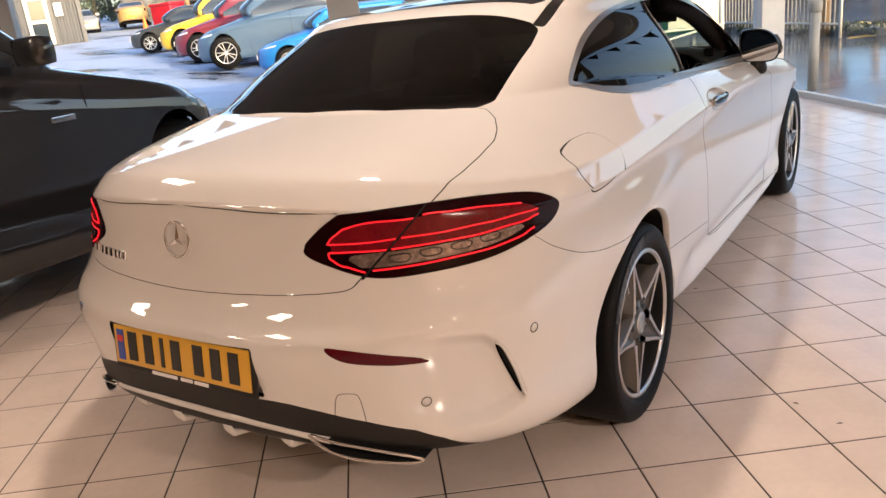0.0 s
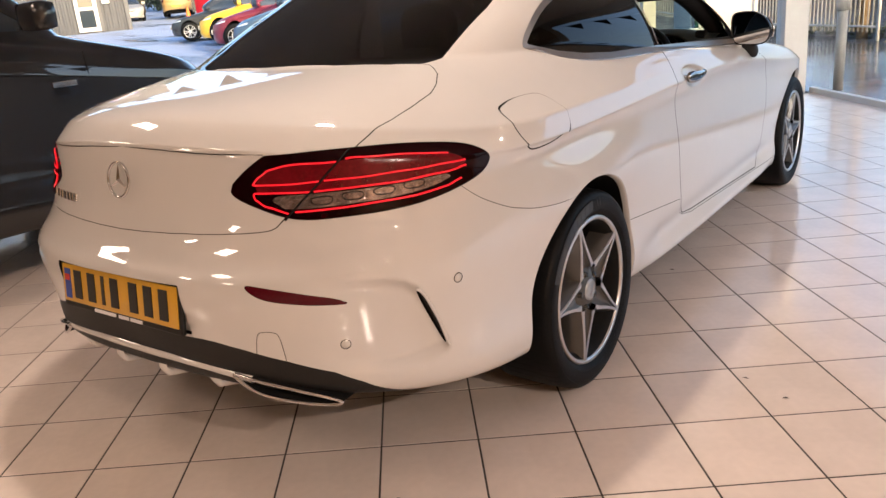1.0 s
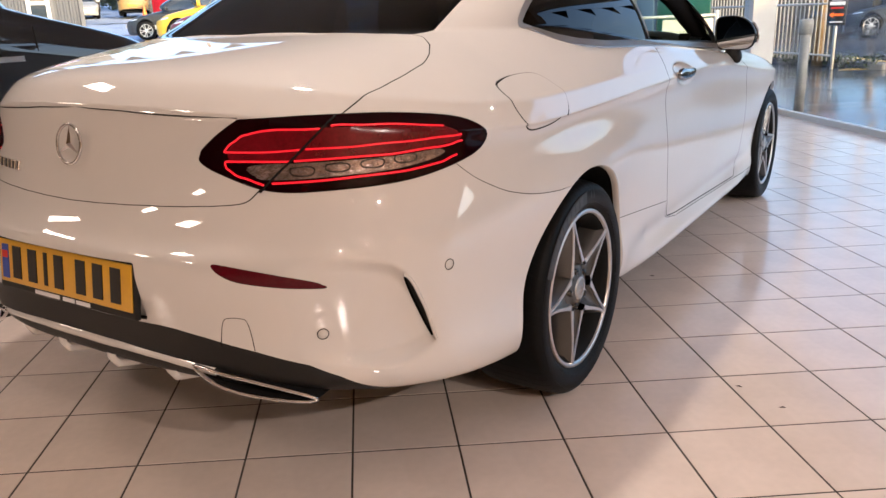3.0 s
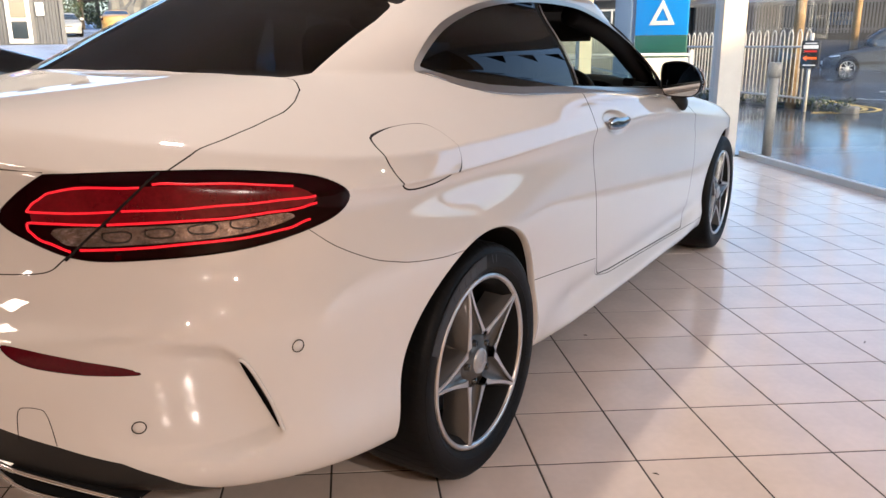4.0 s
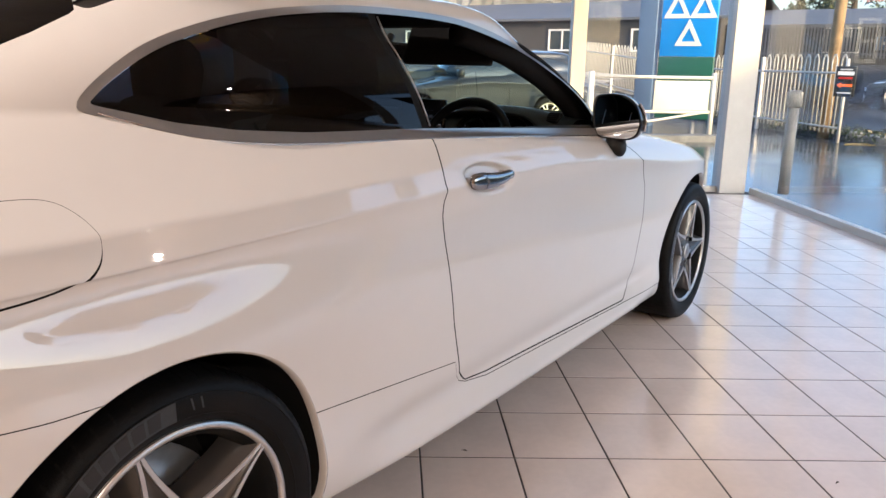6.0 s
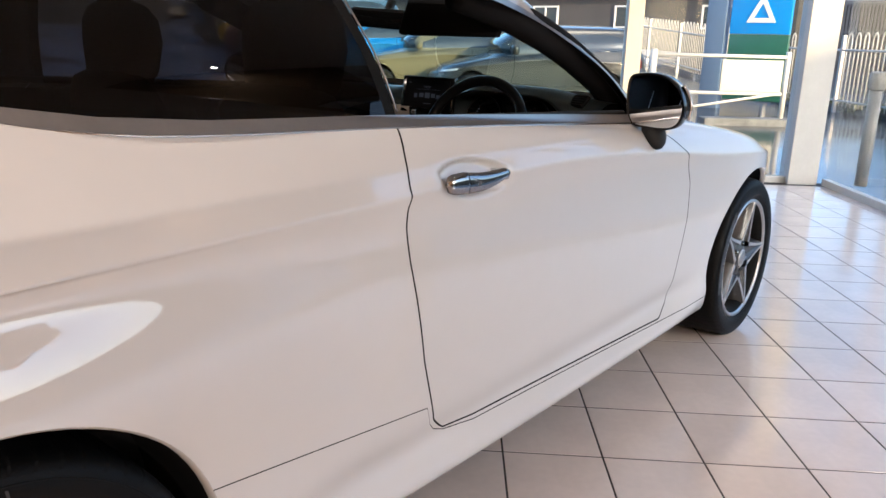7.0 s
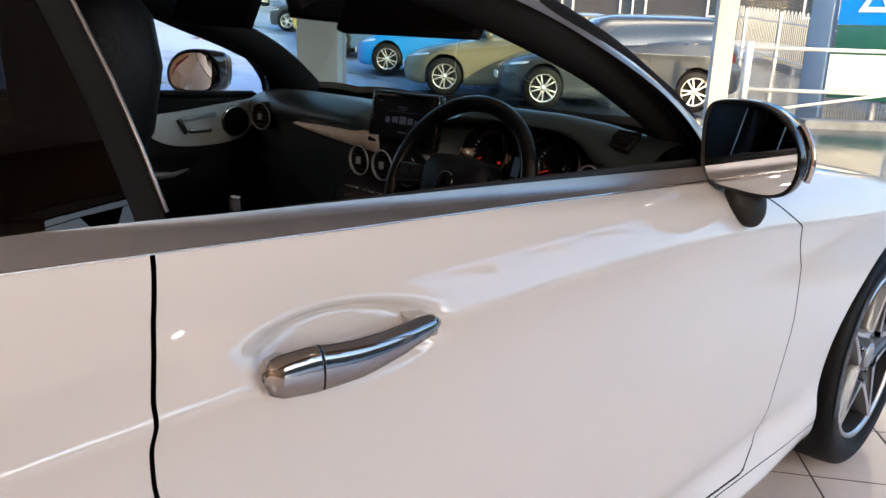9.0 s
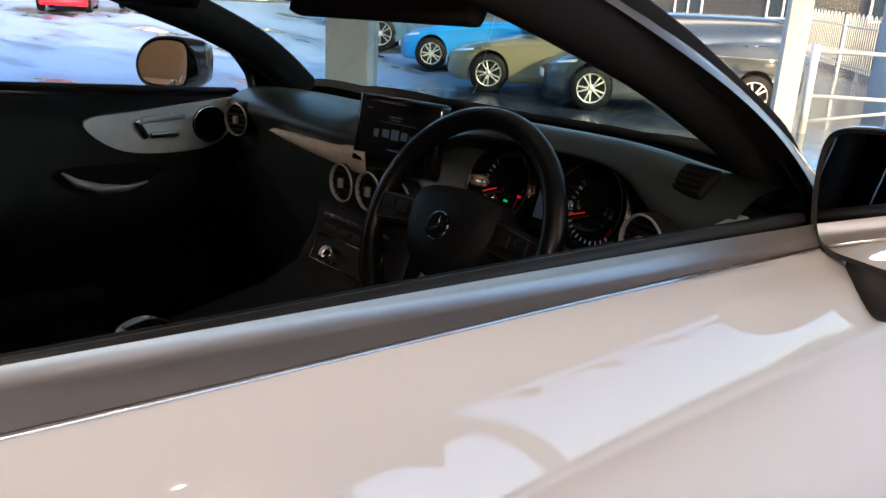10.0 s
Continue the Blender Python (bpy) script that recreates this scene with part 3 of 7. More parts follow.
HOLLOW = smooth_line([(-0.42, 0.640), (-0.21, 0.645), (-0.055, 0.625), (-0.004, 0.602), (0.034, 0.565), (0.080, 0.49), (0.112, 0.412), (0.06, 0.386), (-0.02, 0.374), (-0.13, 0.386), (-0.35, 0.44)], 5, True)


def coupe_shape(V):
    x, y, z, v = V[:, 0], V[:, 1], V[:, 2], V[:, 4]
    hollow = -0.019 * np.exp(-((y + 0.05) / 0.38) ** 2) * np.exp(-((z - 0.836) / 0.046) ** 2)
    hip = hollow * np.where(v < 7.001, 1, 0) + 0.036 * np.exp(-((y - 0.01) / 0.41) ** 2) * np.exp(-((z - 0.68) / 0.125) ** 2)
    wing = 0.024 * np.exp(-((y - 2.84) / 0.42) ** 2) * np.exp(-((z - 0.66) / 0.15) ** 2)
    side = np.clip((x - 0.45) / 0.3, 0, 1)
    V[:, 0] = x + (hip + wing) * side
    taper = 0.125 * np.clip((0.95 - y) / 0.9, 0, 1.35) ** 1.4 * np.clip((v - 8.2) / 1.8, 0, 1)
    V[:, 0] *= 1 - taper
    # undercut along the shoulder crease
    u = np.clip(np.interp(y, [-0.4, -0.15, 0.6, 1.3, 2.0, 2.75], [0.862, 0.858, 0.868, 0.880, 0.845, 0.765]) - z, 0, 1) / 0.05
    V[:, 0] -= 0.0055 * u * np.exp(1 - u) * side * np.clip((y + 0.4) / 0.3, 0, 1) * np.clip((2.25 - y) / 0.5, 0, 1) * np.where(v < 7.5, 1, 0)
    # flared skirt under the door
    run = np.clip((y - 0.42) / 0.25, 0, 1) * np.clip((2.44 - y) / 0.25, 0, 1) * side
    V[:, 0] += run * (0.012 * np.exp(-((z - 0.222) / 0.030) ** 2) - 0.022 * np.exp(-((z - 0.315) / 0.050) ** 2))
    # sculpted hollow in the bumper's corner, below the fold that ends in the slot
    d = -poly_dist(np.stack([x + y, z], 1), HOLLOW)
    amt = np.where((y < -0.3) & (x > 0.2), 0.030 * np.clip(d / 0.030, 0, 1) ** 0.8 * np.clip((x + y + 0.36) / 0.36, 0, 1) * np.clip((z - 0.36) / 0.05, 0, 1), 0)
    V[:, 0] -= 0.7 * amt
    V[:, 1] += 0.7 * amt
    # scoop behind the door handle
    e = ((y - 1.016) / 0.124) ** 2 + ((z - 0.881 + 0.10 * (y - 1.016)) / 0.041) ** 2
    V[:, 0] -= 0.020 * np.clip((1 - e) / 0.42, 0, 1) ** 0.9 * side
    return V


HALF = shell([LOWER, SHOULDER, CABIN], 440, 12, coupe_shape, 84)
V_BELT = 10.0

# outlines, seen from the side (y, z)
DOOR = [(0.862, 1.03), (0.845, 0.995), (0.823, 0.945), (0.804, 0.89), (0.799, 0.85), (0.801, 0.81), (0.812, 0.74), (0.827, 0.67), (0.843, 0.59), (0.857, 0.52), (0.882, 0.44), (0.905, 0.362), (0.945, 0.325), (1.06, 0.312), (1.6, 0.290), (2.08, 0.272), (2.150, 0.31), (2.165, 0.43), (2.195, 0.60), (2.195, 0.72), (2.14, 0.82), (2.05, 0.88), (1.93, 0.945), (1.90, 1.10), (1.2, 1.2), (0.80, 1.2)]
FLAP = smooth_line([(-0.358, 0.954), (-0.330, 0.965), (-0.247, 0.974), (-0.15, 0.973), (-0.108, 0.956), (-0.090, 0.922), (-0.100, 0.884), (-0.13, 0.861), (-0.18, 0.849), (-0.254, 0.844), (-0.325, 0.848), (-0.352, 0.872), (-0.366, 0.918)], 5, True)
DLO = smooth_line([(0.0, 1.098), (0.09, 1.168), (0.22, 1.224), (0.44, 1.276), (0.68, 1.303), (0.92, 1.308), (1.16, 1.300), (1.33, 1.277), (1.47, 1.247), (1.60, 1.206), (1.74, 1.143), (1.83, 1.092), (1.89, 1.042), (1.93, 0.985), (1.92, 0.928), (1.70, 0.940), (1.5, 0.953), (1.32, 0.965), (1.04, 0.981), (0.80, 0.994), (0.45, 1.008), (0.28, 1.021), (0.16, 1.042), (0.06, 1.072)], 6, True)


def dlo_f(V):
    return np.where((V[:, 1] > -0.1) & (V[:, 0] > 0.3) & (V[:, 4] > 8.6), poly_dist(V[:, 1:3], DLO), 1.0)


def belt_top(V):
    """Below the top edge of the trim rail, which is wider along the belt."""
    y = V[:, 1]
    top = np.interp(y, [0.0, 0.16, 0.28, 0.45, 0.85, 1.05, 1.34, 1.9], [1.105, 1.063, 1.044, 1.030, 1.015, 1.004, 0.987, 0.953])
    return V[:, 2] - top


def door_f(V):
    return np.where((V[:, 0] > 0.3) & (V[:, 4] < 10.7), poly_dist(V[:, 1:3], DOOR), 1.0)


def flap_f(V):
    return np.where(V[:, 0] > 0.3, poly_dist(V[:, 1:3], FLAP), 1.0)


def wheel_f(y0, r):
    return lambda V: np.where((V[:, 0] > 0.4) & (V[:, 4] < 8), np.hypot(V[:, 1] - y0, V[:, 2] - 0.325) - r, 1.0)


BOOT = [(0.0, 0.71), (0.30, 0.715), (0.50, 0.735), (0.560, 0.742), (0.603, 0.69), (0.638, 0.61), (0.657, 0.54), (0.664, 0.42), (0.662, 0.32), (0.652, 0.227), (0.635, 0.13), (0.58, 0.0), (0.525, -0.115), (0.50, -0.17), (0.485, -0.185), (0.46, -0.1995), (0.42, -0.2175), (0.36, -0.2385), (0.30, -0.254), (0.20, -0.2715), (0.10, -0.2815), (0.0, -0.285), (-0.2, -0.285), (-0.2, 0.71)]


def boot_f(V):
    P = np.stack([V[:, 0], V[:, 1] + V[:, 2]], 1)
    return np.where((V[:, 1] < -0.25) & (V[:, 2] > 0.7), poly_dist(P, BOOT), 1.0)


LAMP = smooth_line([(-0.572, 0.850), (-0.525, 0.893), (-0.452, 0.929), (-0.440, 0.932), (-0.425, 0.9325), (-0.23, 0.935), (0.0, 0.930), (0.20, 0.912), (0.30, 0.888), (0.338, 0.858), (0.272, 0.820), (0.06, 0.789), (-0.2, 0.782), (-0.36, 0.785), (-0.48, 0.812)], 5, True)


def lamp_f(V):
    P = np.stack([V[:, 0] + V[:, 1], V[:, 2]], 1)
    return np.where((V[:, 1] < -0.3) & (V[:, 0] > 0.15), poly_dist(P, LAMP), 1.0)


def hz_f(outline):
    def f(V):
        P = np.stack([V[:, 0] + V[:, 1], V[:, 2]], 1)
        return np.where((V[:, 1] < -0.3) & (V[:, 0] > 0.15), poly_dist(P, outline), 1.0)
    return f


REFLECT = smooth_line([(-0.566, 0.647), (-0.545, 0.627), (-0.494, 0.610), (-0.388, 0.597), (-0.250, 0.584), (-0.234, 0.588), (-0.279, 0.604), (-0.383, 0.625), (-0.52, 0.645)], 4, True)
SLOT = smooth_line([(0.004, 0.590), (0.030, 0.565), (0.075, 0.49), (0.108, 0.412), (0.090, 0.425), (0.045, 0.50), (0.016, 0.555)], 4, True)
RWIN = [(-0.1, -0.45), (0.28, -0.430), (0.45, -0.395), (0.535, -0.345), (0.552, -0.28), (0.548, 0.0), (0.535, 0.09), (0.50, 0.108), (0.25, 0.09), (0.0, 0.085), (-0.1, 0.085)]
WSCREEN = [(-0.1, 2.222), (0.30, 2.205), (0.55, 2.145), (0.698, 2.04), (0.690, 1.96), (0.648, 1.86), (0.580, 1.65), (0.515, 1.46), (0.46, 1.42), (0.2, 1.43), (-0.1, 1.435)]
SUNROOF = [(-0.1, 0.20), (0.46, 0.205), (0.485, 0.24), (0.49, 0.8), (0.475, 1.24), (0.44, 1.29), (-0.1, 1.33)]


def top_f(outline):
    return lambda V: np.where(V[:, 4] > 9.6, poly_dist(V[:, :2], outline), 1.0)


rwin_f, wscreen_f, roofglass_f = top_f(RWIN), top_f(WSCREEN), top_f(SUNROOF)
BUMP_LINE = np.array(smooth_line([(-1.2, 0.83), (-0.70, 0.83), (-0.62, 0.826), (-0.60, 0.815), (-0.54, 0.765), (-0.46, 0.723), (-0.40, 0.704), (-0.34, 0.690), (-0.25, 0.678), (-0.16, 0.673), (0.2, 0.668)], 6))


def bumper_f(V):
    z = np.interp(V[:, 1], BUMP_LINE[:, 0], BUMP_LINE[:, 1])
    return np.where(V[:, 1] < 0.1, V[:, 2] - z, 1.0)


DIFF_X, DIFF_TOP = [0, 0.3, 0.346, 0.42, 0.525, 0.62, 0.669, 0.715, 0.77], [0.497, 0.493, 0.489, 0.474, 0.444, 0.408, 0.372, 0.318, 0.24]


def diffuser_f(V):
    return np.where((V[:, 1] < -0.55), V[:, 2] - np.interp(V[:, 0], DIFF_X, DIFF_TOP), 1.0)


SILL_Y, SILL_Z = [0.2, 0.88, 0.90, 0.95, 1.06, 2.3], [0.478, 0.402, 0.34, 0.318, 0.300, 0.255]


def sill_f(V):
    """The sill skirt below the door and behind it."""
    z = np.interp(V[:, 1], SILL_Y, SILL_Z)
    return np.where((V[:, 1] > -0.05) & (V[:, 1] < 2.75) & (V[:, 0] > 0.4), V[:, 2] - z, 1.0)


coupe = thing("coupe", "white two-door coupe with dark tinted windows and lit tail lamps", "car")
G = 0.0022


def two(name, VF, material, label=""):
    put(name, VF, material, coupe, label)
    put(name, mirror_x(VF), material, coupe, label)


def whole(name, VF, material, label="", parent=None):
    """Both halves in one mesh, welded at the middle."""
    V, F = join(VF, mirror_x(VF))
    bm = bmesh.new()
    vs = [bm.verts.new(v) for v in V]
    for f in F:
        if len(set(f)) > 2:
            try:
                bm.faces.new([vs[i] for i in f])
            except ValueError:
                pass
    bmesh.ops.remove_doubles(bm, verts=[v for v in bm.verts if abs(v.co.x) < 0.002], dist=0.003)
    return put(name, from_bm(bm), material, parent or coupe, label)


rest = HALF
for y0 in (0.0, 2.84):
    rest = clip(rest, neg(wheel_f(y0, 0.374)))
lamp = clip(rest, grown(lamp_f, -0.001))
rest = clip(rest, neg(grown(lamp_f, 0.002)))
refl = clip(rest, REF := hz_f(REFLECT))
rest = clip(rest, neg(REF))
rest = clip(rest, neg(hz_f(SLOT)))
glass_r = clip(rest, rwin_f)
rest = clip(rest, neg(rwin_f))
glass_w = clip(rest, wscreen_f)
rest = clip(rest, neg(wscreen_f))
ROOFSTRIP = [(0.507, 0.095), (0.542, 0.112), (0.540, 0.30), (0.532, 1.0), (0.505, 1.36), (0.49, 1.36), (0.502, 1.0), (0.508, 0.30)]
strip_f = top_f(ROOFSTRIP)
roofstrip = clip(rest, strip_f)
rest = clip(rest, neg(strip_f))
glass_s = clip(rest, roofglass_f)
rest = clip(rest, neg(grown(roofglass_f, 0.003)))
frame_all = clip(rest, dlo_f)
rest = clip(rest, neg(dlo_f))
boot = clip(rest, grown(boot_f, -0.0013))
rest = clip(rest, neg(grown(boot_f, 0.0013)))


def flap_gap(V):
    return 0.0004 + 0.0016 * np.clip(np.maximum((-0.24 - V[:, 1]) / 0.10, (0.90 - V[:, 2]) / 0.04), 0, 1)


flap = clip(rest, lambda V: flap_f(V) + flap_gap(V))
rest = clip(rest, lambda V: -(flap_f(V) - flap_gap(V)))
door = clip(clip(rest, grown(door_f, -G)), neg(grown(sill_f, G)))
rest = clip(rest, neg(both(grown(door_f, G), neg(grown(sill_f, 0)))))
sill = clip(rest, grown(sill_f, -0.0012))
rest = clip(rest, neg(grown(sill_f, 0.0012)))
bumper = clip(rest, grown(bumper_f, -0.001))
rest = clip(rest, neg(grown(bumper_f, 0.001)))
diffuser = clip(bumper, diffuser_f)
bumper = clip(bumper, neg(diffuser_f))


def tray_f(V):
    return np.where(V[:, 1] < -0.9, np.maximum(np.abs(V[:, 0]) - 0.276, np.abs(V[:, 2] - 0.570) - 0.069), 1.0)


bumper = clip(bumper, neg(tray_f))
put("plate_recess", join(box(-0.30, 0.30, -1.050, -1.035, 0.485, 0.66), box(-0.30, 0.30, -1.052, -1.035, 0.654, 0.660), box(-0.30, 0.30, -1.052, -1.035, 0.482, 0.490)), M_PAINT, coupe, "", False)
whole("body", rest, M_PAINT)
whole("boot_lid", boot, M_PAINT)
whole("rear_bumper", bumper, M_PAINT)
whole("diffuser", diffuser, M_PLASTIC, "black textured plastic lower rear apron")
two("door", door, M_PAINT)
two("sill_skirt", sill, M_PAINT)
put("fuel_flap", flap, M_PAINT, coupe)
two("reflector", offset(refl, -0.002), M_REFLECTOR, "slim dark red rear reflector")
whole("rear_window", glass_r, M_TINT, "dark tinted rear window")
whole("windscreen", glass_w, M_CLEAR, "clear windscreen").visible_shadow = False
two("roof_strip", offset(roofstrip, -0.003), M_GLOSSBLACK)
whole("sunroof", offset(glass_s, -0.002), M_GLOSSBLACK, "black glass sunroof")
# window surround: bright trim, then the glass
trim = clip(frame_all, lambda V: np.minimum(-dlo_f(V) - 0.016, belt_top(V)))
pane = clip(frame_all, lambda V: np.maximum(dlo_f(V) + 0.016, -belt_top(V)))
two("window_trim", offset(trim, 0.0008), M_ALU, "satin aluminium window surround")


def bpillar(V):
    """Ahead of the leaning rear edge of the door glass."""
    return (V[:, 1] - (0.862 - (V[:, 2] - 1.01) * 0.18))


quarter = clip(pane, lambda V: bpillar(V) + 0.017)
doorwin = clip(pane, lambda V: -bpillar(V) + 0.012)
strip = clip(pane, lambda V: np.abs(bpillar(V) + 0.003) - 0.014)
two("quarter_window", offset(quarter, -0.003), M_TINT, "dark tinted rear quarter window")
two("door_seal", offset(strip, -0.004), M_GAP)
# the inner dark shell behind all joints
inner = clip(HALF, lambda V: V[:, 4] - 9.7)
for y0 in (0.0, 2.84):
    inner = clip(inner, neg(wheel_f(y0, 0.378)))
inner = clip(inner, neg(both(lambda V: V[:, 4] - 20, lambda V: np.where((V[:, 1] > -0.2) & (V[:, 4] > 9.4), -1.0, 1.0))))
inner = clip(inner, neg(tray_f))
whole("inner_shell", offset(inner, -0.014), M_GAP)
# roof lining and pillars from within
lining = clip(HALF, lambda V: 9.9 - V[:, 4])
for f in (dlo_f, rwin_f, wscreen_f):
    lining = clip(lining, neg(grown(f, 0.002)))
whole("headliner", flip(offset(lining, -0.022)), M_CARPET, "black cloth roof lining and pillar covers")

# wheels
TYRE_R, RIM_R = 0.326, 0.240


def wheel(x_out, y):
    w = new("wheel")
    w.parent = coupe
    w.matrix_basis = pose(x_out, y, TYRE_R)
    side = smooth_line([(-0.232, 0.20), (-0.236, 0.245), (-0.245, 0.29), (-0.235, 0.318), (-0.19, 0.325), (-0.12, 0.326), (-0.045, 0.325), (-0.010, 0.318), (0.004, 0.295), (0.002, 0.262), (-0.010, 0.241)], 4)
    tyre = put("tyre", revolve([tuple(p) for p in side], 72), M_TYRE, w)
    # fine cuts across the shoulder of the tread
    cuts = []
    prof = [(-0.060, 0.3262), (-0.030, 0.3244), (-0.012, 0.3195), (-0.001, 0.310)]
    for k in range(60):
        a = 2 * math.pi * k / 60
        for x_, sh in ((0, 0.0), (1, 0.5)):
            pr = prof if x_ == 0 else [(-0.18, 0.3262), (-0.115, 0.3272), (-0.068, 0.3268)]
            V, F = [], []
            for i, (px, pr_) in enumerate(pr):
                for w_ in (-0.0019, 0.0019):
                    b_ = a + 2 * math.pi / 60 * sh + w_ / pr_ + i * 0.012
                    V.append((px + 0.0006, -math.sin(b_) * (pr_ + 0.0006), math.cos(b_) * (pr_ + 0.0006)))
            cuts.append((V, [(2 * i, 2 * i + 1, 2 * i + 3, 2 * i + 2) for i in range(len(pr) - 1)]))
    tagged(put("tread", join(*cuts), M_GAP, w, "", False), kind="stuff")
    # raised ribs on the sidewall
    for rr in (0.262, 0.300):
        put("sidewall_rib", tube([(0.0015 if rr < 0.28 else 0.0025, rr * math.cos(a), rr * math.sin(a)) for a in np.linspace(0, 2 * math.pi, 73)[:-1]], 0.0013, 6, True), M_TYRE, w)
    rim = put("rim", join(revolve([(-0.20, 0.205), (-0.10, 0.205), (-0.03, 0.212), (-0.012, 0.226), (-0.006, 0.234), (-0.006, 0.242), (-0.014, 0.243)], 72), revolve([(-0.20, 0.0), (-0.20, 0.205)], 40)), M_GAP, w)
    put("rim_lip", revolve([(-0.020, 0.226), (-0.007, 0.228), (-0.003, 0.233), (-0.003, 0.240), (-0.010, 0.2435)], 72), M_RIMCUT, w, "bright machined rim edge")
    put("rim_barrel", revolve([(-0.16, 0.212), (-0.06, 0.214), (-0.020, 0.226)], 72), M_RIMGREY, w)
    put("brake_disc", join(revolve([(-0.125, 0.05), (-0.125, 0.165), (-0.14, 0.165)], 48), revolve([(-0.10, 0.0), (-0.10, 0.075), (-0.125, 0.08)], 32)), M_GALV, w, "steel brake disc")
    for k in range(5):
        m = Matrix.Rotation(radians(72 * k + 18), 4, "X")
        # star spoke: broad at the hub, narrow at the rim, a dark channel between two bright edges
        blade = []
        for t in np.linspace(0, 1, 11):
            r = 0.0690 + t * 0.168
            hw = 0.0080 + 0.0420 * (1 - t) ** 1.50
            blade.append((r, hw, -0.005 - 0.007 * (1 - t) ** 1.3, 0.0072 + 0.0060 * (1 - t) + 0.006 * max(0.0, 1 - t / 0.16), 0.005 + 0.013 * (1 - t) ** 1.2, t))
        V, F = [], []
        for r, hw, dx, ew, dep, t in blade:
            flare = 0.006 + 0.020 * t
            V += [(dx - 0.075, -hw - flare, r), (dx - 0.003, -hw - 0.001, r), (dx - 0.001, -hw + ew * 0.9, r), (dx - dep, -hw + ew + 0.003, r), (dx - dep - 0.002, 0, r), (dx - dep, hw - ew - 0.003, r), (dx - 0.001, hw - ew * 0.9, r), (dx - 0.003, hw + 0.001, r), (dx - 0.075, hw + flare, r)]
        for i in range(len(blade) - 1):
            for j in range(8):
                F.append((i * 9 + j, i * 9 + j + 1, (i + 1) * 9 + j + 1, (i + 1) * 9 + j))
        spoke = put("spoke", moved((V, F), m), M_RIMGREY, w)
        for sgn in (-1, 1):
            V, F = [], []
            for r, hw, dx, ew, dep, t in blade:
                V += [(dx - 0.0025, sgn * (hw + 0.0006), r), (dx + 0.0004, sgn * (hw - 0.0008), r), (dx + 0.0004, sgn * (hw - ew), r), (dx - 0.0025, sgn * (hw - ew - 0.0006), r)]
            for i in range(len(blade) - 1):
                for j in range(3):
                    F.append((i * 4 + j, i * 4 + j + 1, (i + 1) * 4 + j + 1, (i + 1) * 4 + j))
            put("spoke_edge", moved((V, F), m), M_RIMCUT, spoke, "bright machined spoke edge", False)
        put("wheel_bolt", moved(join(revolve([(-0.016, 0.0), (-0.016, 0.010), (-0.050, 0.012)], 6)), m @ pose(0, 0, 0.057)), M_GLOSSBLACK, w)
        b = Matrix.Rotation(radians(72 * k + 54), 4, "X")
        # flat black disc painted in for the shaded inside of a hole
        put("spoke_hole", moved(revolve([(-0.0075, 0.0), (-0.0075, 0.0042)], 12), b @ pose(0, 0, 0.080)), M_GAP, w)
    put("hub", revolve([(-0.016, 0.0), (-0.016, 0.042), (-0.022, 0.050), (-0.027, 0.066), (-0.032, 0.082), (-0.09, 0.10)], 40), M_RIMGREY, w)
    cap = put("hub_cap", revolve([(-0.010, 0.0), (-0.009, 0.020), (-0.0115, 0.0225), (-0.0095, 0.025), (-0.012, 0.034), (-0.024, 0.037)], 40), M_GALV, w, "chrome hub cap")
    star = []
    for k in range(3):
        star.append(moved(prism([(-0.0035, 0.0), (0.0035, 0.0), (0.0, 0.022)], 0.002), Matrix.Rotation(radians(120 * k), 4, "X") @ Matrix(((0, 0, 1, -0.0035), (1, 0, 0, 0), (0, 1, 0, 0), (0, 0, 0, 1)))))
    put("cap_emblem", join(*star), M_RIMCUT, cap, "", False)
    return w


wheel_rr = wheel(0.880, 0.0)
for m in (pose(0.880, 2.84, TYRE_R, 40), pose(-0.880, 0, TYRE_R, 0, 0, 180), pose(-0.880, 2.84, TYRE_R, 20, 0, 180)):
    c = copy_thing(wheel_rr, m)
# arch liners and the returned edge of the body round each wheel
HV = np.asarray(HALF[0], float)
for y0 in (0.0, 2.84):
    edge = []
    for a in np.linspace(-15, 188, 44):
        py, pz = y0 + 0.3745 * math.cos(radians(a)), 0.325 + 0.3745 * math.sin(radians(a))
        d = np.where((HV[:, 0] > 0.5) & (HV[:, 4] < 8), (HV[:, 1] - py) ** 2 + (HV[:, 2] - pz) ** 2, 9.0)
        near_ = np.argpartition(d, 4)[:4]
        edge.append((float((HV[near_, 0] / (d[near_] + 1e-6)).sum() / (1 / (d[near_] + 1e-6)).sum()), py, pz))
    n = len(edge)
    for sx in (1, -1):
        V = [(sx * (x - d_), y0 + (y - y0) * k_, 0.325 + (z - 0.325) * k_) for d_, k_ in ((0.0005, 0.999), (0.004, 0.988), (0.020, 0.986)) for x, y, z in edge]
        put("arch_edge", (V, [(j * n + i, j * n + i + 1, j * n + n + i + 1, j * n + n + i) for j in range(2) for i in range(n - 1)]), M_PAINT, coupe)
        V = [(sx * xx, y0 + (y - y0) * 1.0, z) for f_ in (0, 1) for x, y, z in edge for xx in ((x - 0.016) if f_ == 0 else 0.55,)]
        put("arch_liner", (V, [(i, i + 1, n + i + 1, n + i) for i in range(n - 1)] + [list(range(n, 2 * n))]), M_GAP, coupe)

tail_lens = offset(lamp, 0.001)
two("tail_lamp", tail_lens, M_LAMPLENS, "tail lamp with glowing red light bars")


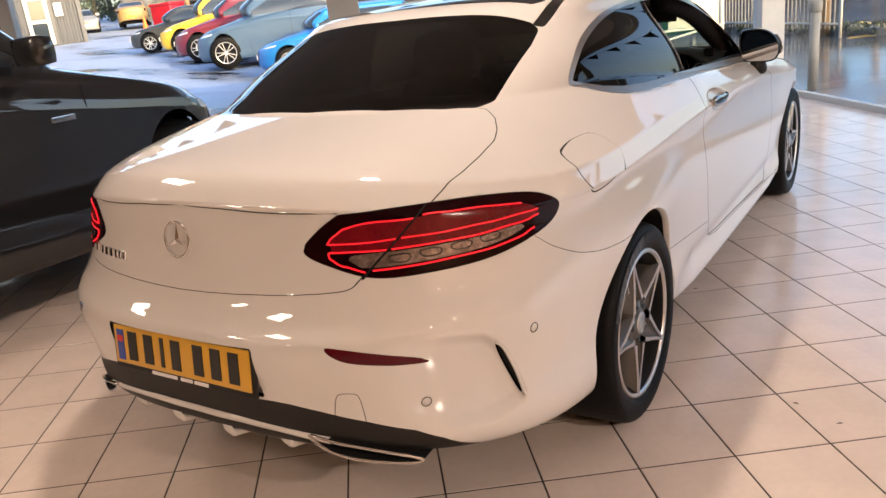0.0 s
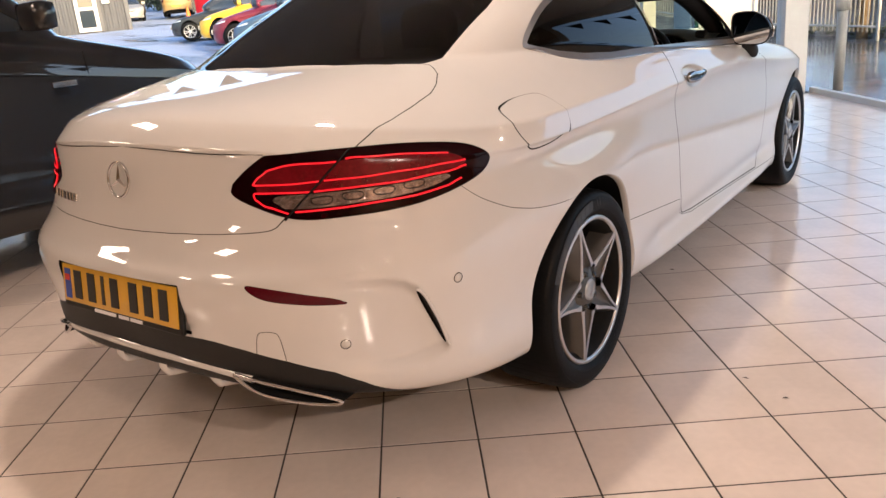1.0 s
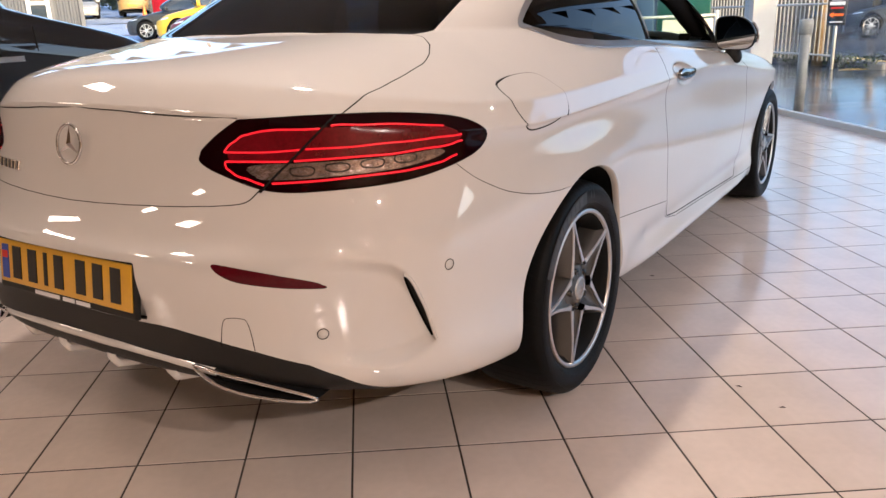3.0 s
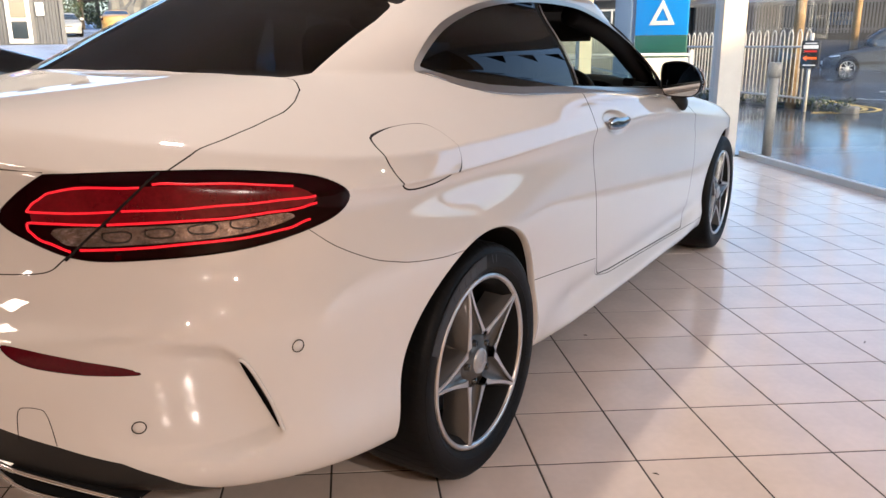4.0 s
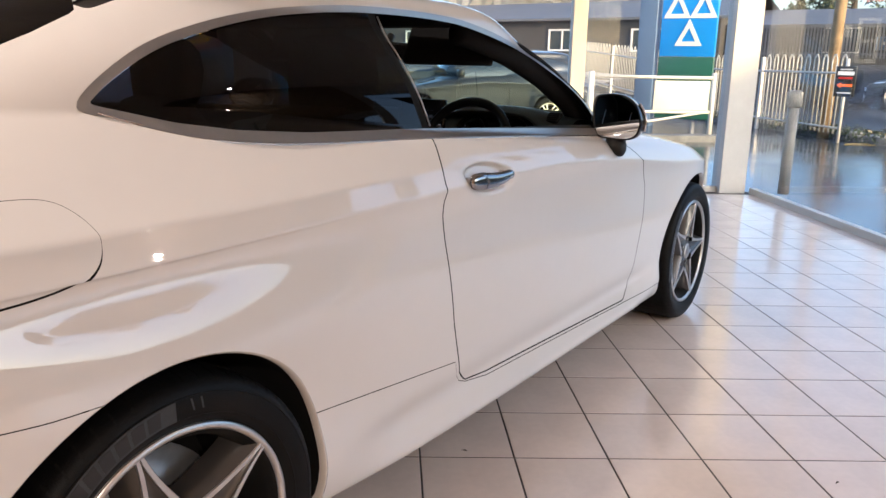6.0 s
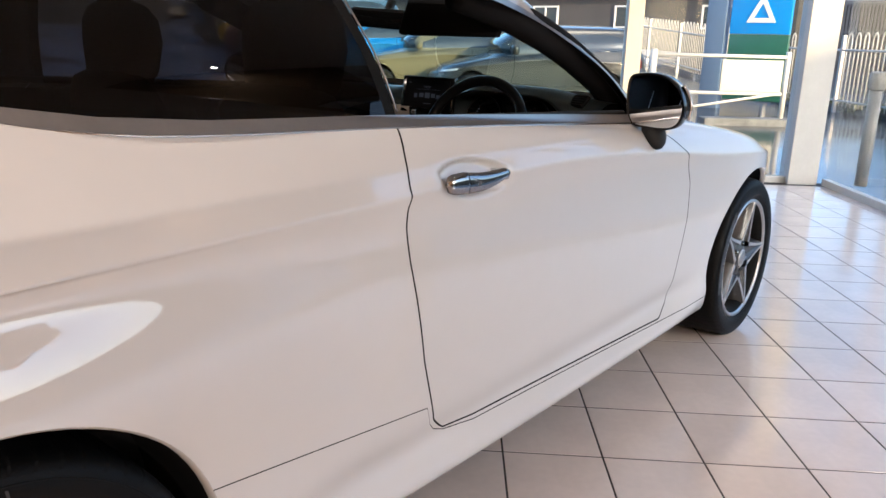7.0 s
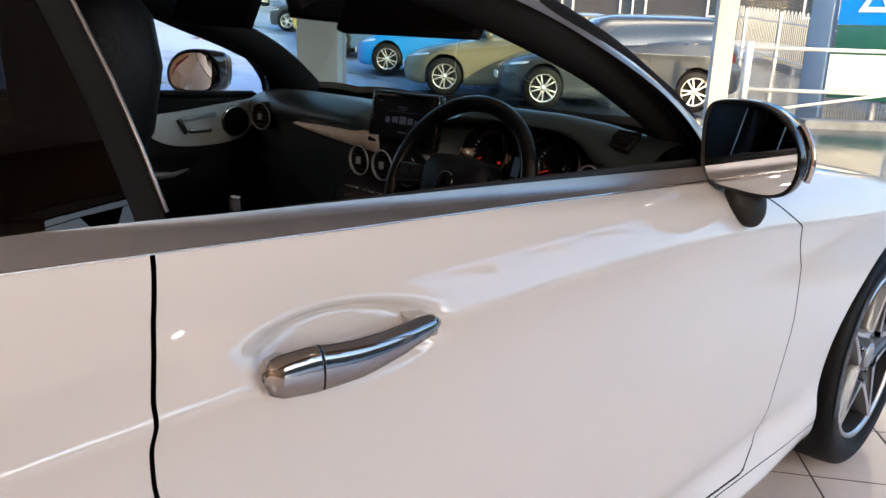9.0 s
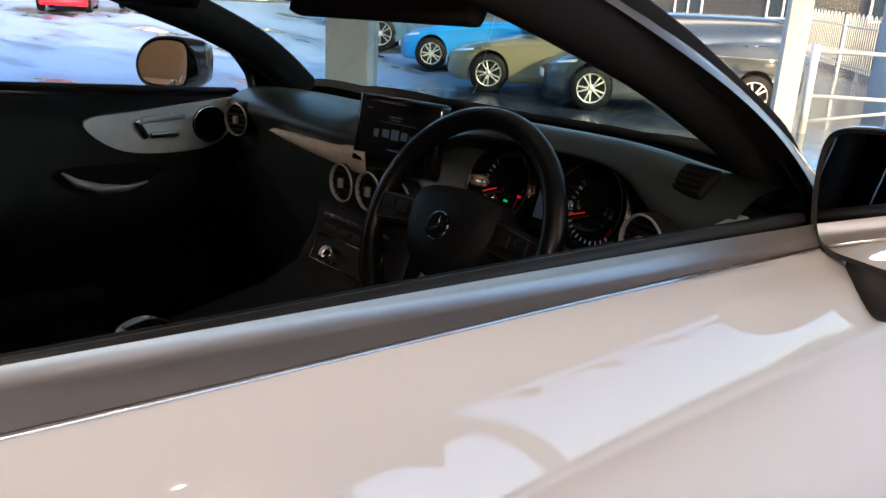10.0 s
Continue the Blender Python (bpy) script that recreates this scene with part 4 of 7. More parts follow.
# ---- coupe: lamps ----
def surface_at(h_or_y, z, rear=True):
    """The outer surface point nearest to given side coordinates: (x + y, z) at the tail, (y, z) on the flank."""
    V = HALF_V
    if rear:
        ok = (V[:, 1] < -0.3) & (V[:, 0] > 0.1) & (V[:, 4] < 9)
        d = np.where(ok, (V[:, 0] + V[:, 1] - h_or_y) ** 2 + (V[:, 2] - z) ** 2, 9.0)
    else:
        ok = (V[:, 0] > 0.45) & (V[:, 4] < 13)
        d = np.where(ok, (V[:, 1] - h_or_y) ** 2 + (V[:, 2] - z) ** 2, 9.0)
    near = np.argpartition(d, 6)[:6]
    w = 1 / (d[near] + 1e-7)
    return (HALF_V[near, :3] * w[:, None]).sum(0) / w.sum(), (HALF_N[near] * w[:, None]).sum(0) / w.sum()


HALF_V = np.asarray(HALF[0], float)
HALF_N = normals_of(HALF)


def bar_on(pts, r, lift, rear=True, per=10, radii=None):
    """A bar laid along the surface."""
    line = smooth_line(pts, per)
    out = []
    for a, b in line:
        p, n = surface_at(a, b, rear)
        out.append(p + n * lift)
    out = np.array(out)
    for _ in range(3):
        out[1:-1] = (out[:-2] + 2 * out[1:-1] + out[2:]) / 4
    return tube([tuple(p) for p in out], r, 8)


def patch(outline, lift, rear=True, src=None):
    f = hz_f(outline) if rear else (lambda V: np.where(V[:, 0] > 0.3, poly_dist(V[:, 1:3], outline), 1.0))
    return offset(clip(src if src is not None else HALF, f), lift)


lamps = [o for o in coupe.children if o.name.startswith("tail_lamp")]
SEAM_H = [(-0.40, 0.783), (-0.28, 0.86), (-0.158, 0.933)]
LAMP_BARS = [
    [(-0.208, 0.909), (-0.38, 0.908), (-0.450, 0.893), (-0.492, 0.868), (-0.46, 0.866), (-0.272, 0.867)],
    [(-0.305, 0.846), (-0.46, 0.846), (-0.494, 0.843), (-0.478, 0.825), (-0.438, 0.811), (-0.388, 0.799)],
    [(-0.175, 0.910), (0.0, 0.908), (0.178, 0.892)],
    [(-0.255, 0.867), (-0.05, 0.869), (0.12, 0.870), (0.238, 0.870)],
    [(-0.292, 0.846), (-0.10, 0.846), (0.08, 0.848), (0.19, 0.851), (0.238, 0.857)],
    [(-0.362, 0.801), (-0.15, 0.803), (0.05, 0.808), (0.16, 0.816), (0.218, 0.828)],
]
RED_FIELD = smooth_line([(-0.485, 0.852), (-0.475, 0.878), (-0.42, 0.902), (-0.25, 0.910), (0.0, 0.908), (0.16, 0.895), (0.235, 0.872), (0.20, 0.856), (-0.1, 0.848), (-0.3, 0.845), (-0.45, 0.845)], 4, True)
CLEAR_FIELD = smooth_line([(-0.42, 0.838), (-0.20, 0.840), (0.0, 0.841), (0.13, 0.845), (0.18, 0.842), (0.15, 0.828), (0.02, 0.814), (-0.18, 0.809), (-0.36, 0.807), (-0.41, 0.815)], 4, True)
red_field, clear_field = patch(RED_FIELD, 0.0022), patch(CLEAR_FIELD, 0.0026)
seam_bar = bar_on(SEAM_H, 0.0026, 0.0022)
for lm, side in zip(lamps, (1, -1)):
    for vf, m_, nm in ((red_field, M_LAMPRED, "red_lens"), (clear_field, M_LAMPCLEAR, "clear_lens")):
        put(nm, vf if side > 0 else mirror_x(vf), m_, lm)
    for bar in LAMP_BARS:
        vf = bar_on(bar, 0.0023, 0.0018)
        put("light_bar", vf if side > 0 else mirror_x(vf), M_LAMPGLOW, lm, "glowing red light bar")
    for k in range(4):
        c = smooth_line([(-0.27 + k * 0.105 + a, 0.822 + k * 0.0035 + b) for a, b in ((-0.034, 0.008), (0.034, 0.011), (0.034, -0.003), (0.018, -0.008), (-0.034, -0.007))], 3, True)
        vf = bar_on([tuple(p) for p in c] + [tuple(c[0])], 0.0016, 0.0032, True, 1)
        put("lamp_cell", vf if side > 0 else mirror_x(vf), M_GLOSSBLACK, lm)
    put("lamp_seam", seam_bar if side > 0 else mirror_x(seam_bar), M_GAP, lm)

# black slots, sensors, tow cover, seams on the tail
slot = patch(SLOT, -0.010)
two("bumper_slot", slot, M_PLASTIC)
blade = bar_on([(0.006, 0.590), (0.032, 0.570), (0.080, 0.49), (0.112, 0.410)], 0.004, 0.002)
two("slot_blade", blade, M_PAINT)


def disc_on(h, z, r, rear=True, lift=0.0008):
    p, n = surface_at(h, z, rear)
    q = Vector(n).to_track_quat("X", "Z").to_matrix().to_4x4()
    ring_ = moved(revolve([(lift, 0.0), (lift, r - 0.002), (lift - 0.004, r)], 24), Matrix.Translation(p) @ q)
    edge = moved(tube([(lift - 0.0004, r * math.cos(a), r * math.sin(a)) for a in np.linspace(0, 2 * math.pi, 25)[:-1]], 0.0011, 6, True), Matrix.Translation(p) @ q)
    return ring_, edge


for h, z in ((-0.257, 0.477), (0.165, 0.588)):
    d, e = disc_on(h, z, 0.0125)
    two("parking_sensor", d, M_PAINT)
    two("sensor_rim", e, M_GAP)
TOW = smooth_line([(-0.566, 0.455), (-0.557, 0.498), (-0.548, 0.520), (-0.530, 0.527), (-0.490, 0.525), (-0.475, 0.510), (-0.466, 0.447)], 5)
put("tow_cover_joint", bar_on([tuple(p) for p in TOW], 0.0009, -0.0002, True, 1), M_GAP, coupe)
# fold that runs from the bumper's middle into the slot
# number plate in its holder
plate = new("number_plate", None)
plate.parent = coupe
plate.matrix_basis = pose(0.004, -1.081, 0.574, -8, 0, 0)
tagged(plate, "yellow rear number plate in a black holder")
put("plate_holder", box(-0.272, 0.272, -0.004, 0.010, -0.068, 0.064, 0.006), M_PLASTIC, plate)
put("plate_face", box(-0.262, 0.262, -0.0075, -0.002, -0.050, 0.058, 0.002), M_YELLOW, plate)
for i, x in enumerate((-0.185, -0.118, -0.062, -0.008, 0.078, 0.143, 0.208)):
    wbar = 0.014 if i == 2 else 0.036
    put("plate_bar", box(x - wbar / 2, x + wbar / 2, -0.0095, -0.007, -0.036, 0.045), M_INK, plate, "", False)
put("plate_badge", box(-0.250, -0.222, -0.0092, -0.007, -0.040, 0.046), M_BLUEINK, plate, "", False)
put("plate_badge_flag", box(-0.248, -0.224, -0.0098, -0.007, 0.012, 0.030), M_REDINK, plate, "", False)
for x0, x1 in ((-0.115, -0.015), (0.0, 0.045), (0.053, 0.105)):
    put("holder_bar", box(x0, x1, -0.0062, -0.003, -0.0635, -0.0545), M_WHITEINK, plate, "", False)
# round emblem and lettering bars on the boot lid
emblem = new("boot_emblem")
emblem.parent = coupe
emblem.matrix_basis = pose(0.0, -1.004, 0.872, -10, 0, 0)
tagged(emblem, "round chrome three-pointed emblem")
put("emblem_ring", moved(tube([(0.046 * math.cos(a), 0, 0.046 * math.sin(a)) for a in np.linspace(0, 2 * math.pi, 49)[:-1]], 0.0036, 8, True), pose(0, -0.004, 0)), M_CHROME, emblem)
for k in range(3):
    a = radians(90 + 120 * k)
    e = Vector((math.cos(a), 0, math.sin(a)))
    s_ = Vector((-e.z, 0, e.x))
    V = [tuple(e * 0.045), tuple(s_ * 0.0075), tuple(-s_ * 0.0075), (0, -0.007, 0), (0, 0.002, 0)]
    V = [(v[0], v[1] - 0.004, v[2]) for v in V]
    put("emblem_arm", (V, [(0, 1, 3), (0, 3, 2), (0, 2, 4), (0, 4, 1)]), M_CHROME, emblem, "", False)
for x0, x1 in ((-0.452, -0.432), (-0.405, -0.384), (-0.374, -0.353), (-0.344, -0.323), (-0.312, -0.294), (-0.284, -0.272), (-0.262, -0.250)):
    xm = (x0 + x1) / 2
    p, n = surface_at(-xm - 1.0, 0.80)
    ok = (np.abs(HALF_V[:, 0] + xm) < 0.01) & (HALF_V[:, 1] < -0.8)
    j = np.where(ok)[0][np.argmin(np.abs(HALF_V[ok, 2] - 0.803))]
    y = HALF_V[j, 1]
    put("badge_bar", moved(box(-(x1 - x0) / 2, (x1 - x0) / 2, -0.003, 0.006, -0.012, 0.012, 0.002), pose(xm, y, 0.803, -12, 0, -17)), M_CHROME, coupe, "chrome bar of the model badge", False)
# thin dark line laid across the boot lid below its lip
lip_pts = []
for xq in np.linspace(0.0, 0.462, 28):
    zq = float(np.interp(xq, [0.0, 0.15, 0.285, 0.462], [0.955, 0.951, 0.944, 0.936]))
    ok = (np.abs(HALF_V[:, 0] - xq) < 0.02) & (HALF_V[:, 1] < -0.8)
    d_ = np.where(ok, (HALF_V[:, 0] - xq) ** 2 + (HALF_V[:, 2] - zq) ** 2, 9.0)
    nr_ = np.argpartition(d_, 5)[:5]
    wt = 1 / (d_[nr_] + 1e-7)
    lip_pts.append((xq, float((HALF_V[nr_, 1] * wt).sum() / wt.sum()) - 0.0012, zq))
lip_pts = [tuple(p) for p in smooth_line(lip_pts[::3], 4)]
put("lip_joint", tube([(-p[0], p[1], p[2]) for p in lip_pts[:0:-1]] + lip_pts, 0.0014, 6), M_GAP, coupe)
# exhaust trims and apron
for sx in (1, -1):
    ex = new("exhaust_trim")
    ex.parent = coupe
    tagged(ex, "chrome-framed flat exhaust outlet")
    ring_pts = smooth_line([(0.385, -1.058, 0.398), (0.46, -1.045, 0.388), (0.56, -1.000, 0.362), (0.640, -0.945, 0.326), (0.60, -0.972, 0.322), (0.50, -1.025, 0.340), (0.43, -1.050, 0.364)], 6, True)
    ring_pts = [(sx * p[0] * 0.985, p[1] + 0.018, p[2] + 0.004) for p in ring_pts]
    put("chrome_ring", tube(ring_pts, 0.0045, 8, True), M_CHROME, ex)
    n = len(ring_pts)
    back = [(p[0] * 0.99, p[1] + 0.06, p[2]) for p in ring_pts]
    put("outlet", (ring_pts + back, [(i, (i + 1) % n, n + (i + 1) % n, n + i) for i in range(n)] + [list(range(n, 2 * n))]), M_GAP, ex)
lipx = np.linspace(-0.43, 0.43, 41)
lip_top, lip_low = [], []
for x in lipx:
    ax = abs(x)
    yy = -1.062 + 0.27 * max(0.0, ax - 0.05) ** 1.9
    zt = float(np.interp(ax, [0, 0.16, 0.29, 0.36, 0.43], [0.426, 0.425, 0.416, 0.408, 0.398]))
    zb = float(np.interp(ax, [0, 0.25, 0.35, 0.43], [0.368, 0.358, 0.356, 0.380]))
    lip_top.append((x, yy - 0.012, zt))
    lip_low.append((x, yy + 0.060, zb))
V, n = [], len(lipx)
for (x, y, z), (x2, y2, z2) in zip(lip_top, lip_low):
    V += [(x, y + 0.02, z + 0.004), (x, y, z), (x, y + 0.004, z - 0.016), (x2, y2 - 0.030, z2 + 0.004), (x2, y2 + 0.25, z2 - 0.02)]
put("apron_insert", (V, [(i * 5 + j, i * 5 + j + 1, i * 5 + j + 6, i * 5 + j + 5) for i in range(n - 1) for j in range(4)]), M_PAINT, coupe, "white lower apron insert with fins")
for x in (-0.29, -0.10, 0.10, 0.29):
    # a rounded tooth, thickest at its tip
    V, n = [], 14
    for y, z, hw, hz in ((-1.058, 0.392, 0.012, 0.008), (-1.060, 0.372, 0.020, 0.014), (-1.050, 0.356, 0.019, 0.016), (-1.00, 0.344, 0.020, 0.020), (-0.92, 0.335, 0.022, 0.022), (-0.80, 0.335, 0.022, 0.020)):
        V += [(x + hw * math.cos(2 * math.pi * k / n), y + 0.27 * x * x, z + hz * math.sin(2 * math.pi * k / n)) for k in range(n)]
    F = [(i * n + k, i * n + (k + 1) % n, (i + 1) * n + (k + 1) % n, (i + 1) * n + k) for i in range(5) for k in range(n)]
    put("apron_fin", (V, F + [list(range(n))[::-1]]), M_PAINT, coupe)
# tail light in the rear shelf, roof aerial, wiper

# ---- coupe: door handles, mirrors ----


def handle(sx):
    hd = new("door_handle")
    hd.parent = coupe
    tagged(hd, "chrome door handle in a shallow scoop")
    xa, xb = surface_at(0.85, 0.884, False)[0][0], surface_at(1.17, 0.882, False)[0][0]
    top = ([0.899, 0.903, 0.915, 0.945, 0.965, 0.990, 1.03, 1.06, 1.09, 1.106, 1.116], [0.889, 0.899, 0.903, 0.905, 0.902, 0.899, 0.897, 0.897, 0.897, 0.894, 0.887])
    low = ([0.899, 0.903, 0.915, 0.945, 1.00, 1.05, 1.09, 1.108, 1.116], [0.881, 0.868, 0.863, 0.860, 0.861, 0.868, 0.877, 0.881, 0.884])

    def bar(y0, y1, n):
        """A length of the handle: a full outer face with a soft ridge, set off from the scoop."""
        V, F, m_ = [], [], 14
        for i in range(n):
            t = (1 - math.cos(math.pi * i / (n - 1))) / 2 if n > 8 else i / (n - 1)
            y = y0 + (y1 - y0) * t
            zt, zb = float(np.interp(y, *top)), float(np.interp(y, *low))
            ends = min(1.0, (y - 0.8975) / 0.014, (1.1175 - y) / 0.020) ** 0.5
            x = xa + (xb - xa) * (y - 0.85) / 0.32 + 0.004 + 0.013 * math.sin(math.pi * (y - 0.88) / 0.25)
            for k in range(m_):
                a = 2 * math.pi * k / m_
                ca, sa = math.cos(a), math.sin(a)
                px = (0.010 if ca > 0 else 0.006) * ca * ends
                V.append((sx * (x + px), y, (zt + zb) / 2 - 0.004 * ca * ends + (zt - zb) / 2 * math.copysign(abs(sa) ** 0.65, sa)))
        for i in range(n - 1):
            for k in range(m_):
                F.append((i * m_ + k, i * m_ + (k + 1) % m_, (i + 1) * m_ + (k + 1) % m_, (i + 1) * m_ + k))
        return V, F + [list(range(m_)), [(n - 1) * m_ + k for k in range(m_)]]

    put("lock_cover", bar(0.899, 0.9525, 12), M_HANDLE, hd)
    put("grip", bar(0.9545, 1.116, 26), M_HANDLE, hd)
    put("grip_seam", bar(0.9515, 0.9555, 4), M_GAP, hd, "", True, Matrix.Translation((sx * -0.0012, 0, 0)))
    for y, z in ((0.925, 0.880), (1.098, 0.882)):
        xs = xa + (xb - xa) * (y - 0.85) / 0.32
        put("foot", box(sx * xs - 0.030, sx * xs + 0.012, y - 0.012, y + 0.012, z - 0.011, z + 0.011, 0.005), M_CHROME, hd)


handle(1)
handle(-1)


def mirror(sx):
    mr = new("door_mirror")
    mr.parent = coupe
    if sx < 0:
        mr.matrix_basis = pose(-0.855, 1.785, 0.162) @ pose(0, 0, 0, 0, 0, 21) @ Matrix.Scale(0.86, 4) @ pose(0.80, -1.90, 0)
    tagged(mr, "black door mirror with a chrome-edged indicator" if sx > 0 else "black door mirror beyond the passenger window")
    # housing: rounded case, open side to the rear
    outline = smooth_line([(0.768, 1.058), (0.80, 1.076), (0.875, 1.075), (0.930, 1.045), (0.958, 0.995), (0.950, 0.945), (0.915, 0.922), (0.84, 0.920), (0.782, 0.930), (0.765, 0.99)], 5, True)
    c = outline.mean(0)
    rows = []
    for d, k in ((0.0, 0.965), (0.006, 1.0), (0.03, 1.01), (0.07, 0.97), (0.105, 0.82), (0.125, 0.5), (0.130, 0.0)):
        rows.append([(sx * (c[0] + (q[0] - c[0]) * k - d * 0.12), 1.885 + d - (q[0] - 0.77) * 0.16, c[1] + (q[1] - c[1]) * k) for q in outline])
    n = len(outline)
    V = [p for r in rows for p in r]
    F = [(i * n + j, i * n + (j + 1) % n, (i + 1) * n + (j + 1) % n, (i + 1) * n + j) for i in range(len(rows) - 1) for j in range(n)]
    put("housing", (V, F), M_GLOSSBLACK, mr)
    V = [(sx * (c[0] + (q[0] - c[0]) * (0.93 if sx > 0 else 0.86)), 1.888 - (q[0] - 0.77) * 0.19, c[1] + (q[1] - c[1]) * (0.92 if sx > 0 else 0.84)) for q in outline]
    put("mirror_glass", (V, [list(range(n))]), M_MIRROR, mr, "mirror glass", False)
    V2 = [(sx * (c[0] + (q[0] - c[0]) * k), 1.886 + dd - (q[0] - 0.77) * 0.165, c[1] + (q[1] - c[1]) * k2) for k, k2, dd in ((0.99, 0.99, -0.001), (0.93, 0.92, 0.003)) for q in outline]
    put("bezel", (V2, [(j, (j + 1) % n, n + (j + 1) % n, n + j) for j in range(n)]), M_PLASTIC, mr)
    line = [(sx * (c[0] + (q[0] - c[0]) * 1.015), 1.925 - (q[0] - 0.77) * 0.16, c[1] + (q[1] - c[1]) * 1.015) for q in outline[15:25]]
    put("indicator", tube(line, 0.0055, 8), M_CHROME, mr, "chrome-edged indicator strip")
    foot = smooth_line([(0.850, 1.915, 0.945), (0.848, 1.910, 0.912), (0.858, 1.898, 0.896), (0.861, 1.892, 0.884), (0.860, 1.889, 0.876), (0.856, 1.888, 0.870)], 5)
    put("stalk", tube([(sx * p[0], p[1], p[2]) for p in foot], 0.03, 20, radii=list(np.interp(range(len(foot)), [0, 5, 10, 15, 20, 25], [0.035, 0.035, 0.035, 0.034, 0.030, 0.016]))), M_PLASTIC, mr)


M_MIRROR = mat("mirror_silver", (0.72, 0.74, 0.76), 0.01, metal=1.0)
mirror(1)
mirror(-1)

# ---- coupe: cabin ----
put("cabin_floor", box(-0.74, 0.74, -0.3, 2.0, 0.22, 0.30), M_CARPET, coupe, "", False)
put("bulkhead", box(-0.70, 0.70, 1.98, 2.05, 0.3, 0.93), M_CARPET, coupe, "", False)
put("rear_shelf", box(-0.60, 0.60, -0.40, 0.05, 1.00, 1.03, 0.01), M_CARPET, coupe)
rs = join(box(-0.62, 0.62, 0.0, 0.14, 0.45, 1.06, 0.05), box(-0.62, 0.62, 0.1, 0.62, 0.38, 0.56, 0.05))
put("rear_seat", rs, M_LEATHER, coupe)


def seat(x0, ahead):
    st = new("front_seat")
    st.parent = coupe
    st.matrix_basis = pose(0, ahead, 0)
    tagged(st, "black leather front seat with contrast stitching")

    def cushion(rows_):
        V, F, n = [], [], 24
        for cx, cy, cz, hx, hy, tilt in rows_:
            for k in range(n):
                a = 2 * math.pi * k / n
                ca, sa = math.cos(a), math.sin(a)
                px = hx * math.copysign(abs(ca) ** 0.55, ca)
                py = hy * math.copysign(abs(sa) ** 0.7, sa)
                V.append((x0 + cx + px, cy + py, cz + tilt * py))
        m_ = len(rows_)
        F = [(i * n + k, i * n + (k + 1) % n, (i + 1) * n + (k + 1) % n, (i + 1) * n + k) for i in range(m_ - 1) for k in range(n)]
        return V, F + [list(range(n))[::-1], [(m_ - 1) * n + k for k in range(n)]]

    put("backrest", cushion([(0, 1.080, 0.42, 0.20, 0.05, 0), (0, 1.060, 0.50, 0.255, 0.085, 0), (0, 0.980, 0.70, 0.26, 0.075, 0), (0, 0.905, 0.90, 0.25, 0.055, 0), (0, 0.885, 0.98, 0.22, 0.05, 0), (0, 0.880, 1.03, 0.17, 0.045, 0), (0, 0.880, 1.05, 0.10, 0.03, 0)]), M_LEATHER, st)
    put("headrest", cushion([(0, 0.915, 1.00, 0.11, 0.045, 0), (0, 0.920, 1.05, 0.140, 0.062, 0), (0, 0.927, 1.13, 0.150, 0.070, 0), (0, 0.925, 1.19, 0.142, 0.066, 0), (0, 0.920, 1.225, 0.115, 0.050, 0), (0, 0.915, 1.245, 0.06, 0.025, 0)]), M_LEATHER, st)
    put("headrest_piping", tube([(x0 + 0.105 * math.cos(a), 0.927 + 0.066 * (1 - 0.55 * abs(math.cos(a)) ** 3), 1.130 + 0.095 * math.sin(a)) for a in np.linspace(0, 2 * math.pi, 49)[:-1]], 0.0022, 6, True), M_GAP, st)
    put("seat_cushion", box(x0 - 0.25, x0 + 0.25, 1.04, 1.52, 0.34, 0.50, 0.06), M_LEATHER, st)
    for b0 in (-0.27, 0.19):
        put("side_bolster", box(x0 + b0, x0 + b0 + 0.08, 1.06, 1.46, 0.36, 0.55, 0.035), M_LEATHER, st)
    for sx in (-1, 1):
        put("stitching", tube([(x0 + sx * 0.255, 1.07 - 0.3 * (z - 0.5) + 0.05, z) for z in np.linspace(0.52, 0.95, 12)], 0.0022, 5), M_SILVERTRIM, st)


seat(0.36, 0.03)
seat(-0.36, 0.0)


# dashboard: a swept section across the car
def dash_section(x):
    ax = x
    hood = 0.040 * math.exp(-((x - 0.39) / 0.24) ** 4)
    w_ = math.exp(-((x - 0.358) / 0.215) ** 8)

    def mix(a, b):
        return (a[0] + (b[0] - a[0]) * w_, a[1] + (b[1] - a[1]) * w_)

    rec = 0.055 * math.exp(-((x - 0.085) / 0.135) ** 6)
    return [(2.06, 0.965), (1.95, 0.984 + hood * 0.2), (1.86 + rec * 0.4, 0.987 + hood * 0.9 - rec * 0.4), (1.80 + rec, 0.969 + hood * 0.9 - rec * 0.4), mix((1.775 + rec, 0.945), (1.805, 0.962 + hood * 0.8)), mix((1.79 + rec * 0.6, 0.91), (1.905, 0.965)), mix((1.80, 0.86), (1.905, 0.845)), mix((1.815, 0.82), (1.80, 0.825)), (1.85, 0.72), (1.90, 0.60), (1.98, 0.50)]


xs = np.linspace(-0.70, 0.70, 57)
V, F = [], []
for x in xs:
    sec = smooth_line(dash_section(x), 4)
    back = 0.05 * (abs(x) / 0.7) ** 2
    V += [(x, y - 0.03 * (1 - abs(x) / 0.7) + back, z - 0.012 * (abs(x) / 0.7) ** 2) for y, z in sec]
n = len(sec)
F = [(i * n + j, i * n + j + 1, (i + 1) * n + j + 1, (i + 1) * n + j) for i in range(len(xs) - 1) for j in range(n - 1)]
put("dashboard", (V, F), M_DASH, coupe, "black leather-look dashboard")
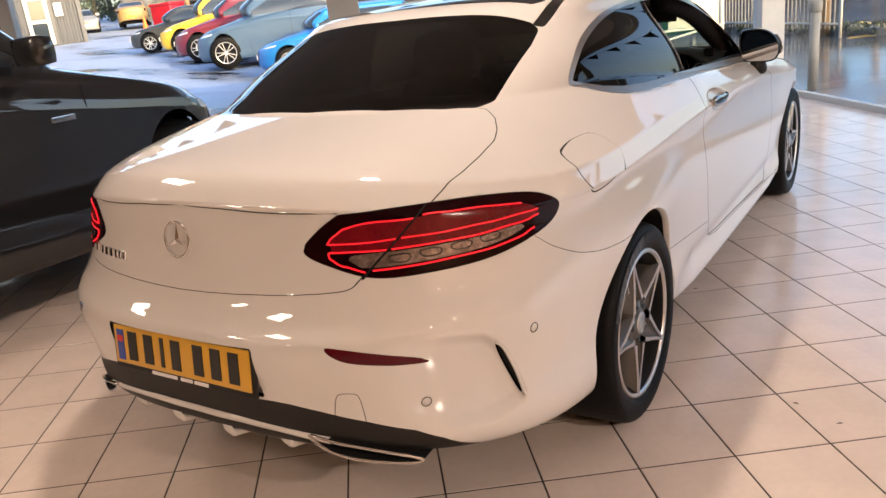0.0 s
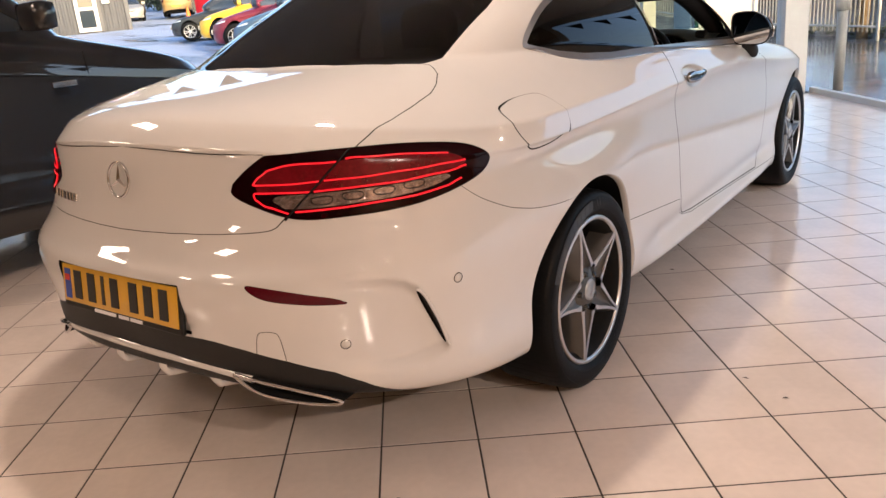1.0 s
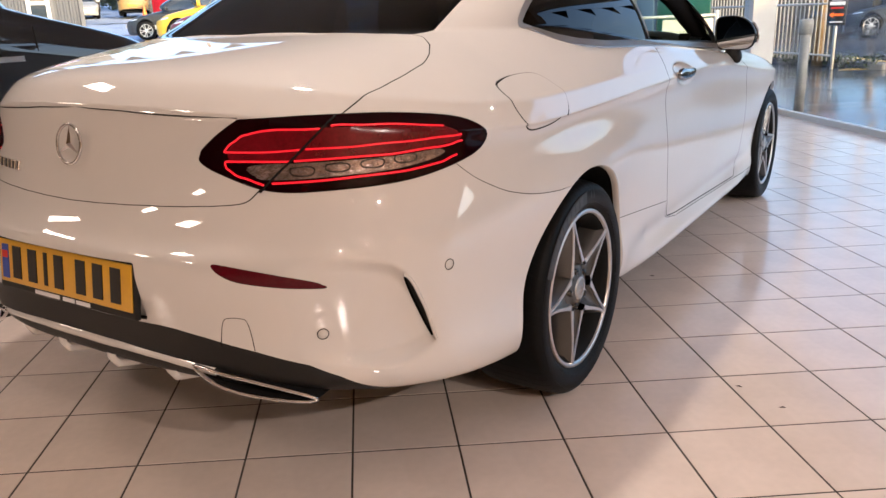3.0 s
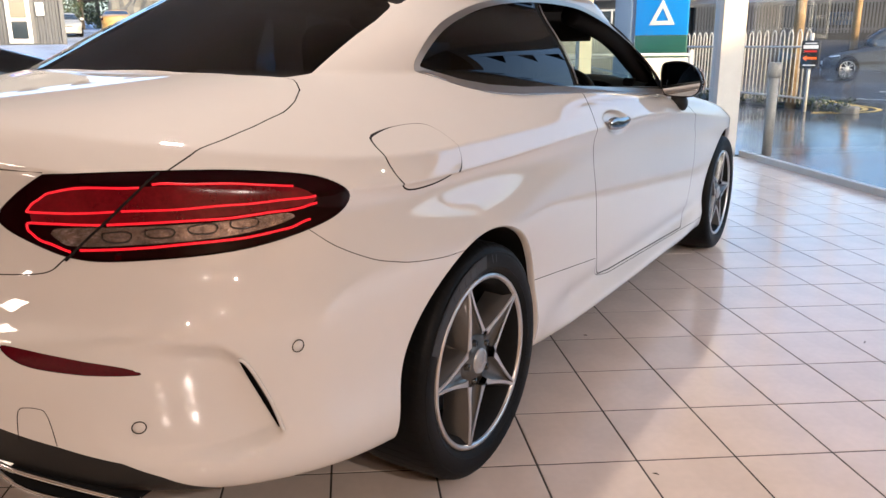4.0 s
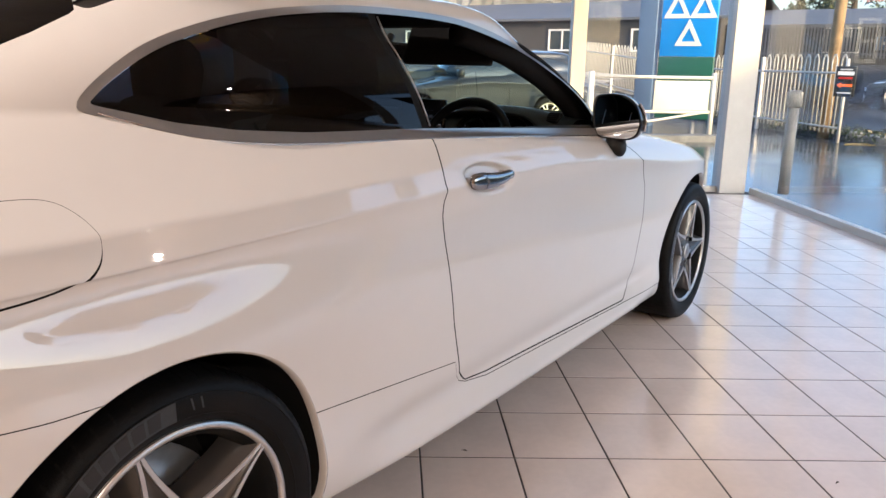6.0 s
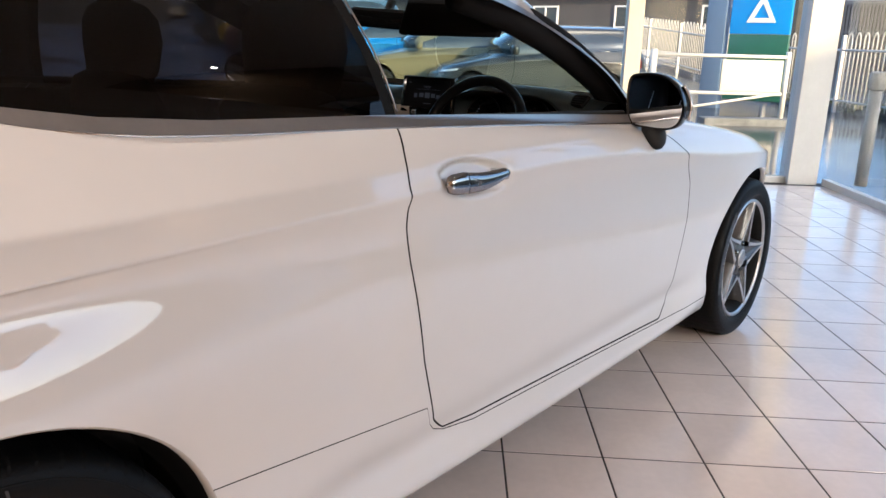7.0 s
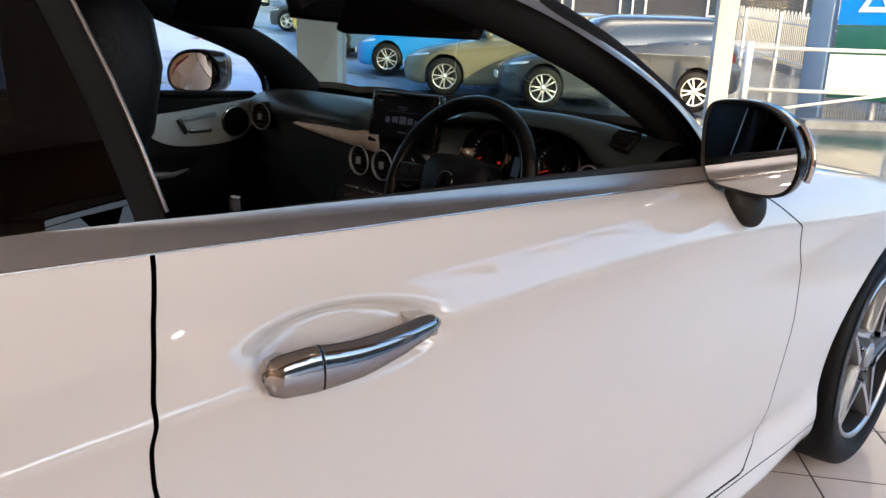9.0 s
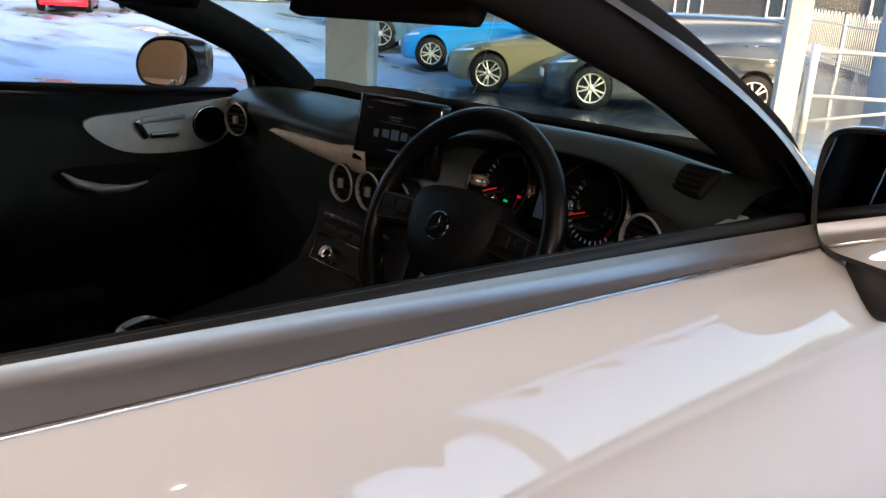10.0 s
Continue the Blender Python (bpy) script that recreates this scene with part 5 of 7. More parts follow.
# pale wood strip on the passenger's side
V, F = [], []
for x in np.linspace(-0.365, 0.02, 30):
    t = (x + 0.365) / 0.385
    back = 0.05 * (abs(x) / 0.7) ** 2
    y = 1.752 + back
    zt, zb = 0.920 + 0.014 * t, 0.912 - 0.030 * t ** 0.7
    V += [(x, y + 0.012, zt), (x, y - 0.004, zt - 0.004), (x, y, zb + 0.004), (x, y + 0.014, zb)]
F = [(i * 4 + j, i * 4 + j + 1, (i + 1) * 4 + j + 1, (i + 1) * 4 + j) for i in range(29) for j in range(3)]
put("trim_strip", (V, F), M_WOODTRIM, coupe, "pale open-pore wood dash strip")


def vent(x, y, z, r, turn=0.0, ry=0.0):
    vt = new("air_vent")
    vt.parent = coupe
    vt.matrix_basis = pose(x, y, z, ry, 0, turn)
    tagged(vt, "round silver-ringed air vent")
    put("vent_ring", revolve([(0.002, r * 0.90), (-0.004, r * 0.915), (-0.006, r * 0.95), (-0.002, r * 0.99)], 36, "y"), M_SILVERTRIM, vt)
    put("vent_case", revolve([(-0.002, r * 0.985), (0.03, r * 1.02)], 36, "y"), M_PLASTIC, vt)
    put("vent_well", revolve([(0.02, 0.0), (0.018, r * 0.6), (0.0, r * 0.84)], 32, "y"), M_GAP, vt)
    for k in range(-2, 3):
        zz = k * r * 0.30
        w_ = math.sqrt(max(0.0, (r * 0.82) ** 2 - zz * zz))
        put("vent_slat", box(-w_, w_, -0.002, 0.010, zz - 0.0018, zz + 0.0018), M_PLASTIC, vt, "", False)
    put("vent_knob", box(-0.006, 0.006, -0.008, 0.0, -0.009, 0.009, 0.002), M_SILVERTRIM, vt)


for x, z in ((-0.052, 0.860), (0.036, 0.860), (0.124, 0.860)):
    vent(x, 1.748, z, 0.038)
vent(-0.555, 1.782, 0.913, 0.040, 14)
vent(0.598, 1.79, 0.900, 0.040, -10)
# demister grille by the driver's pillar
g = new("demister_grille")
g.parent = coupe
g.matrix_basis = pose(0.628, 1.846, 0.984, -50, 0, -12)
put("grille_frame", box(-0.03, 0.03, -0.006, 0.006, -0.024, 0.024, 0.006), M_GAP, g)
for k in range(5):
    put("grille_slat", box(-0.024, 0.024, -0.0075, -0.004, -0.019 + k * 0.0095 - 0.0013, -0.019 + k * 0.0095 + 0.0013), M_PLASTIC, g, "", False)
# centre screen
sc = new("centre_screen")
sc.parent = coupe
sc.matrix_basis = pose(0.085, 1.772, 0.972, -10, 0, 4)
tagged(sc, "upright tablet-like centre display")
put("screen_case", box(-0.108, 0.108, -0.008, 0.014, -0.062, 0.062, 0.007), M_GLOSSBLACK, sc)
put("screen_face", box(-0.092, 0.092, -0.0095, -0.007, -0.046, 0.050), M_SCREEN, sc, "", False)
for x0, x1, z0, z1 in ((-0.045, 0.055, 0.016, 0.0168), (-0.052, -0.040, -0.012, 0.002), (-0.030, -0.012, -0.010, 0.004), (-0.006, 0.014, -0.012, 0.006), (0.020, 0.036, -0.010, 0.004), (0.042, 0.058, -0.012, 0.000), (-0.010, 0.022, -0.032, -0.029), (-0.080, -0.068, 0.036, 0.039), (-0.016, 0.016, 0.026, 0.028), (-0.012, 0.012, 0.021, 0.0225)):
    put("screen_mark", box(x0, x1, -0.0102, -0.0095, z0, z1), M_SCREENUI, sc, "", False)
# centre stack and console
cs = new("centre_console")
cs.parent = coupe
tagged(cs, "black centre console with silver button rows")
V = []
prof = [(1.80, 0.825), (1.755, 0.800), (1.735, 0.745), (1.70, 0.690), (1.62, 0.655), (1.45, 0.625), (1.15, 0.600), (0.85, 0.600), (0.85, 0.30)]
for x in (-0.155, -0.145, 0.0, 0.145, 0.155):
    drop = 0.02 if abs(x) > 0.15 else 0.0
    V += [(x + 0.005, y, z - drop) for y, z in prof]
n = len(prof)
F = [(i * n + j, i * n + j + 1, (i + 1) * n + j + 1, (i + 1) * n + j) for i in range(4) for j in range(n - 1)]
V2 = [(sx * 0.16 + 0.005, y, z - 0.02) for sx in (-1, 1) for y, z in prof] + [(sx * 0.19 + 0.005, y, 0.28) for sx in (-1, 1) for y, z in prof]
F2 = [(j, j + 1, 2 * n + j + 1, 2 * n + j) for j in range(n - 1)] + [(n + j, n + j + 1, 3 * n + j + 1, 3 * n + j) for j in range(n - 1)]
put("console_body", join((V, F), (V2, F2)), M_LEATHER, cs)
for k in range(7):
    put("button", moved(box(-0.0125, 0.0125, -0.006, 0.004, -0.0035, 0.0035, 0.002), pose(-0.085 + k * 0.030, 1.742, 0.790, -22)), M_RIMGREY, cs)
for k in range(4):
    put("button", moved(box(-0.022, 0.022, -0.006, 0.006, -0.006, 0.006, 0.002), pose(-0.07 + k * 0.05, 1.736, 0.768, -22)), M_PLASTIC, cs)
put("panel_frame", tube([(-0.10, 1.728, 0.752), (0.11, 1.728, 0.752), (0.11, 1.705, 0.705), (-0.10, 1.705, 0.705)], 0.0028, 6, True), M_CHROME, cs)
put("dial", moved(revolve([(0, 0.0), (-0.012, 0.013), (0.0, 0.017), (0.02, 0.018)], 24, "y"), pose(-0.035, 1.705, 0.728, -35)), M_CHROME, cs, "chrome rotary knob")
put("pad_arch", tube(smooth_line([(-0.05, 1.42, 0.63), (-0.045, 1.36, 0.665), (0.0, 1.30, 0.67), (0.055, 1.36, 0.665), (0.06, 1.42, 0.63)], 5), 0.012, 10), M_CHROME, cs, "chrome-edged hand rest")
put("pad", box(-0.05, 0.06, 1.20, 1.34, 0.62, 0.665, 0.02), M_LEATHER, cs)
# instrument binnacle
bn = new("instrument_cluster")
bn.parent = coupe
tagged(bn, "two round dials with red needles in a hood")
for x in (0.262, 0.456):
    put("dial_tube", moved(revolve([(0.02, 0.0), (0.02, 0.062), (-0.012, 0.068), (-0.014, 0.072), (0.02, 0.076)], 40, "y"), pose(x, 1.862, 0.905, -18)), M_GLOSSBLACK, bn)
    put("dial_ring", moved(revolve([(-0.013, 0.068), (-0.016, 0.070), (-0.013, 0.072)], 40, "y"), pose(x, 1.862, 0.905, -18)), M_RIMGREY, bn)
    for k in range(16):
        a = radians(-130 + k * 11)
        put("tick", moved(box(-0.0007 if k % 3 == 0 else -0.0003, 0.0007 if k % 3 == 0 else 0.0003, 0.010, 0.0125, 0.047, 0.053), pose(x, 1.862, 0.905, -18) @ Matrix.Rotation(a - math.pi / 2, 4, "Y")), M_DIALWHITE, bn, "", False)
    put("needle", moved(box(0.020, 0.050, 0.008, 0.010, -0.0007, 0.0007), pose(x, 1.862, 0.905, -18) @ Matrix.Rotation(radians(160), 4, "Y")), M_DIALRED, bn, "", False)
put("info_screen", moved(box(-0.009, 0.009, -0.004, 0.0, -0.036, 0.008), pose(0.359, 1.862, 0.905, -18)), M_SCREENUI, bn, "", False)
put("warning_light", moved(box(-0.003, 0.003, -0.004, 0.0, -0.0018, 0.0018), pose(0.275, 1.862, 0.880, -18)), M_DIALGREEN, bn, "", False)
put("warning_light", moved(box(-0.0025, 0.0025, -0.004, 0.0, -0.0025, 0.0025), pose(0.305, 1.862, 0.893, -18)), M_DIALRED, bn, "", False)
put("binnacle_back", box(0.17, 0.55, 1.905, 1.915, 0.84, 0.985, 0.003), M_GAP, bn)
# steering wheel
sw = new("steering_wheel")
sw.parent = coupe
sw.matrix_basis = pose(0.350, 1.675, 0.871, -24, 0, 0)
tagged(sw, "black leather three-spoke steering wheel")
put("wheel_rim", tube([(0.182 * math.cos(a), 0, 0.178 * math.sin(a) if math.sin(a) > -0.82 else -0.146 - 0.05 * (abs(math.sin(a)) - 0.82)) for a in np.linspace(0, 2 * math.pi, 73)[:-1]], 0.0170, 14, True), M_WHEELSKIN, sw)
V, F = [], []
hubline = smooth_line([(-0.085, 0.045), (-0.05, 0.062), (0.05, 0.062), (0.085, 0.045), (0.088, 0.0), (0.06, -0.055), (0.0, -0.078), (-0.06, -0.055), (-0.088, 0.0)], 4, True)
n = len(hubline)
for d, k in ((0.02, 1.05), (0.0, 1.03), (-0.02, 0.93), (-0.030, 0.6), (-0.033, 0.0)):
    V += [(p[0] * k, d, p[1] * k) for p in hubline]
F = [(i * n + j, i * n + (j + 1) % n, (i + 1) * n + (j + 1) % n, (i + 1) * n + j) for i in range(4) for j in range(n)]
put("airbag_cover", (V, F), M_LEATHER, sw)
put("wheel_emblem", join(moved(tube([(0.021 * math.cos(a), 0, 0.021 * math.sin(a)) for a in np.linspace(0, 2 * math.pi, 25)[:-1]], 0.002, 6, True), pose(0, -0.034, 0.0)), *[moved(prism([(-0.003, 0.0), (0.003, 0.0), (0.0, 0.02)], 0.002), pose(0, -0.033, 0.0) @ Matrix.Rotation(radians(120 * k), 4, "Y") @ pose(0, 0, 0, 90)) for k in range(3)]), M_CHROME, sw, "chrome emblem", False)
for sx in (-1, 1):
    put("spoke", moved(box(-0.05, 0.05, -0.012, 0.010, -0.026, 0.022, 0.008), pose(sx * 0.128, 0.0, 0.010, 0, sx * 6, 0)), M_PLASTIC, sw)
    put("spoke_trim", moved(tube([(-0.042, -0.013, 0.018), (0.042, -0.013, 0.014), (0.042, -0.013, -0.020), (-0.042, -0.013, -0.022)], 0.0013, 6, True), pose(sx * 0.128, 0.0, 0.010, 0, sx * 6, 0)), M_RIMGREY, sw)
    for k in range(2):
        put("wheel_button", moved(box(-0.012, 0.012, -0.017, -0.010, -0.010, 0.010, 0.003), pose(sx * 0.128 - 0.017 + 0.034 * k, 0.0, 0.010)), M_PLASTIC, sw)
    put("lower_spoke", moved(box(-0.010, 0.010, -0.008, 0.010, -0.06, 0.06, 0.006), pose(sx * 0.028, 0.005, -0.105, 0, sx * -8, 0)), M_SILVERTRIM, sw)
put("column_stalk", tube([(0.44, 1.74, 0.855), (0.535, 1.72, 0.862)], 0.009, 10), M_SILVERTRIM, coupe, "silver-tipped column stalk")
put("steering_column", tube([(0.345, 1.70, 0.860), (0.345, 1.85, 0.80)], 0.05, 14), M_PLASTIC, coupe)
# door cards and the far door's silver control panel
for sx in (1, -1):
    dc = new("door_card")
    dc.parent = coupe
    tagged(dc, "black door lining")
    V, n = [], 12
    ys = np.linspace(0.84, 1.97, n)
    for y in ys:
        zb = float(np.interp(y, [0.84, 1.97], [0.985, 0.945]))
        V += [(sx * 0.735, y, zb), (sx * 0.705, y, zb - 0.012), (sx * 0.700, y, 0.86), (sx * 0.690, y, 0.76), (sx * 0.66, y, 0.70), (sx * 0.70, y, 0.64), (sx * 0.71, y, 0.36)]
    F = [(i * 7 + j, i * 7 + j + 1, (i + 1) * 7 + j + 1, (i + 1) * 7 + j) for i in range(n - 1) for j in range(6)]
    put("lining", (V, F), M_LINING, dc)
    pan = smooth_line([(1.475, 0.905), (1.62, 0.925), (1.80, 0.945), (1.865, 0.948), (1.850, 0.90), (1.79, 0.835), (1.66, 0.820), (1.54, 0.838)], 5, True)
    n2 = len(pan)
    V = [(sx * 0.690, p[0], p[1]) for p in pan] + [(sx * 0.702, p[0], p[1]) for p in pan]
    put("control_panel", (V, [list(range(n2)), list(range(n2, 2 * n2))] + [(i, (i + 1) % n2, n2 + (i + 1) % n2, n2 + i) for i in range(n2)]), M_SILVERPANEL, dc, "brushed silver control panel", False)
    put("speaker_ring", moved(revolve([(-0.003, 0.040), (0.006, 0.043), (-0.003, 0.047)], 32), pose(sx * 0.688, 1.775, 0.885, 0, 0, 0 if sx < 0 else 180)), M_CHROME, dc)
    put("speaker", moved(revolve([(0.0015, 0.0), (0.0015, 0.030), (0.0035, 0.043)], 32), pose(sx * 0.688, 1.775, 0.885, 0, 0, 0 if sx < 0 else 180)), M_GAP, dc)
    put("memory_plate", moved(box(-0.004, 0.004, -0.055, 0.055, -0.008, 0.008, 0.003), pose(sx * 0.687, 1.655, 0.906, 5)), M_GALV, dc)
    put("seat_switch", moved(box(-0.010, 0.006, -0.035, 0.035, -0.007, 0.007, 0.005), pose(sx * 0.684, 1.655, 0.866, 0)), M_CHROME, dc)
    put("seat_switch", moved(box(-0.010, 0.006, -0.008, 0.008, -0.025, 0.025, 0.005), pose(sx * 0.684, 1.60, 0.882, 28)), M_CHROME, dc)
    # flat black face: the shade inside the pull's recess put into colour
    pocket = smooth_line([(1.40, 0.800), (1.50, 0.808), (1.62, 0.802), (1.64, 0.785), (1.58, 0.755), (1.50, 0.742), (1.44, 0.752)], 5, True)
    put("pull_pocket", ([(sx * 0.668, p[0], p[1]) for p in pocket], [list(range(len(pocket)))]), M_GAP, dc, "", False)
    put("pull_handle", tube([(sx * 0.662, 1.41, 0.797), (sx * 0.656, 1.44, 0.772), (sx * 0.654, 1.49, 0.754), (sx * 0.656, 1.55, 0.750), (sx * 0.662, 1.60, 0.760)], 0.010, 10, radii=[0.003, 0.010, 0.012, 0.008, 0.003]), M_SILVERTRIM, dc)
# thin bright line along the lower edge of the window surround
for sx in (1, -1):
    belt = np.array([(surface_at(y, z, False)[0][0] + 0.0028, y, z) for y, z in smooth_line([(0.03, 1.084), (0.16, 1.042), (0.28, 1.021), (0.45, 1.008), (0.80, 0.994), (1.04, 0.981), (1.32, 0.965), (1.5, 0.953), (1.70, 0.940), (1.88, 0.930)], 6)])
    for _ in range(40):
        belt[1:-1, 0] = (belt[:-2, 0] + 2 * belt[1:-1, 0] + belt[2:, 0]) / 4
    belt = [(sx * x, y, z) for x, y, z in belt]
    put("belt_line", tube(belt, 0.0022, 6), M_CHROME, coupe, "thin chrome line below the windows")
# seals along the open window, rail of the far sill
for sx in (1, -1):
    pts = [(sx * (surface_at(y, z, False)[0][0] - 0.013), y, z - 0.004) for y, z in ((0.87, 1.006), (1.1, 0.997), (1.35, 0.986), (1.6, 0.975), (1.88, 0.962))]
    put("window_seal", tube(pts, 0.0085, 8), M_PLASTIC, coupe)
    pts2 = [(p[0] - sx * 0.016, p[1], p[2] - 0.003) for p in pts]
    put("window_seal", tube(pts2, 0.007, 8), M_GAP, coupe)
put("rear_mirror", moved(box(-0.12, 0.12, -0.012, 0.016, -0.030, 0.032, 0.014), pose(0.035, 1.60, 1.215, 0, 3, 10)), M_GLOSSBLACK, coupe, "dark inside mirror")
put("mirror_arm", tube([(0.03, 1.62, 1.23), (0.02, 1.66, 1.27)], 0.014, 10), M_PLASTIC, coupe)
for x in (0.30, -0.38):
    put("sun_visor", moved(box(-0.18, 0.18, -0.075, 0.075, -0.011, 0.011, 0.010), pose(x + 0.09, 1.52, 1.237, 66, 0, 0)), M_CARPET, coupe, "black folded sun visor")
for sx in (1, -1):
    pts = [(sx * (surface_at(y, z, False)[0][0] + 0.001), y, z) for y, z in ((0.862 - (z_ - 1.01) * 0.18 + 0.012, z_) for z_ in np.linspace(1.02, 1.285, 10))]
    put("pillar_line", tube(pts, 0.0022, 6), M_ALU, coupe)
pin = put("lock_pin", tube([(0.735, 0.96, 0.98), (0.735, 0.96, 1.016)], 0.0055, 12), M_PLASTIC, coupe)
put("pin_ring", tube([(0.735 + 0.0052 * math.cos(a), 0.96 + 0.0052 * math.sin(a), 1.016) for a in np.linspace(0, 2 * math.pi, 17)[:-1]], 0.0011, 6, True), M_CHROME, pin)
for sx in (1, -1):
    line = smooth_line([(sx * 0.535, 1.34, 1.275), (sx * 0.585, 1.48, 1.232), (sx * 0.612, 1.60, 1.190), (sx * 0.622, 1.74, 1.140), (sx * 0.630, 1.86, 1.085), (sx * 0.650, 1.95, 1.030), (sx * 0.655, 2.02, 0.97)], 6)
    put("pillar_cover", tube([tuple(p) for p in line], 0.045, 14), M_CARPET, coupe, "black padded windscreen pillar cover")
put("roof_header", box(-0.50, 0.50, 1.28, 1.42, 1.285, 1.325, 0.015), M_CARPET, coupe)
# headlamps and grille at the nose
HEADL = smooth_line([(3.02, 0.735), (3.10, 0.760), (3.22, 0.745), (3.36, 0.70), (3.40, 0.63), (3.30, 0.60), (3.15, 0.63), (3.06, 0.68)], 4, True)
hl = patch(HEADL, 0.003, False)
two("headlamp", hl, M_HEADLAMP, "clear headlamp")
for dz in (-0.08, 0.0, 0.08):
    put("grille_bar", tube([(-0.4, 3.60, 0.55 + dz), (0.0, 3.635, 0.55 + dz), (0.4, 3.60, 0.55 + dz)], 0.012, 8), M_CHROME, coupe)
# raised maker's lettering on the sidewalls, as plain slanted bars
for w in [o for o in coupe.children if o.name.startswith("wheel")]:
    for k in range(9):
        a0 = 152 - k * 6.2
        V = []
        for x_ in (0.0, 0.0064):
            for aa, rr in ((0, 0.268), (-4.9, 0.268), (-5.6, 0.295), (-0.7, 0.295)):
                a = radians(a0 + aa)
                V.append((x_, rr * math.cos(a), rr * math.sin(a)))
        put("sidewall_bar", (V, [(4, 5, 6, 7), (0, 1, 5, 4), (1, 2, 6, 5), (2, 3, 7, 6), (3, 0, 4, 7)]), M_TYREMARK, w, "", False)
    band = [(0.0058, rr * math.cos(radians(aa)), rr * math.sin(radians(aa))) for aa in np.linspace(157, 91, 30) for rr in (0.264, 0.299)]
    put("sidewall_band", (band, [(2 * i, 2 * i + 1, 2 * i + 3, 2 * i + 2) for i in range(29)]), M_TYREBAND, w)
    for k in range(2):
        V = [(0.0064, rr * math.cos(radians(aa)), rr * math.sin(radians(aa))) for aa, rr in ((84 - k * 4, 0.274), (83.2 - k * 4, 0.274), (84.6 - k * 4, 0.296), (85.4 - k * 4, 0.296))]
        put("sidewall_mark", (V, [(0, 1, 2, 3)]), M_TYREBAND, w, "", False)

# ---- floor tiles ----
TILE_O, TILE_1, TILE_2 = Vector((1.363, 1.5075, 0)), Vector((0.23644, 0.16772, 0)), Vector((0.19297, -0.24534, 0))
fill = 0.5 - 0.0095


def tile_pt(k1, k2, inset, z):
    return TILE_1 * (k1 * (fill - inset)) + TILE_2 * (k2 * (fill - inset)) + Vector((0, 0, z))


t_v = [tuple(tile_pt(k1, k2, i_, z)) for i_, z in ((0, -0.006), (0, -0.001), (0.004, 0.0)) for k1, k2 in ((-1, -1), (-1, 1), (1, 1), (1, -1))]
t_f = [(8, 9, 10, 11)] + [(r_ * 4 + k, r_ * 4 + (k + 1) % 4, r_ * 4 + 4 + (k + 1) % 4, r_ * 4 + 4 + k) for r_ in (0, 1) for k in range(4)]
tile_mesh = mesh_of("tile", t_v, t_f, M_TILE, False)
rest_v, rest_f, near = [], [], []
inv = ROOM.inverted()
for i in range(-60, 50):
    for j in range(-50, 60):
        p = TILE_O + TILE_1 * (i + 0.5) + TILE_2 * (j + 0.5)
        q = inv @ p
        if not (A0 + 0.1 < q.x < A1 + 0.05 and B0 + 0.03 < q.y < B1 - 0.15):
            continue
        if 0.55 < p.x < 3.4 and -1.6 < p.y < 4.9 or (-1.2 < p.x < 1.4 and -2.0 < p.y < -0.6):
            near.append(p)
        else:
            k = len(rest_v)
            rest_v += [tuple(Vector(v) + p) for v in t_v]
            rest_f += [[n_ + k for n_ in f] for f in t_f]
near.sort(key=lambda q: (q - Vector((1.2, 0.8, 0))).length)
for p in near[:300]:
    o = new("tile", tile_mesh)
    o.parent = floor_bed
    o.matrix_basis = Matrix.Translation(p) @ Matrix.Rotation(random.uniform(-1, 1) * 0.0012, 4, "X") @ Matrix.Rotation(random.uniform(-1, 1) * 0.0012, 4, "Y")
for p in near[300:]:
    k = len(rest_v)
    rest_v += [tuple(Vector(v) + p) for v in t_v]
    rest_f += [[n_ + k for n_ in f] for f in t_f]
tagged(put("tiles", (rest_v, rest_f), M_TILEREST, floor_bed, "", False), kind="stuff")
# a few specks of dirt
for x, y, a in ((1.438, 0.143, 20), (0.685, -0.83, 60), (0.745, 1.114, 10), (1.728, 1.604, 70), (1.30, 0.22, 0), (1.9, 2.6, 40)):
    put_ = put("leaf_scrap", ([(-0.012, 0, 0.001), (0, -0.003, 0.003), (0.011, 0.001, 0.001), (0.001, 0.004, 0.004)], [(0, 1, 2, 3)]), M_BARK, None, "", False, pose(x, y, 0.0008, 0, 0, a))
    tagged(put_, "tiny dark scrap of dry leaf on the tiles", "debris", "scraps on the floor")


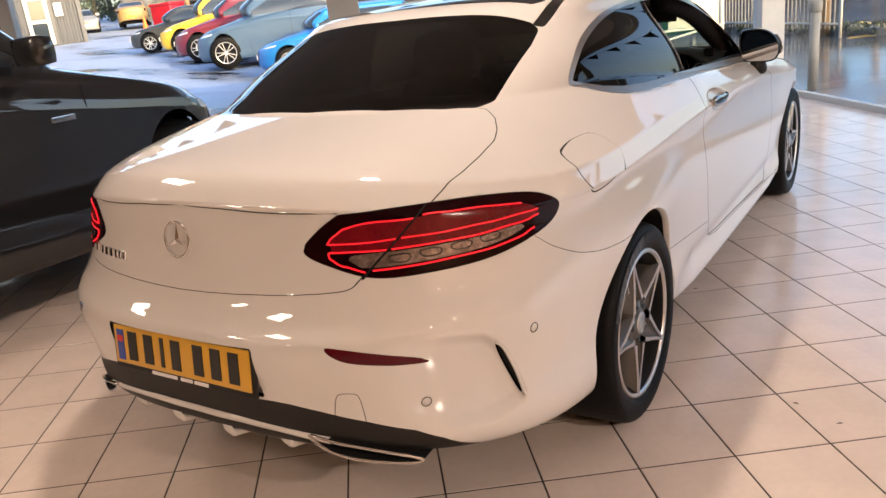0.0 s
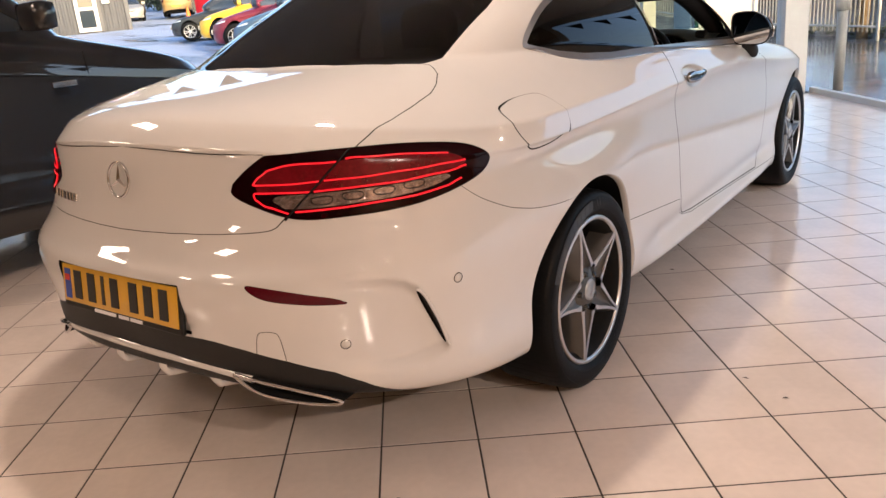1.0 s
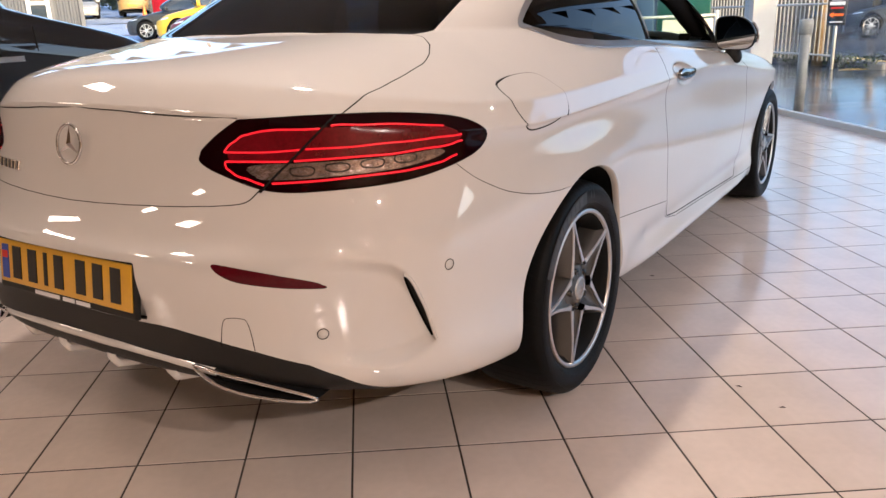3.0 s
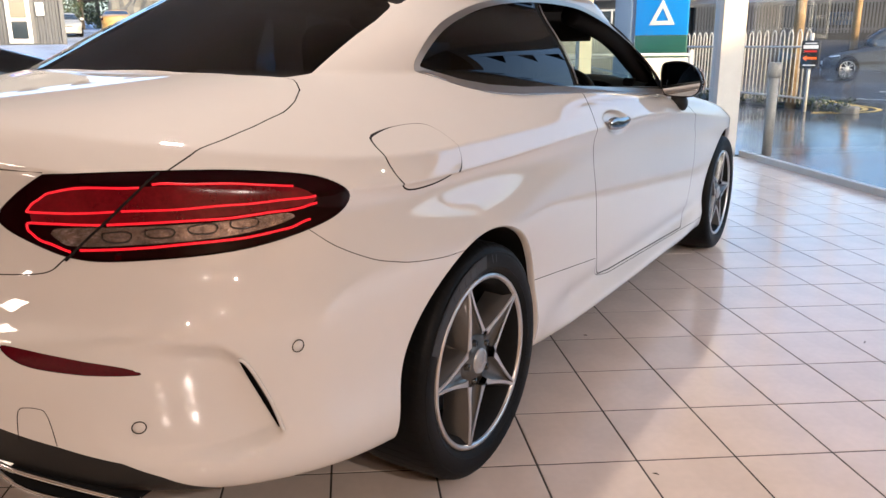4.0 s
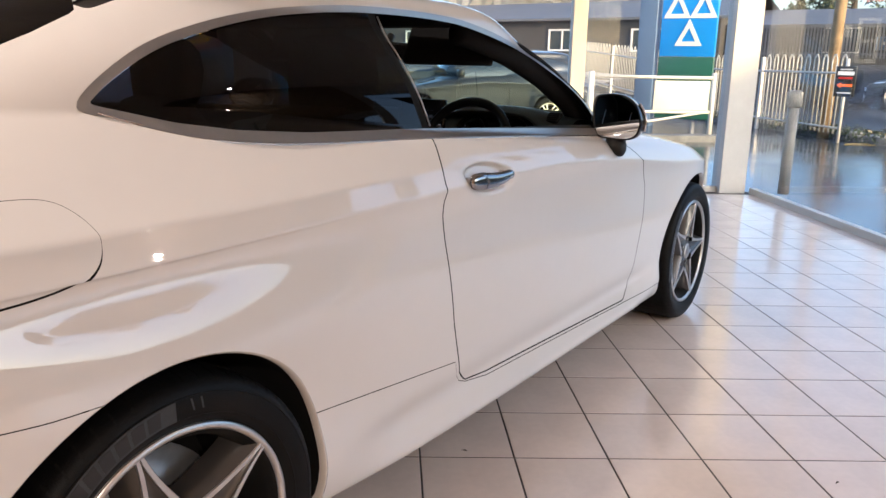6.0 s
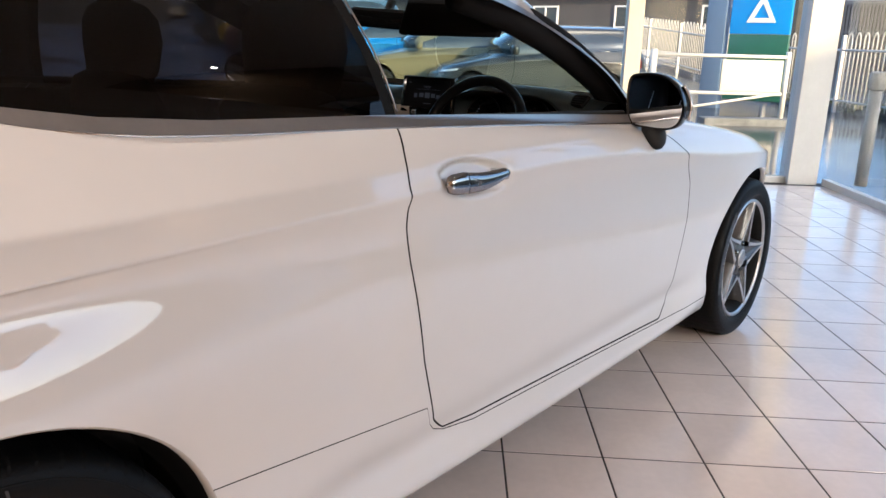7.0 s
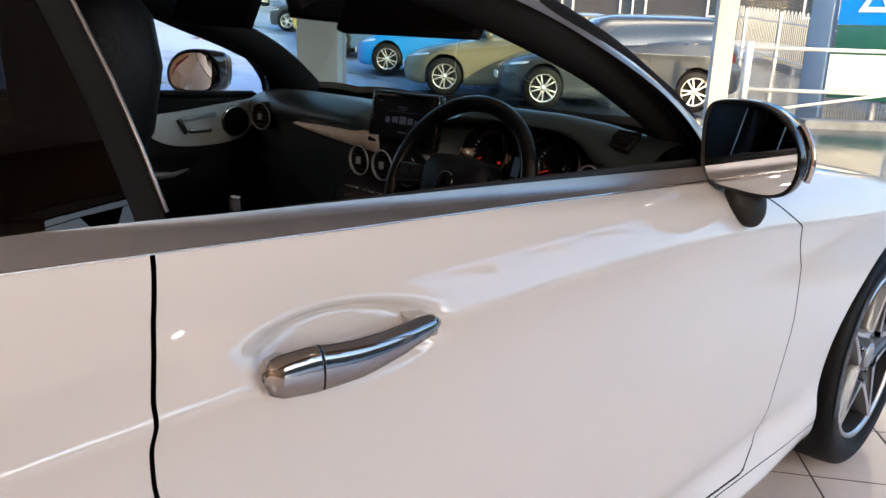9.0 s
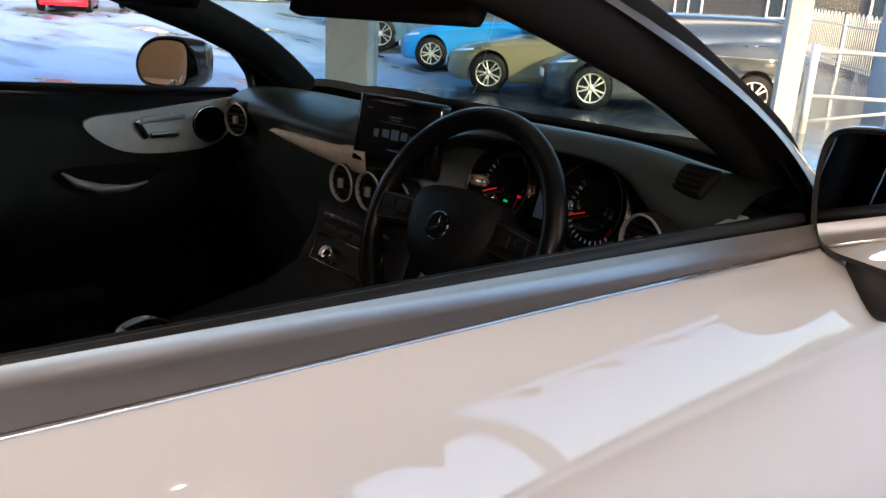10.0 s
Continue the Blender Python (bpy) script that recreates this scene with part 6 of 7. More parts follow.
# ---- other vehicles ----
def simple_car(name, label, paint, at, heading, sy=0.9, sz=1.07, sx=0.97, style="hatch", ns=90, per=5, ledge=None):
    """A parked car, its front axle's middle over the given place, facing heading degrees from +y."""
    rear = {"hatch": 0.0, "van": 1.0, "suv": 0.3, "saloon": None}[style]
    lo, sh, ca = [list(r) for r in LOWER], [list(r) for r in SHOULDER], [list(r) for r in CABIN]
    if rear is not None:
        for r, yr, zr in zip(sh, (-0.985, -0.97, -0.94, -0.90), (0.93, 0.98, 1.02, 1.05)):
            r[1], r[7] = yr, zr
        top = [(-0.90, 1.05), (-0.80 - 0.1 * rear, 1.20), (-0.66 - 0.2 * rear, 1.32), (-0.52 - 0.3 * rear, 1.375), (-0.30, 1.395)]
        for r, (yr, zr) in zip(ca, top):
            r[1], r[7] = yr, zr
            r[2] = min(r[2], -0.1)
        for r in ca:
            r[8] = max(r[8], r[9])
        lo[-1] = sh[0]
        ca[0] = list(sh[-1])
    if style == "van":
        for r in ca[1:]:
            for k in (7, 8, 9, 10, 11):
                r[k] = 1.0 + (r[k] - 1.0) * 1.45
            r[4] += 0.35
            r[5] += 0.35
    if style in ("hatch", "suv") and not ledge:
        # short bonnet: the windscreen stands further forward
        for r in ca[1:]:
            r[4] += 0.26
            r[5] += 0.26
            for k in (8, 9, 10, 11):
                r[k] = 1.0 + (r[k] - 1.0) * 1.12
    half = shell([lo, sh, ca], ns, per)
    if ledge:
        # a sloping ledge pressed into the flank, lower towards the front
        V = half[0]
        u = np.clip(V[:, 2] - (ledge[0] + ledge[1] * V[:, 1]), 0, ledge[2])
        V[:, 0] -= np.where(V[:, 0] > 0.5, 0.25 * u + 0.10 * u * u / ledge[2], 0)
    root = thing(name, label, "car", at, heading, "parked vehicles")
    root.scale = (1, 1, 1)

    def sc(VF):
        return [(v[0] * sx, (v[1] - 2.84) * sy, v[2] * sz) for v in VF[0]], VF[1]

    def add(nm, VF, m_, lab=""):
        if nm in ("side_window", "headlamp", "tail_lamp"):
            put(nm, sc(VF), m_, root, lab)
            return put(nm, mirror_x(sc(VF)), m_, root, lab)
        V, F = join(sc(VF), mirror_x(sc(VF)))
        return put(nm, (V, F), m_, root, lab)

    top_z = 1.0 + 0.30 * (1.45 if style == "van" else 1.0)
    fwd = 0.30 if style == "van" else 0.22 if style in ("hatch", "suv") and not ledge else 0.0
    if rear is None:
        side = DLO
    else:
        side = smooth_line([(-0.62 if style != "van" else 0.45, 1.06), (-0.5 if style != "van" else 0.48, top_z - 0.12), (-0.1 if style != "van" else 0.7, top_z - 0.01), (0.6, top_z), (1.1 + fwd, top_z - 0.03), (1.45 + fwd, top_z - 0.14), (1.86 + fwd, 1.0), (1.6, 0.985), (0.6, 1.01), (-0.3 if style != "van" else 0.5, 1.03)], 5, True)
    sf = lambda V: np.where((V[:, 0] > 0.45) & (V[:, 4] > 9.3), poly_dist(V[:, 1:3], side), 1.0)
    wf = lambda V: np.maximum(np.maximum(10.12 - V[:, 4], V[:, 4] - 12.3), 0.775 - V[:, 3])
    rf = lambda V: np.maximum(np.maximum(10.2 - V[:, 4], V[:, 4] - 12.2), V[:, 3] - 0.24)
    body = half
    for y0 in (0.0, 2.84):
        body = clip(body, neg(wheel_f(y0, 0.375)))
    glass_side, body = clip(body, sf), clip(body, neg(sf))
    glass_w, body = clip(body, wf), clip(body, neg(wf))
    glass_b, body = clip(body, rf), clip(body, neg(rf))
    head = lambda V: np.where(V[:, 1] > 2.7, np.maximum(np.abs(V[:, 4] - 6.45) - 0.42, np.abs(V[:, 3] - 0.845) - 0.05), 1.0)
    tail = lambda V: np.where(V[:, 1] < -0.2, np.maximum(np.abs(V[:, 4] - 7.0) - 0.9, np.abs(V[:, 3] - 0.235) - 0.035), 1.0)
    grille = lambda V: np.where(V[:, 1] > 2.7, np.maximum(np.abs(V[:, 4] - 4.6) - 0.8, 0.955 - V[:, 3]), 1.0)
    hl_, body = clip(body, head), clip(body, neg(head))
    tl_, body = clip(body, tail), clip(body, neg(tail))
    gr_, body = clip(body, grille), clip(body, neg(grille))
    add("body", body, paint)
    add("side_window", offset(glass_side, -0.004), M_CARGLASS)
    add("windscreen", glass_w, M_CARGLASS)
    add("rear_window", glass_b, M_CARGLASS)
    add("headlamp", offset(hl_, 0.004), M_CARLAMP)
    add("tail_lamp", tl_, M_REFLECTOR)
    add("grille", offset(gr_, -0.01), M_PLASTIC)
    put("front_plate", box(-0.26, 0.26, (3.62 - 2.84) * sy + 0.005, (3.62 - 2.84) * sy + 0.022, 0.42 * sz, 0.53 * sz, 0.004), M_WHITEINK, root)
    put("rear_plate", box(-0.26, 0.26, (-1.10 - 2.84) * sy - 0.012, (-1.09 - 2.84) * sy, 0.5 * sz, 0.61 * sz, 0.004), M_YELLOW, root)
    put("underbody", box(-0.60 * sx, 0.60 * sx, (-0.6 - 2.84) * sy, 0.36 * sy, 0.20 * sz, 0.75 * sz), M_GAP, root, "", False)
    for y0 in (0.0, 2.84):
        for side_ in (1, -1):
            wh = new("wheel")
            wh.parent = root
            wh.matrix_basis = pose(side_ * 0.865 * sx, (y0 - 2.84) * sy, 0.325 * sz, 0, 0, 0 if side_ > 0 else 180)
            k = sz
            put("tyre", revolve([(-0.20, 0.20 * k), (-0.21, 0.29 * k), (-0.19, 0.322 * k), (-0.03, 0.322 * k), (0.0, 0.29 * k), (-0.005, 0.212 * k)], 28), M_TYRE, wh)
            V, F = [], []
            put("rim", revolve([(-0.05, 0.0), (-0.055, 0.175 * k), (-0.012, 0.198 * k), (-0.006, 0.213 * k)], 28), M_GAP, wh)
            for q in range(10):
                sp = box(-0.030, -0.014, -0.011, 0.011, 0.04, 0.200 * k, 0.003)
                put("spoke", moved(sp, Matrix.Rotation(radians(72 * (q // 2) + 12 + (q % 2) * 24), 4, "X")), M_RIMCUT, wh)
            put("rim_lip", revolve([(-0.014, 0.196 * k), (-0.004, 0.204 * k), (-0.006, 0.213 * k)], 28), M_RIMCUT, wh)
            put("hub", revolve([(-0.012, 0.0), (-0.014, 0.035), (-0.035, 0.055)], 20), M_RIMCUT, wh)
    for side_ in (1, -1):
        mr = put("door_mirror", moved(box(-0.115, 0.115, -0.06, 0.06, -0.075, 0.075, 0.055), pose(side_ * 0.95 * sx, (1.80 + fwd - 2.84) * sy, 1.03 * sz)), paint, root)
        put("door_seam", tube([(side_ * 0.862 * sx, (y_ - 2.84) * sy, z_ * sz) for y_, z_ in ((2.12, 0.88), (2.15, 0.6), (2.12, 0.32))], 0.004, 5), M_GAP, root)
        put("door_seam", tube([(side_ * 0.868 * sx, (y_ - 2.84) * sy, z_ * sz) for y_, z_ in ((0.92, 0.98), (0.90, 0.6), (0.95, 0.32))], 0.004, 5), M_GAP, root)
        put("handle", moved(box(-0.012, 0.012, -0.09, 0.09, -0.012, 0.012, 0.006), pose(side_ * 0.888 * sx, (1.12 - 2.84) * sy, 0.87 * sz)), paint, root)
    return root


def car_paint(name, c, metal=0.3):
    return mat(name, c, 0.5, metal=metal * 0.3, coat=0.7, spec=0.3, var=0.03, scale=2)


P_BLUE = car_paint("paint_blue", (0.02, 0.20, 0.52))
P_OLIVE = car_paint("paint_olive", (0.16, 0.14, 0.08))
P_GREY = car_paint("paint_grey", (0.030, 0.034, 0.038))
P_STEEL = car_paint("paint_steel_blue", (0.06, 0.11, 0.18))
P_WINE = car_paint("paint_wine", (0.16, 0.015, 0.03))
P_YELL = car_paint("paint_yellow", (0.78, 0.46, 0.02), 0.0)
P_RED = car_paint("paint_red", (0.55, 0.015, 0.03))
P_WHITE = car_paint("paint_white", (0.72, 0.72, 0.72), 0.0)
P_SILV = car_paint("paint_silver", (0.42, 0.42, 0.40), 0.6)
P_GOLD = car_paint("paint_gold", (0.40, 0.26, 0.10), 0.4)


def gz(x, y):
    return ground_z(x, y)


HEAD = 137.0
for nm, lab, paint, x, y, st, sy, sz in (
    ("suv", "dark grey small sport utility car parked in the yard", P_GREY, -6.4, 10.35, "suv", 0.80, 0.98),
    ("hatchback", "olive metallic hatchback parked beside a grey car", P_OLIVE, -8.75, 10.6, "hatch", 0.9, 1.0),
    ("hatchback", "bright blue hatchback parked in the yard row", P_BLUE, -11.55, 11.7, "hatch", 0.86, 1.0),
    ("small_van", "steel blue high-roofed small van with side windows", P_STEEL, -14.7, 12.75, "hatch", 0.92, 1.30),
    ("hatchback", "dark wine red people carrier in the parked row", P_WINE, -17.2, 14.1, "hatch", 0.92, 1.24),
    ("small_van", "yellow panel van in the parked row", P_YELL, -19.8, 15.7, "van", 0.95, 1.22),
    ("hatchback", "black hatchback at the end of the parked row", P_GREY, -22.6, 16.6, "hatch", 0.9, 1.03),
):
    simple_car(nm, lab, paint, (x, y, gz(x, y)), HEAD, sy, sz, 0.96, st)
simple_car("hatchback", "red hatchback parked across the yard", P_RED, (-27.5, 9.0, gz(-27.5, 9.0)), -112, 0.88, 1.06, 0.96, "hatch", 60, 4)
simple_car("panel_van", "white panel van parked across the yard", P_WHITE, (-29.0, 12.2, gz(-29.0, 12.2)), -112, 1.05, 1.28, 1.0, "van", 60, 4)
simple_car("saloon", "old silver saloon parked by the far wall", P_SILV, (-40.2, 25.9, gz(-40.2, 25.9)), -120, 0.9, 1.0, 0.95, "saloon", 60, 4)
simple_car("saloon", "gold saloon seen from behind by the far wall", P_GOLD, (-39.6, 29.0, gz(-39.6, 29.0)), 50, 0.9, 1.0, 0.95, "saloon", 60, 4)
# a white van in the shade: the shade is put into its paint
simple_car("panel_van", "white van across the street, shade put into its dark grey paint", P_GREY, (-0.6, 29.0, -0.03), 100, 0.95, 1.1, 0.95, "van", 60, 4)
suv = simple_car("suv", "glossy black sport utility car parked in the showroom", M_BLACKPAINT, (-3.24, 0.93, 0), 0, 0.82, 1.32, 1.04, "suv", 220, 9, (0.950, -0.085, 0.055))
suv["group"] = ""
put("wing_badge", box(-2.338, -2.326, 0.12, 0.26, 0.985, 1.015, 0.003), M_CHROME, suv, "chrome bars of the wing badge", False, suv.matrix_basis.inverted())

# ---- railing, gate, sign ----
rail = thing("railing", "white bow-topped steel railing along the yard", "fence")
R0, R1 = Vector((0.0, 13.7, 0)), Vector((-9.8, 24.2, 0))
run = (R1 - R0)
length = run.length
dirn = run.normalized()
nb = int(length / 0.25)
hoop_pts = [(0.0, 0.02), (0.0, 1.20), (0.012, 1.265), (0.045, 1.315), (0.0625, 1.32), (0.080, 1.315), (0.113, 1.265), (0.125, 1.20), (0.125, 0.02)]
hoop = tube([(p[0], 0, p[1]) for p in hoop_pts], 0.0125, 6)
hoop_mesh = mesh_of("hoop", *hoop, M_RAIL)
ang = math.atan2(dirn.y, dirn.x)
for k in range(nb):
    p = R0 + dirn * (k * 0.25)
    if k % 11 == 10:
        put("post", box(-0.03, 0.03, -0.03, 0.03, -0.1, 1.38, 0.005), M_RAIL, rail, "", False, Matrix.Translation((p.x, p.y, gz(p.x, p.y))) @ Matrix.Rotation(ang, 4, "Z"))
        continue
    o = new("hoop", hoop_mesh)
    o.parent = rail
    o.matrix_basis = Matrix.Translation((p.x, p.y, gz(p.x, p.y) + 0.10)) @ Matrix.Rotation(ang, 4, "Z")
for z in (0.22, 1.12):
    pts = [R0 + dirn * (length * t) for t in np.linspace(0, 1, 15)]
    put("cross_rail", tube([(p.x, p.y, gz(p.x, p.y) + z) for p in pts], 0.02, 6), M_RAIL, rail)
# low stone edging with weeds below the railing's end
edge = thing("stone_edging", "low rough stone edging with weeds under the railing", "kerb", kind="structure")
for k in range(26):
    p = Vector((0.75, 13.55, 0)).lerp(Vector((-4.2, 18.2, 0)), k / 26) + Vector((random.uniform(-0.05, 0.05), random.uniform(-0.05, 0.05), 0))
    put("stone", moved(box(-0.13, 0.13, -0.14, 0.14, -0.1, 0.12 + random.uniform(-0.03, 0.05), 0.04), pose(p.x, p.y, gz(p.x, p.y), random.uniform(-6, 6), random.uniform(-6, 6), random.uniform(0, 90))), M_STONE, edge)


def leaf_cloud(centres, n, size, seed):
    rnd = random.Random(seed)
    V, F = [], []
    for _ in range(n):
        c, r = rnd.choice(centres)
        d = Vector((rnd.gauss(0, 1), rnd.gauss(0, 1), rnd.gauss(0, 0.8)))
        d = d.normalized() * (r * rnd.random() ** 0.4)
        p = Vector(c) + d
        a = Vector((rnd.gauss(0, 1), rnd.gauss(0, 1), rnd.gauss(0, 1))).normalized() * size * rnd.uniform(0.6, 1.4)
        b = a.cross(Vector((rnd.gauss(0, 1), rnd.gauss(0, 1), rnd.gauss(0, 1)))).normalized() * size * rnd.uniform(0.3, 0.6)
        k = len(V)
        V += [tuple(p - a), tuple(p + b), tuple(p + a), tuple(p - b)]
        F.append((k, k + 1, k + 2, k + 3))
    return V, F


weeds = put("weeds", leaf_cloud([((0.7 - 0.16 * k, 13.45 + 0.15 * k, 0.10), 0.16) for k in range(24)], 1600, 0.035, 3), M_HEDGE, None, "", False)
tagged(weeds, "low dry weeds along the stone edging", "weeds", kind="stuff")

gate = thing("barrier_gate", "white tubular steel barrier gate with a cream board", "gate")
g0, g1 = Vector((-3.2, 10.8, 0)), Vector((-1.66, 12.08, 0))
for p, r in ((g0, 0.05), (g1, 0.04)):
    put("gate_post", tube([(p.x, p.y, -0.1), (p.x, p.y, 1.06)], r, 12), M_RAIL, gate)
for z in (0.98, 0.44):
    put("gate_rail", tube([(g0.x, g0.y, z), (g1.x, g1.y, z)], 0.026, 10), M_RAIL, gate)
put("gate_brace", tube([(g0.x, g0.y, 0.12), (g1.x, g1.y, 0.46)], 0.02, 8), M_RAIL, gate)
gd = (g1 - g0).normalized()
gm = Matrix.Translation(g0) @ Matrix.Rotation(math.atan2(gd.y, gd.x), 4, "Z")
put("gate_board", moved(box(1.02, 1.93, -0.035, -0.015, 0.47, 0.93, 0.003), gm), M_BOARD, gate)
put("gate_foot", moved(box(0.8, 2.2, -0.15, 0.15, -0.1, 0.08, 0.02), gm), M_STONE, gate)

sign = thing("sign_board", "tall blue and green sign board with three white triangles", "sign")
put("sign_post", box(-3.86, -3.50, 14.40, 14.62, -0.1, 4.4, 0.01), M_STEELBLUE, sign)
put("sign_panel", box(-3.42, -2.36, 14.42, 14.52, 1.33, 4.2, 0.01), M_SIGNBLUE, sign)
put("lower_panel", box(-3.42, -2.36, 14.44, 14.52, 0.15, 1.325, 0.01), M_SIGNGREEN, sign)


def triangle(cx, cz, w):
    h = w * 0.95
    o = [(cx - w / 2, cz), (cx + w / 2, cz), (cx, cz + h)]
    c = (cx, cz + h / 3)
    i = [(c[0] + (p[0] - c[0]) * 0.52, c[1] + (p[1] - c[1]) * 0.52) for p in o]
    V = [(p[0], 14.408, p[1]) for p in o] + [(p[0], 14.408, p[1]) for p in i] + [(p[0], 14.42, p[1]) for p in o] + [(p[0], 14.42, p[1]) for p in i]
    F = [(k, (k + 1) % 3, 3 + (k + 1) % 3, 3 + k) for k in range(3)] + [(k, 6 + k, 6 + (k + 1) % 3, (k + 1) % 3) for k in range(3)] + [(3 + k, 3 + (k + 1) % 3, 9 + (k + 1) % 3, 9 + k) for k in range(3)]
    return V, F


for cx, cz in ((-2.87, 1.53), (-3.12, 2.04), (-2.62, 2.04)):
    put("triangle", triangle(cx, cz, 0.52), M_SIGNCREAM, sign, "cream outlined triangle", False)

arrow = thing("direction_sign", "black direction sign with an orange arrow on a white post", "sign")
put("sign_post", tube([(0.05, 13.45, -0.1), (0.05, 13.45, 1.32)], 0.028, 10), M_RAIL, arrow)
put("sign_plate", box(-0.10, 0.20, 13.395, 13.42, 0.72, 1.20, 0.01), M_INK, arrow)
put("arrow_head", prism_y := ([(-0.07, 13.39, 0.90), (0.0, 13.39, 0.95), (0.0, 13.39, 0.92), (0.16, 13.39, 0.92), (0.16, 13.39, 0.88), (0.0, 13.39, 0.88), (0.0, 13.39, 0.85)], [(0, 1, 2, 3, 4, 5, 6)]), M_ORANGE, arrow, "", False)
for x0, x1, z0, z1, m_ in ((-0.07, 0.17, 1.06, 1.12, M_WHITEINK), (-0.05, 0.15, 1.0, 1.03, M_REDINK), (-0.05, 0.15, 0.77, 0.79, M_WHITEINK), (-0.04, 0.14, 1.14, 1.16, M_WHITEINK)):
    put("sign_bar", box(x0, x1, 13.389, 13.394, z0, z1), m_, arrow, "", False)
bol = thing("bollard", "galvanised steel bollard outside the side window", "bollard")
put("tube", tube([(0.36, 7.75, -0.1), (0.36, 7.75, 0.78)], 0.055, 20), M_BOLLARD, bol)
put("cap", tube([(0.36, 7.75, 0.78), (0.36, 7.75, 0.80), (0.36, 7.75, 0.93), (0.36, 7.75, 0.95)], 0.075, 20, radii=[0.06, 0.075, 0.075, 0.05]), M_BOLLARD, bol)

for x, y, r, h, lab in ((-0.30, 14.3, 0.10, 7.0, "tall timber pole beside the railing"), (-0.42, 29.0, 0.13, 8.0, "tall timber pole across the street"), (-32.5, 27.0, 0.14, 8.0, "pale timber pole in the far yard")):
    pl = put("timber_pole", tube([(x, y, gz(x, y) - 0.1), (x + 0.03, y, gz(x, y) + h)], r, 12, radii=[r, r * 0.75]), M_POLE)
    tagged(pl, lab, "pole")


# ---- buildings ----
def facade_window(parent, x0, x1, z0, z1, y):
    w = new("window")
    w.parent = parent
    for b in ((x0, x1, z0, z0 + 0.07), (x0, x1, z1 - 0.07, z1), (x0, x0 + 0.07, z0 + 0.07, z1 - 0.07), (x1 - 0.07, x1, z0 + 0.07, z1 - 0.07), ((x0 + x1) / 2 - 0.03, (x0 + x1) / 2 + 0.03, z0 + 0.07, z1 - 0.07)):
        put("window_frame", box(b[0], b[1], y - 0.06, y + 0.02, b[2], b[3]), M_FRAME, w, "", False)
    put("pane", box(x0 + 0.07, x1 - 0.07, y - 0.01, y + 0.01, z0 + 0.07, z1 - 0.07), M_CARGLASS, w, "", False)


unit = thing("workshop_building", "long low dark workshop building with white windows", "building")
put("wall", box(-36, -6.6, 30.0, 42, -0.2, 3.0), M_DARKWALL, unit, "", False)
put("roof", ([(-36.3, 29.7, 2.98), (-6.3, 29.7, 2.98), (-6.3, 36, 4.1), (-36.3, 36, 4.1), (-36.3, 42.3, 2.98), (-6.3, 42.3, 2.98), (-36.3, 29.7, 2.88), (-6.3, 29.7, 2.88)], [(0, 1, 2, 3), (3, 2, 5, 4), (6, 7, 1, 0)]), M_ROOFDARK, unit, "", False)
for x0 in (-21.5, -17.8, -13.8, -10.1):
    facade_window(unit, x0, x0 + 1.3, 1.65, 2.55, 29.99)
unit2 = thing("workshop_building", "dark brick-walled workshop with a shallow roof across the street", "building")
put("wall", box(-6.4, 14, 31.0, 44, -0.2, 2.7), M_DARKWALL, unit2, "", False)
put("roof", ([(-6.6, 30.6, 2.68), (14.3, 30.6, 2.68), (14.3, 37, 3.6), (-6.6, 37, 3.6), (-6.6, 30.6, 2.55), (14.3, 30.6, 2.55)], [(0, 1, 2, 3), (4, 5, 1, 0)]), M_ROOFDARK, unit2, "", False)
facade_window(unit2, -3.2, -1.9, 1.65, 2.6, 30.99)
put("name_board", box(-1.45, -0.5, 30.93, 30.99, 1.8, 2.25, 0.01), M_STEELBLUE, unit2)
put("board_bar", box(-1.25, -0.7, 30.91, 30.93, 1.97, 2.08), M_FRAME, unit2, "", False)
fence2 = thing("slatted_fence", "dark close-boarded fence along the far street", "fence")
for k in range(60):
    x = -6.2 + k * 0.11
    put("slat", box(x, x + 0.06, 30.55, 30.58, 1.5, 2.55), M_ROOFDARK, fence2, "", False)
put("fence_rail", box(-6.3, 0.5, 30.58, 30.62, 1.6, 1.68), M_ROOFDARK, fence2, "", False)
put("fence_base", box(-6.3, 0.5, 30.5, 30.64, -0.1, 1.5), M_DARKWALL, fence2, "", False)

# added unseen walls that keep sun and low sky off the showroom
sun_walls = thing("neighbour_building", "unseen plain walls added to block sun and low sky", "building")
put("wall", moved(box(12, 12.6, 17.0, 22.2, -0.2, 7.0), ROOM), M_WALLWHITE, sun_walls, "", False)
put("wall", moved(box(12, 12.6, -4.0, 17.0, -0.2, 2.4), ROOM), M_WALLDARK, sun_walls, "", False)
put("wall", moved(box(12, 12.6, 22.2, 46, -0.2, 9.2), ROOM), M_WALLWHITE, sun_walls, "", False)
# corrugated unit at the back of the yard
shed = thing("steel_clad_unit", "dark blue corrugated steel unit with a white glazed door", "building")
c0, c1 = Vector((-33.6, 21.4, 0)), Vector((-43.0, 6.8, 0))
cd = (c1 - c0).normalized()
cm = Matrix.Translation((c0.x, c0.y, gz(c0.x, c0.y) - 0.3)) @ Matrix.Rotation(math.atan2(cd.y, cd.x), 4, "Z")
L_ = (c1 - c0).length
V, F, pts = [], [], []
x = 0.0
while x < L_:
    pts += [(x, 0.0), (x + 0.12, 0.0), (x + 0.15, 0.045), (x + 0.24, 0.045)]
    x += 0.27
for p in pts:
    V += [(p[0], p[1], 0.0), (p[0], p[1], 8.0)]
F = [(2 * i, 2 * i + 2, 2 * i + 3, 2 * i + 1) for i in range(len(pts) - 1)]
put("cladding", moved((V, F), cm), M_CLAD, shed, "", False)
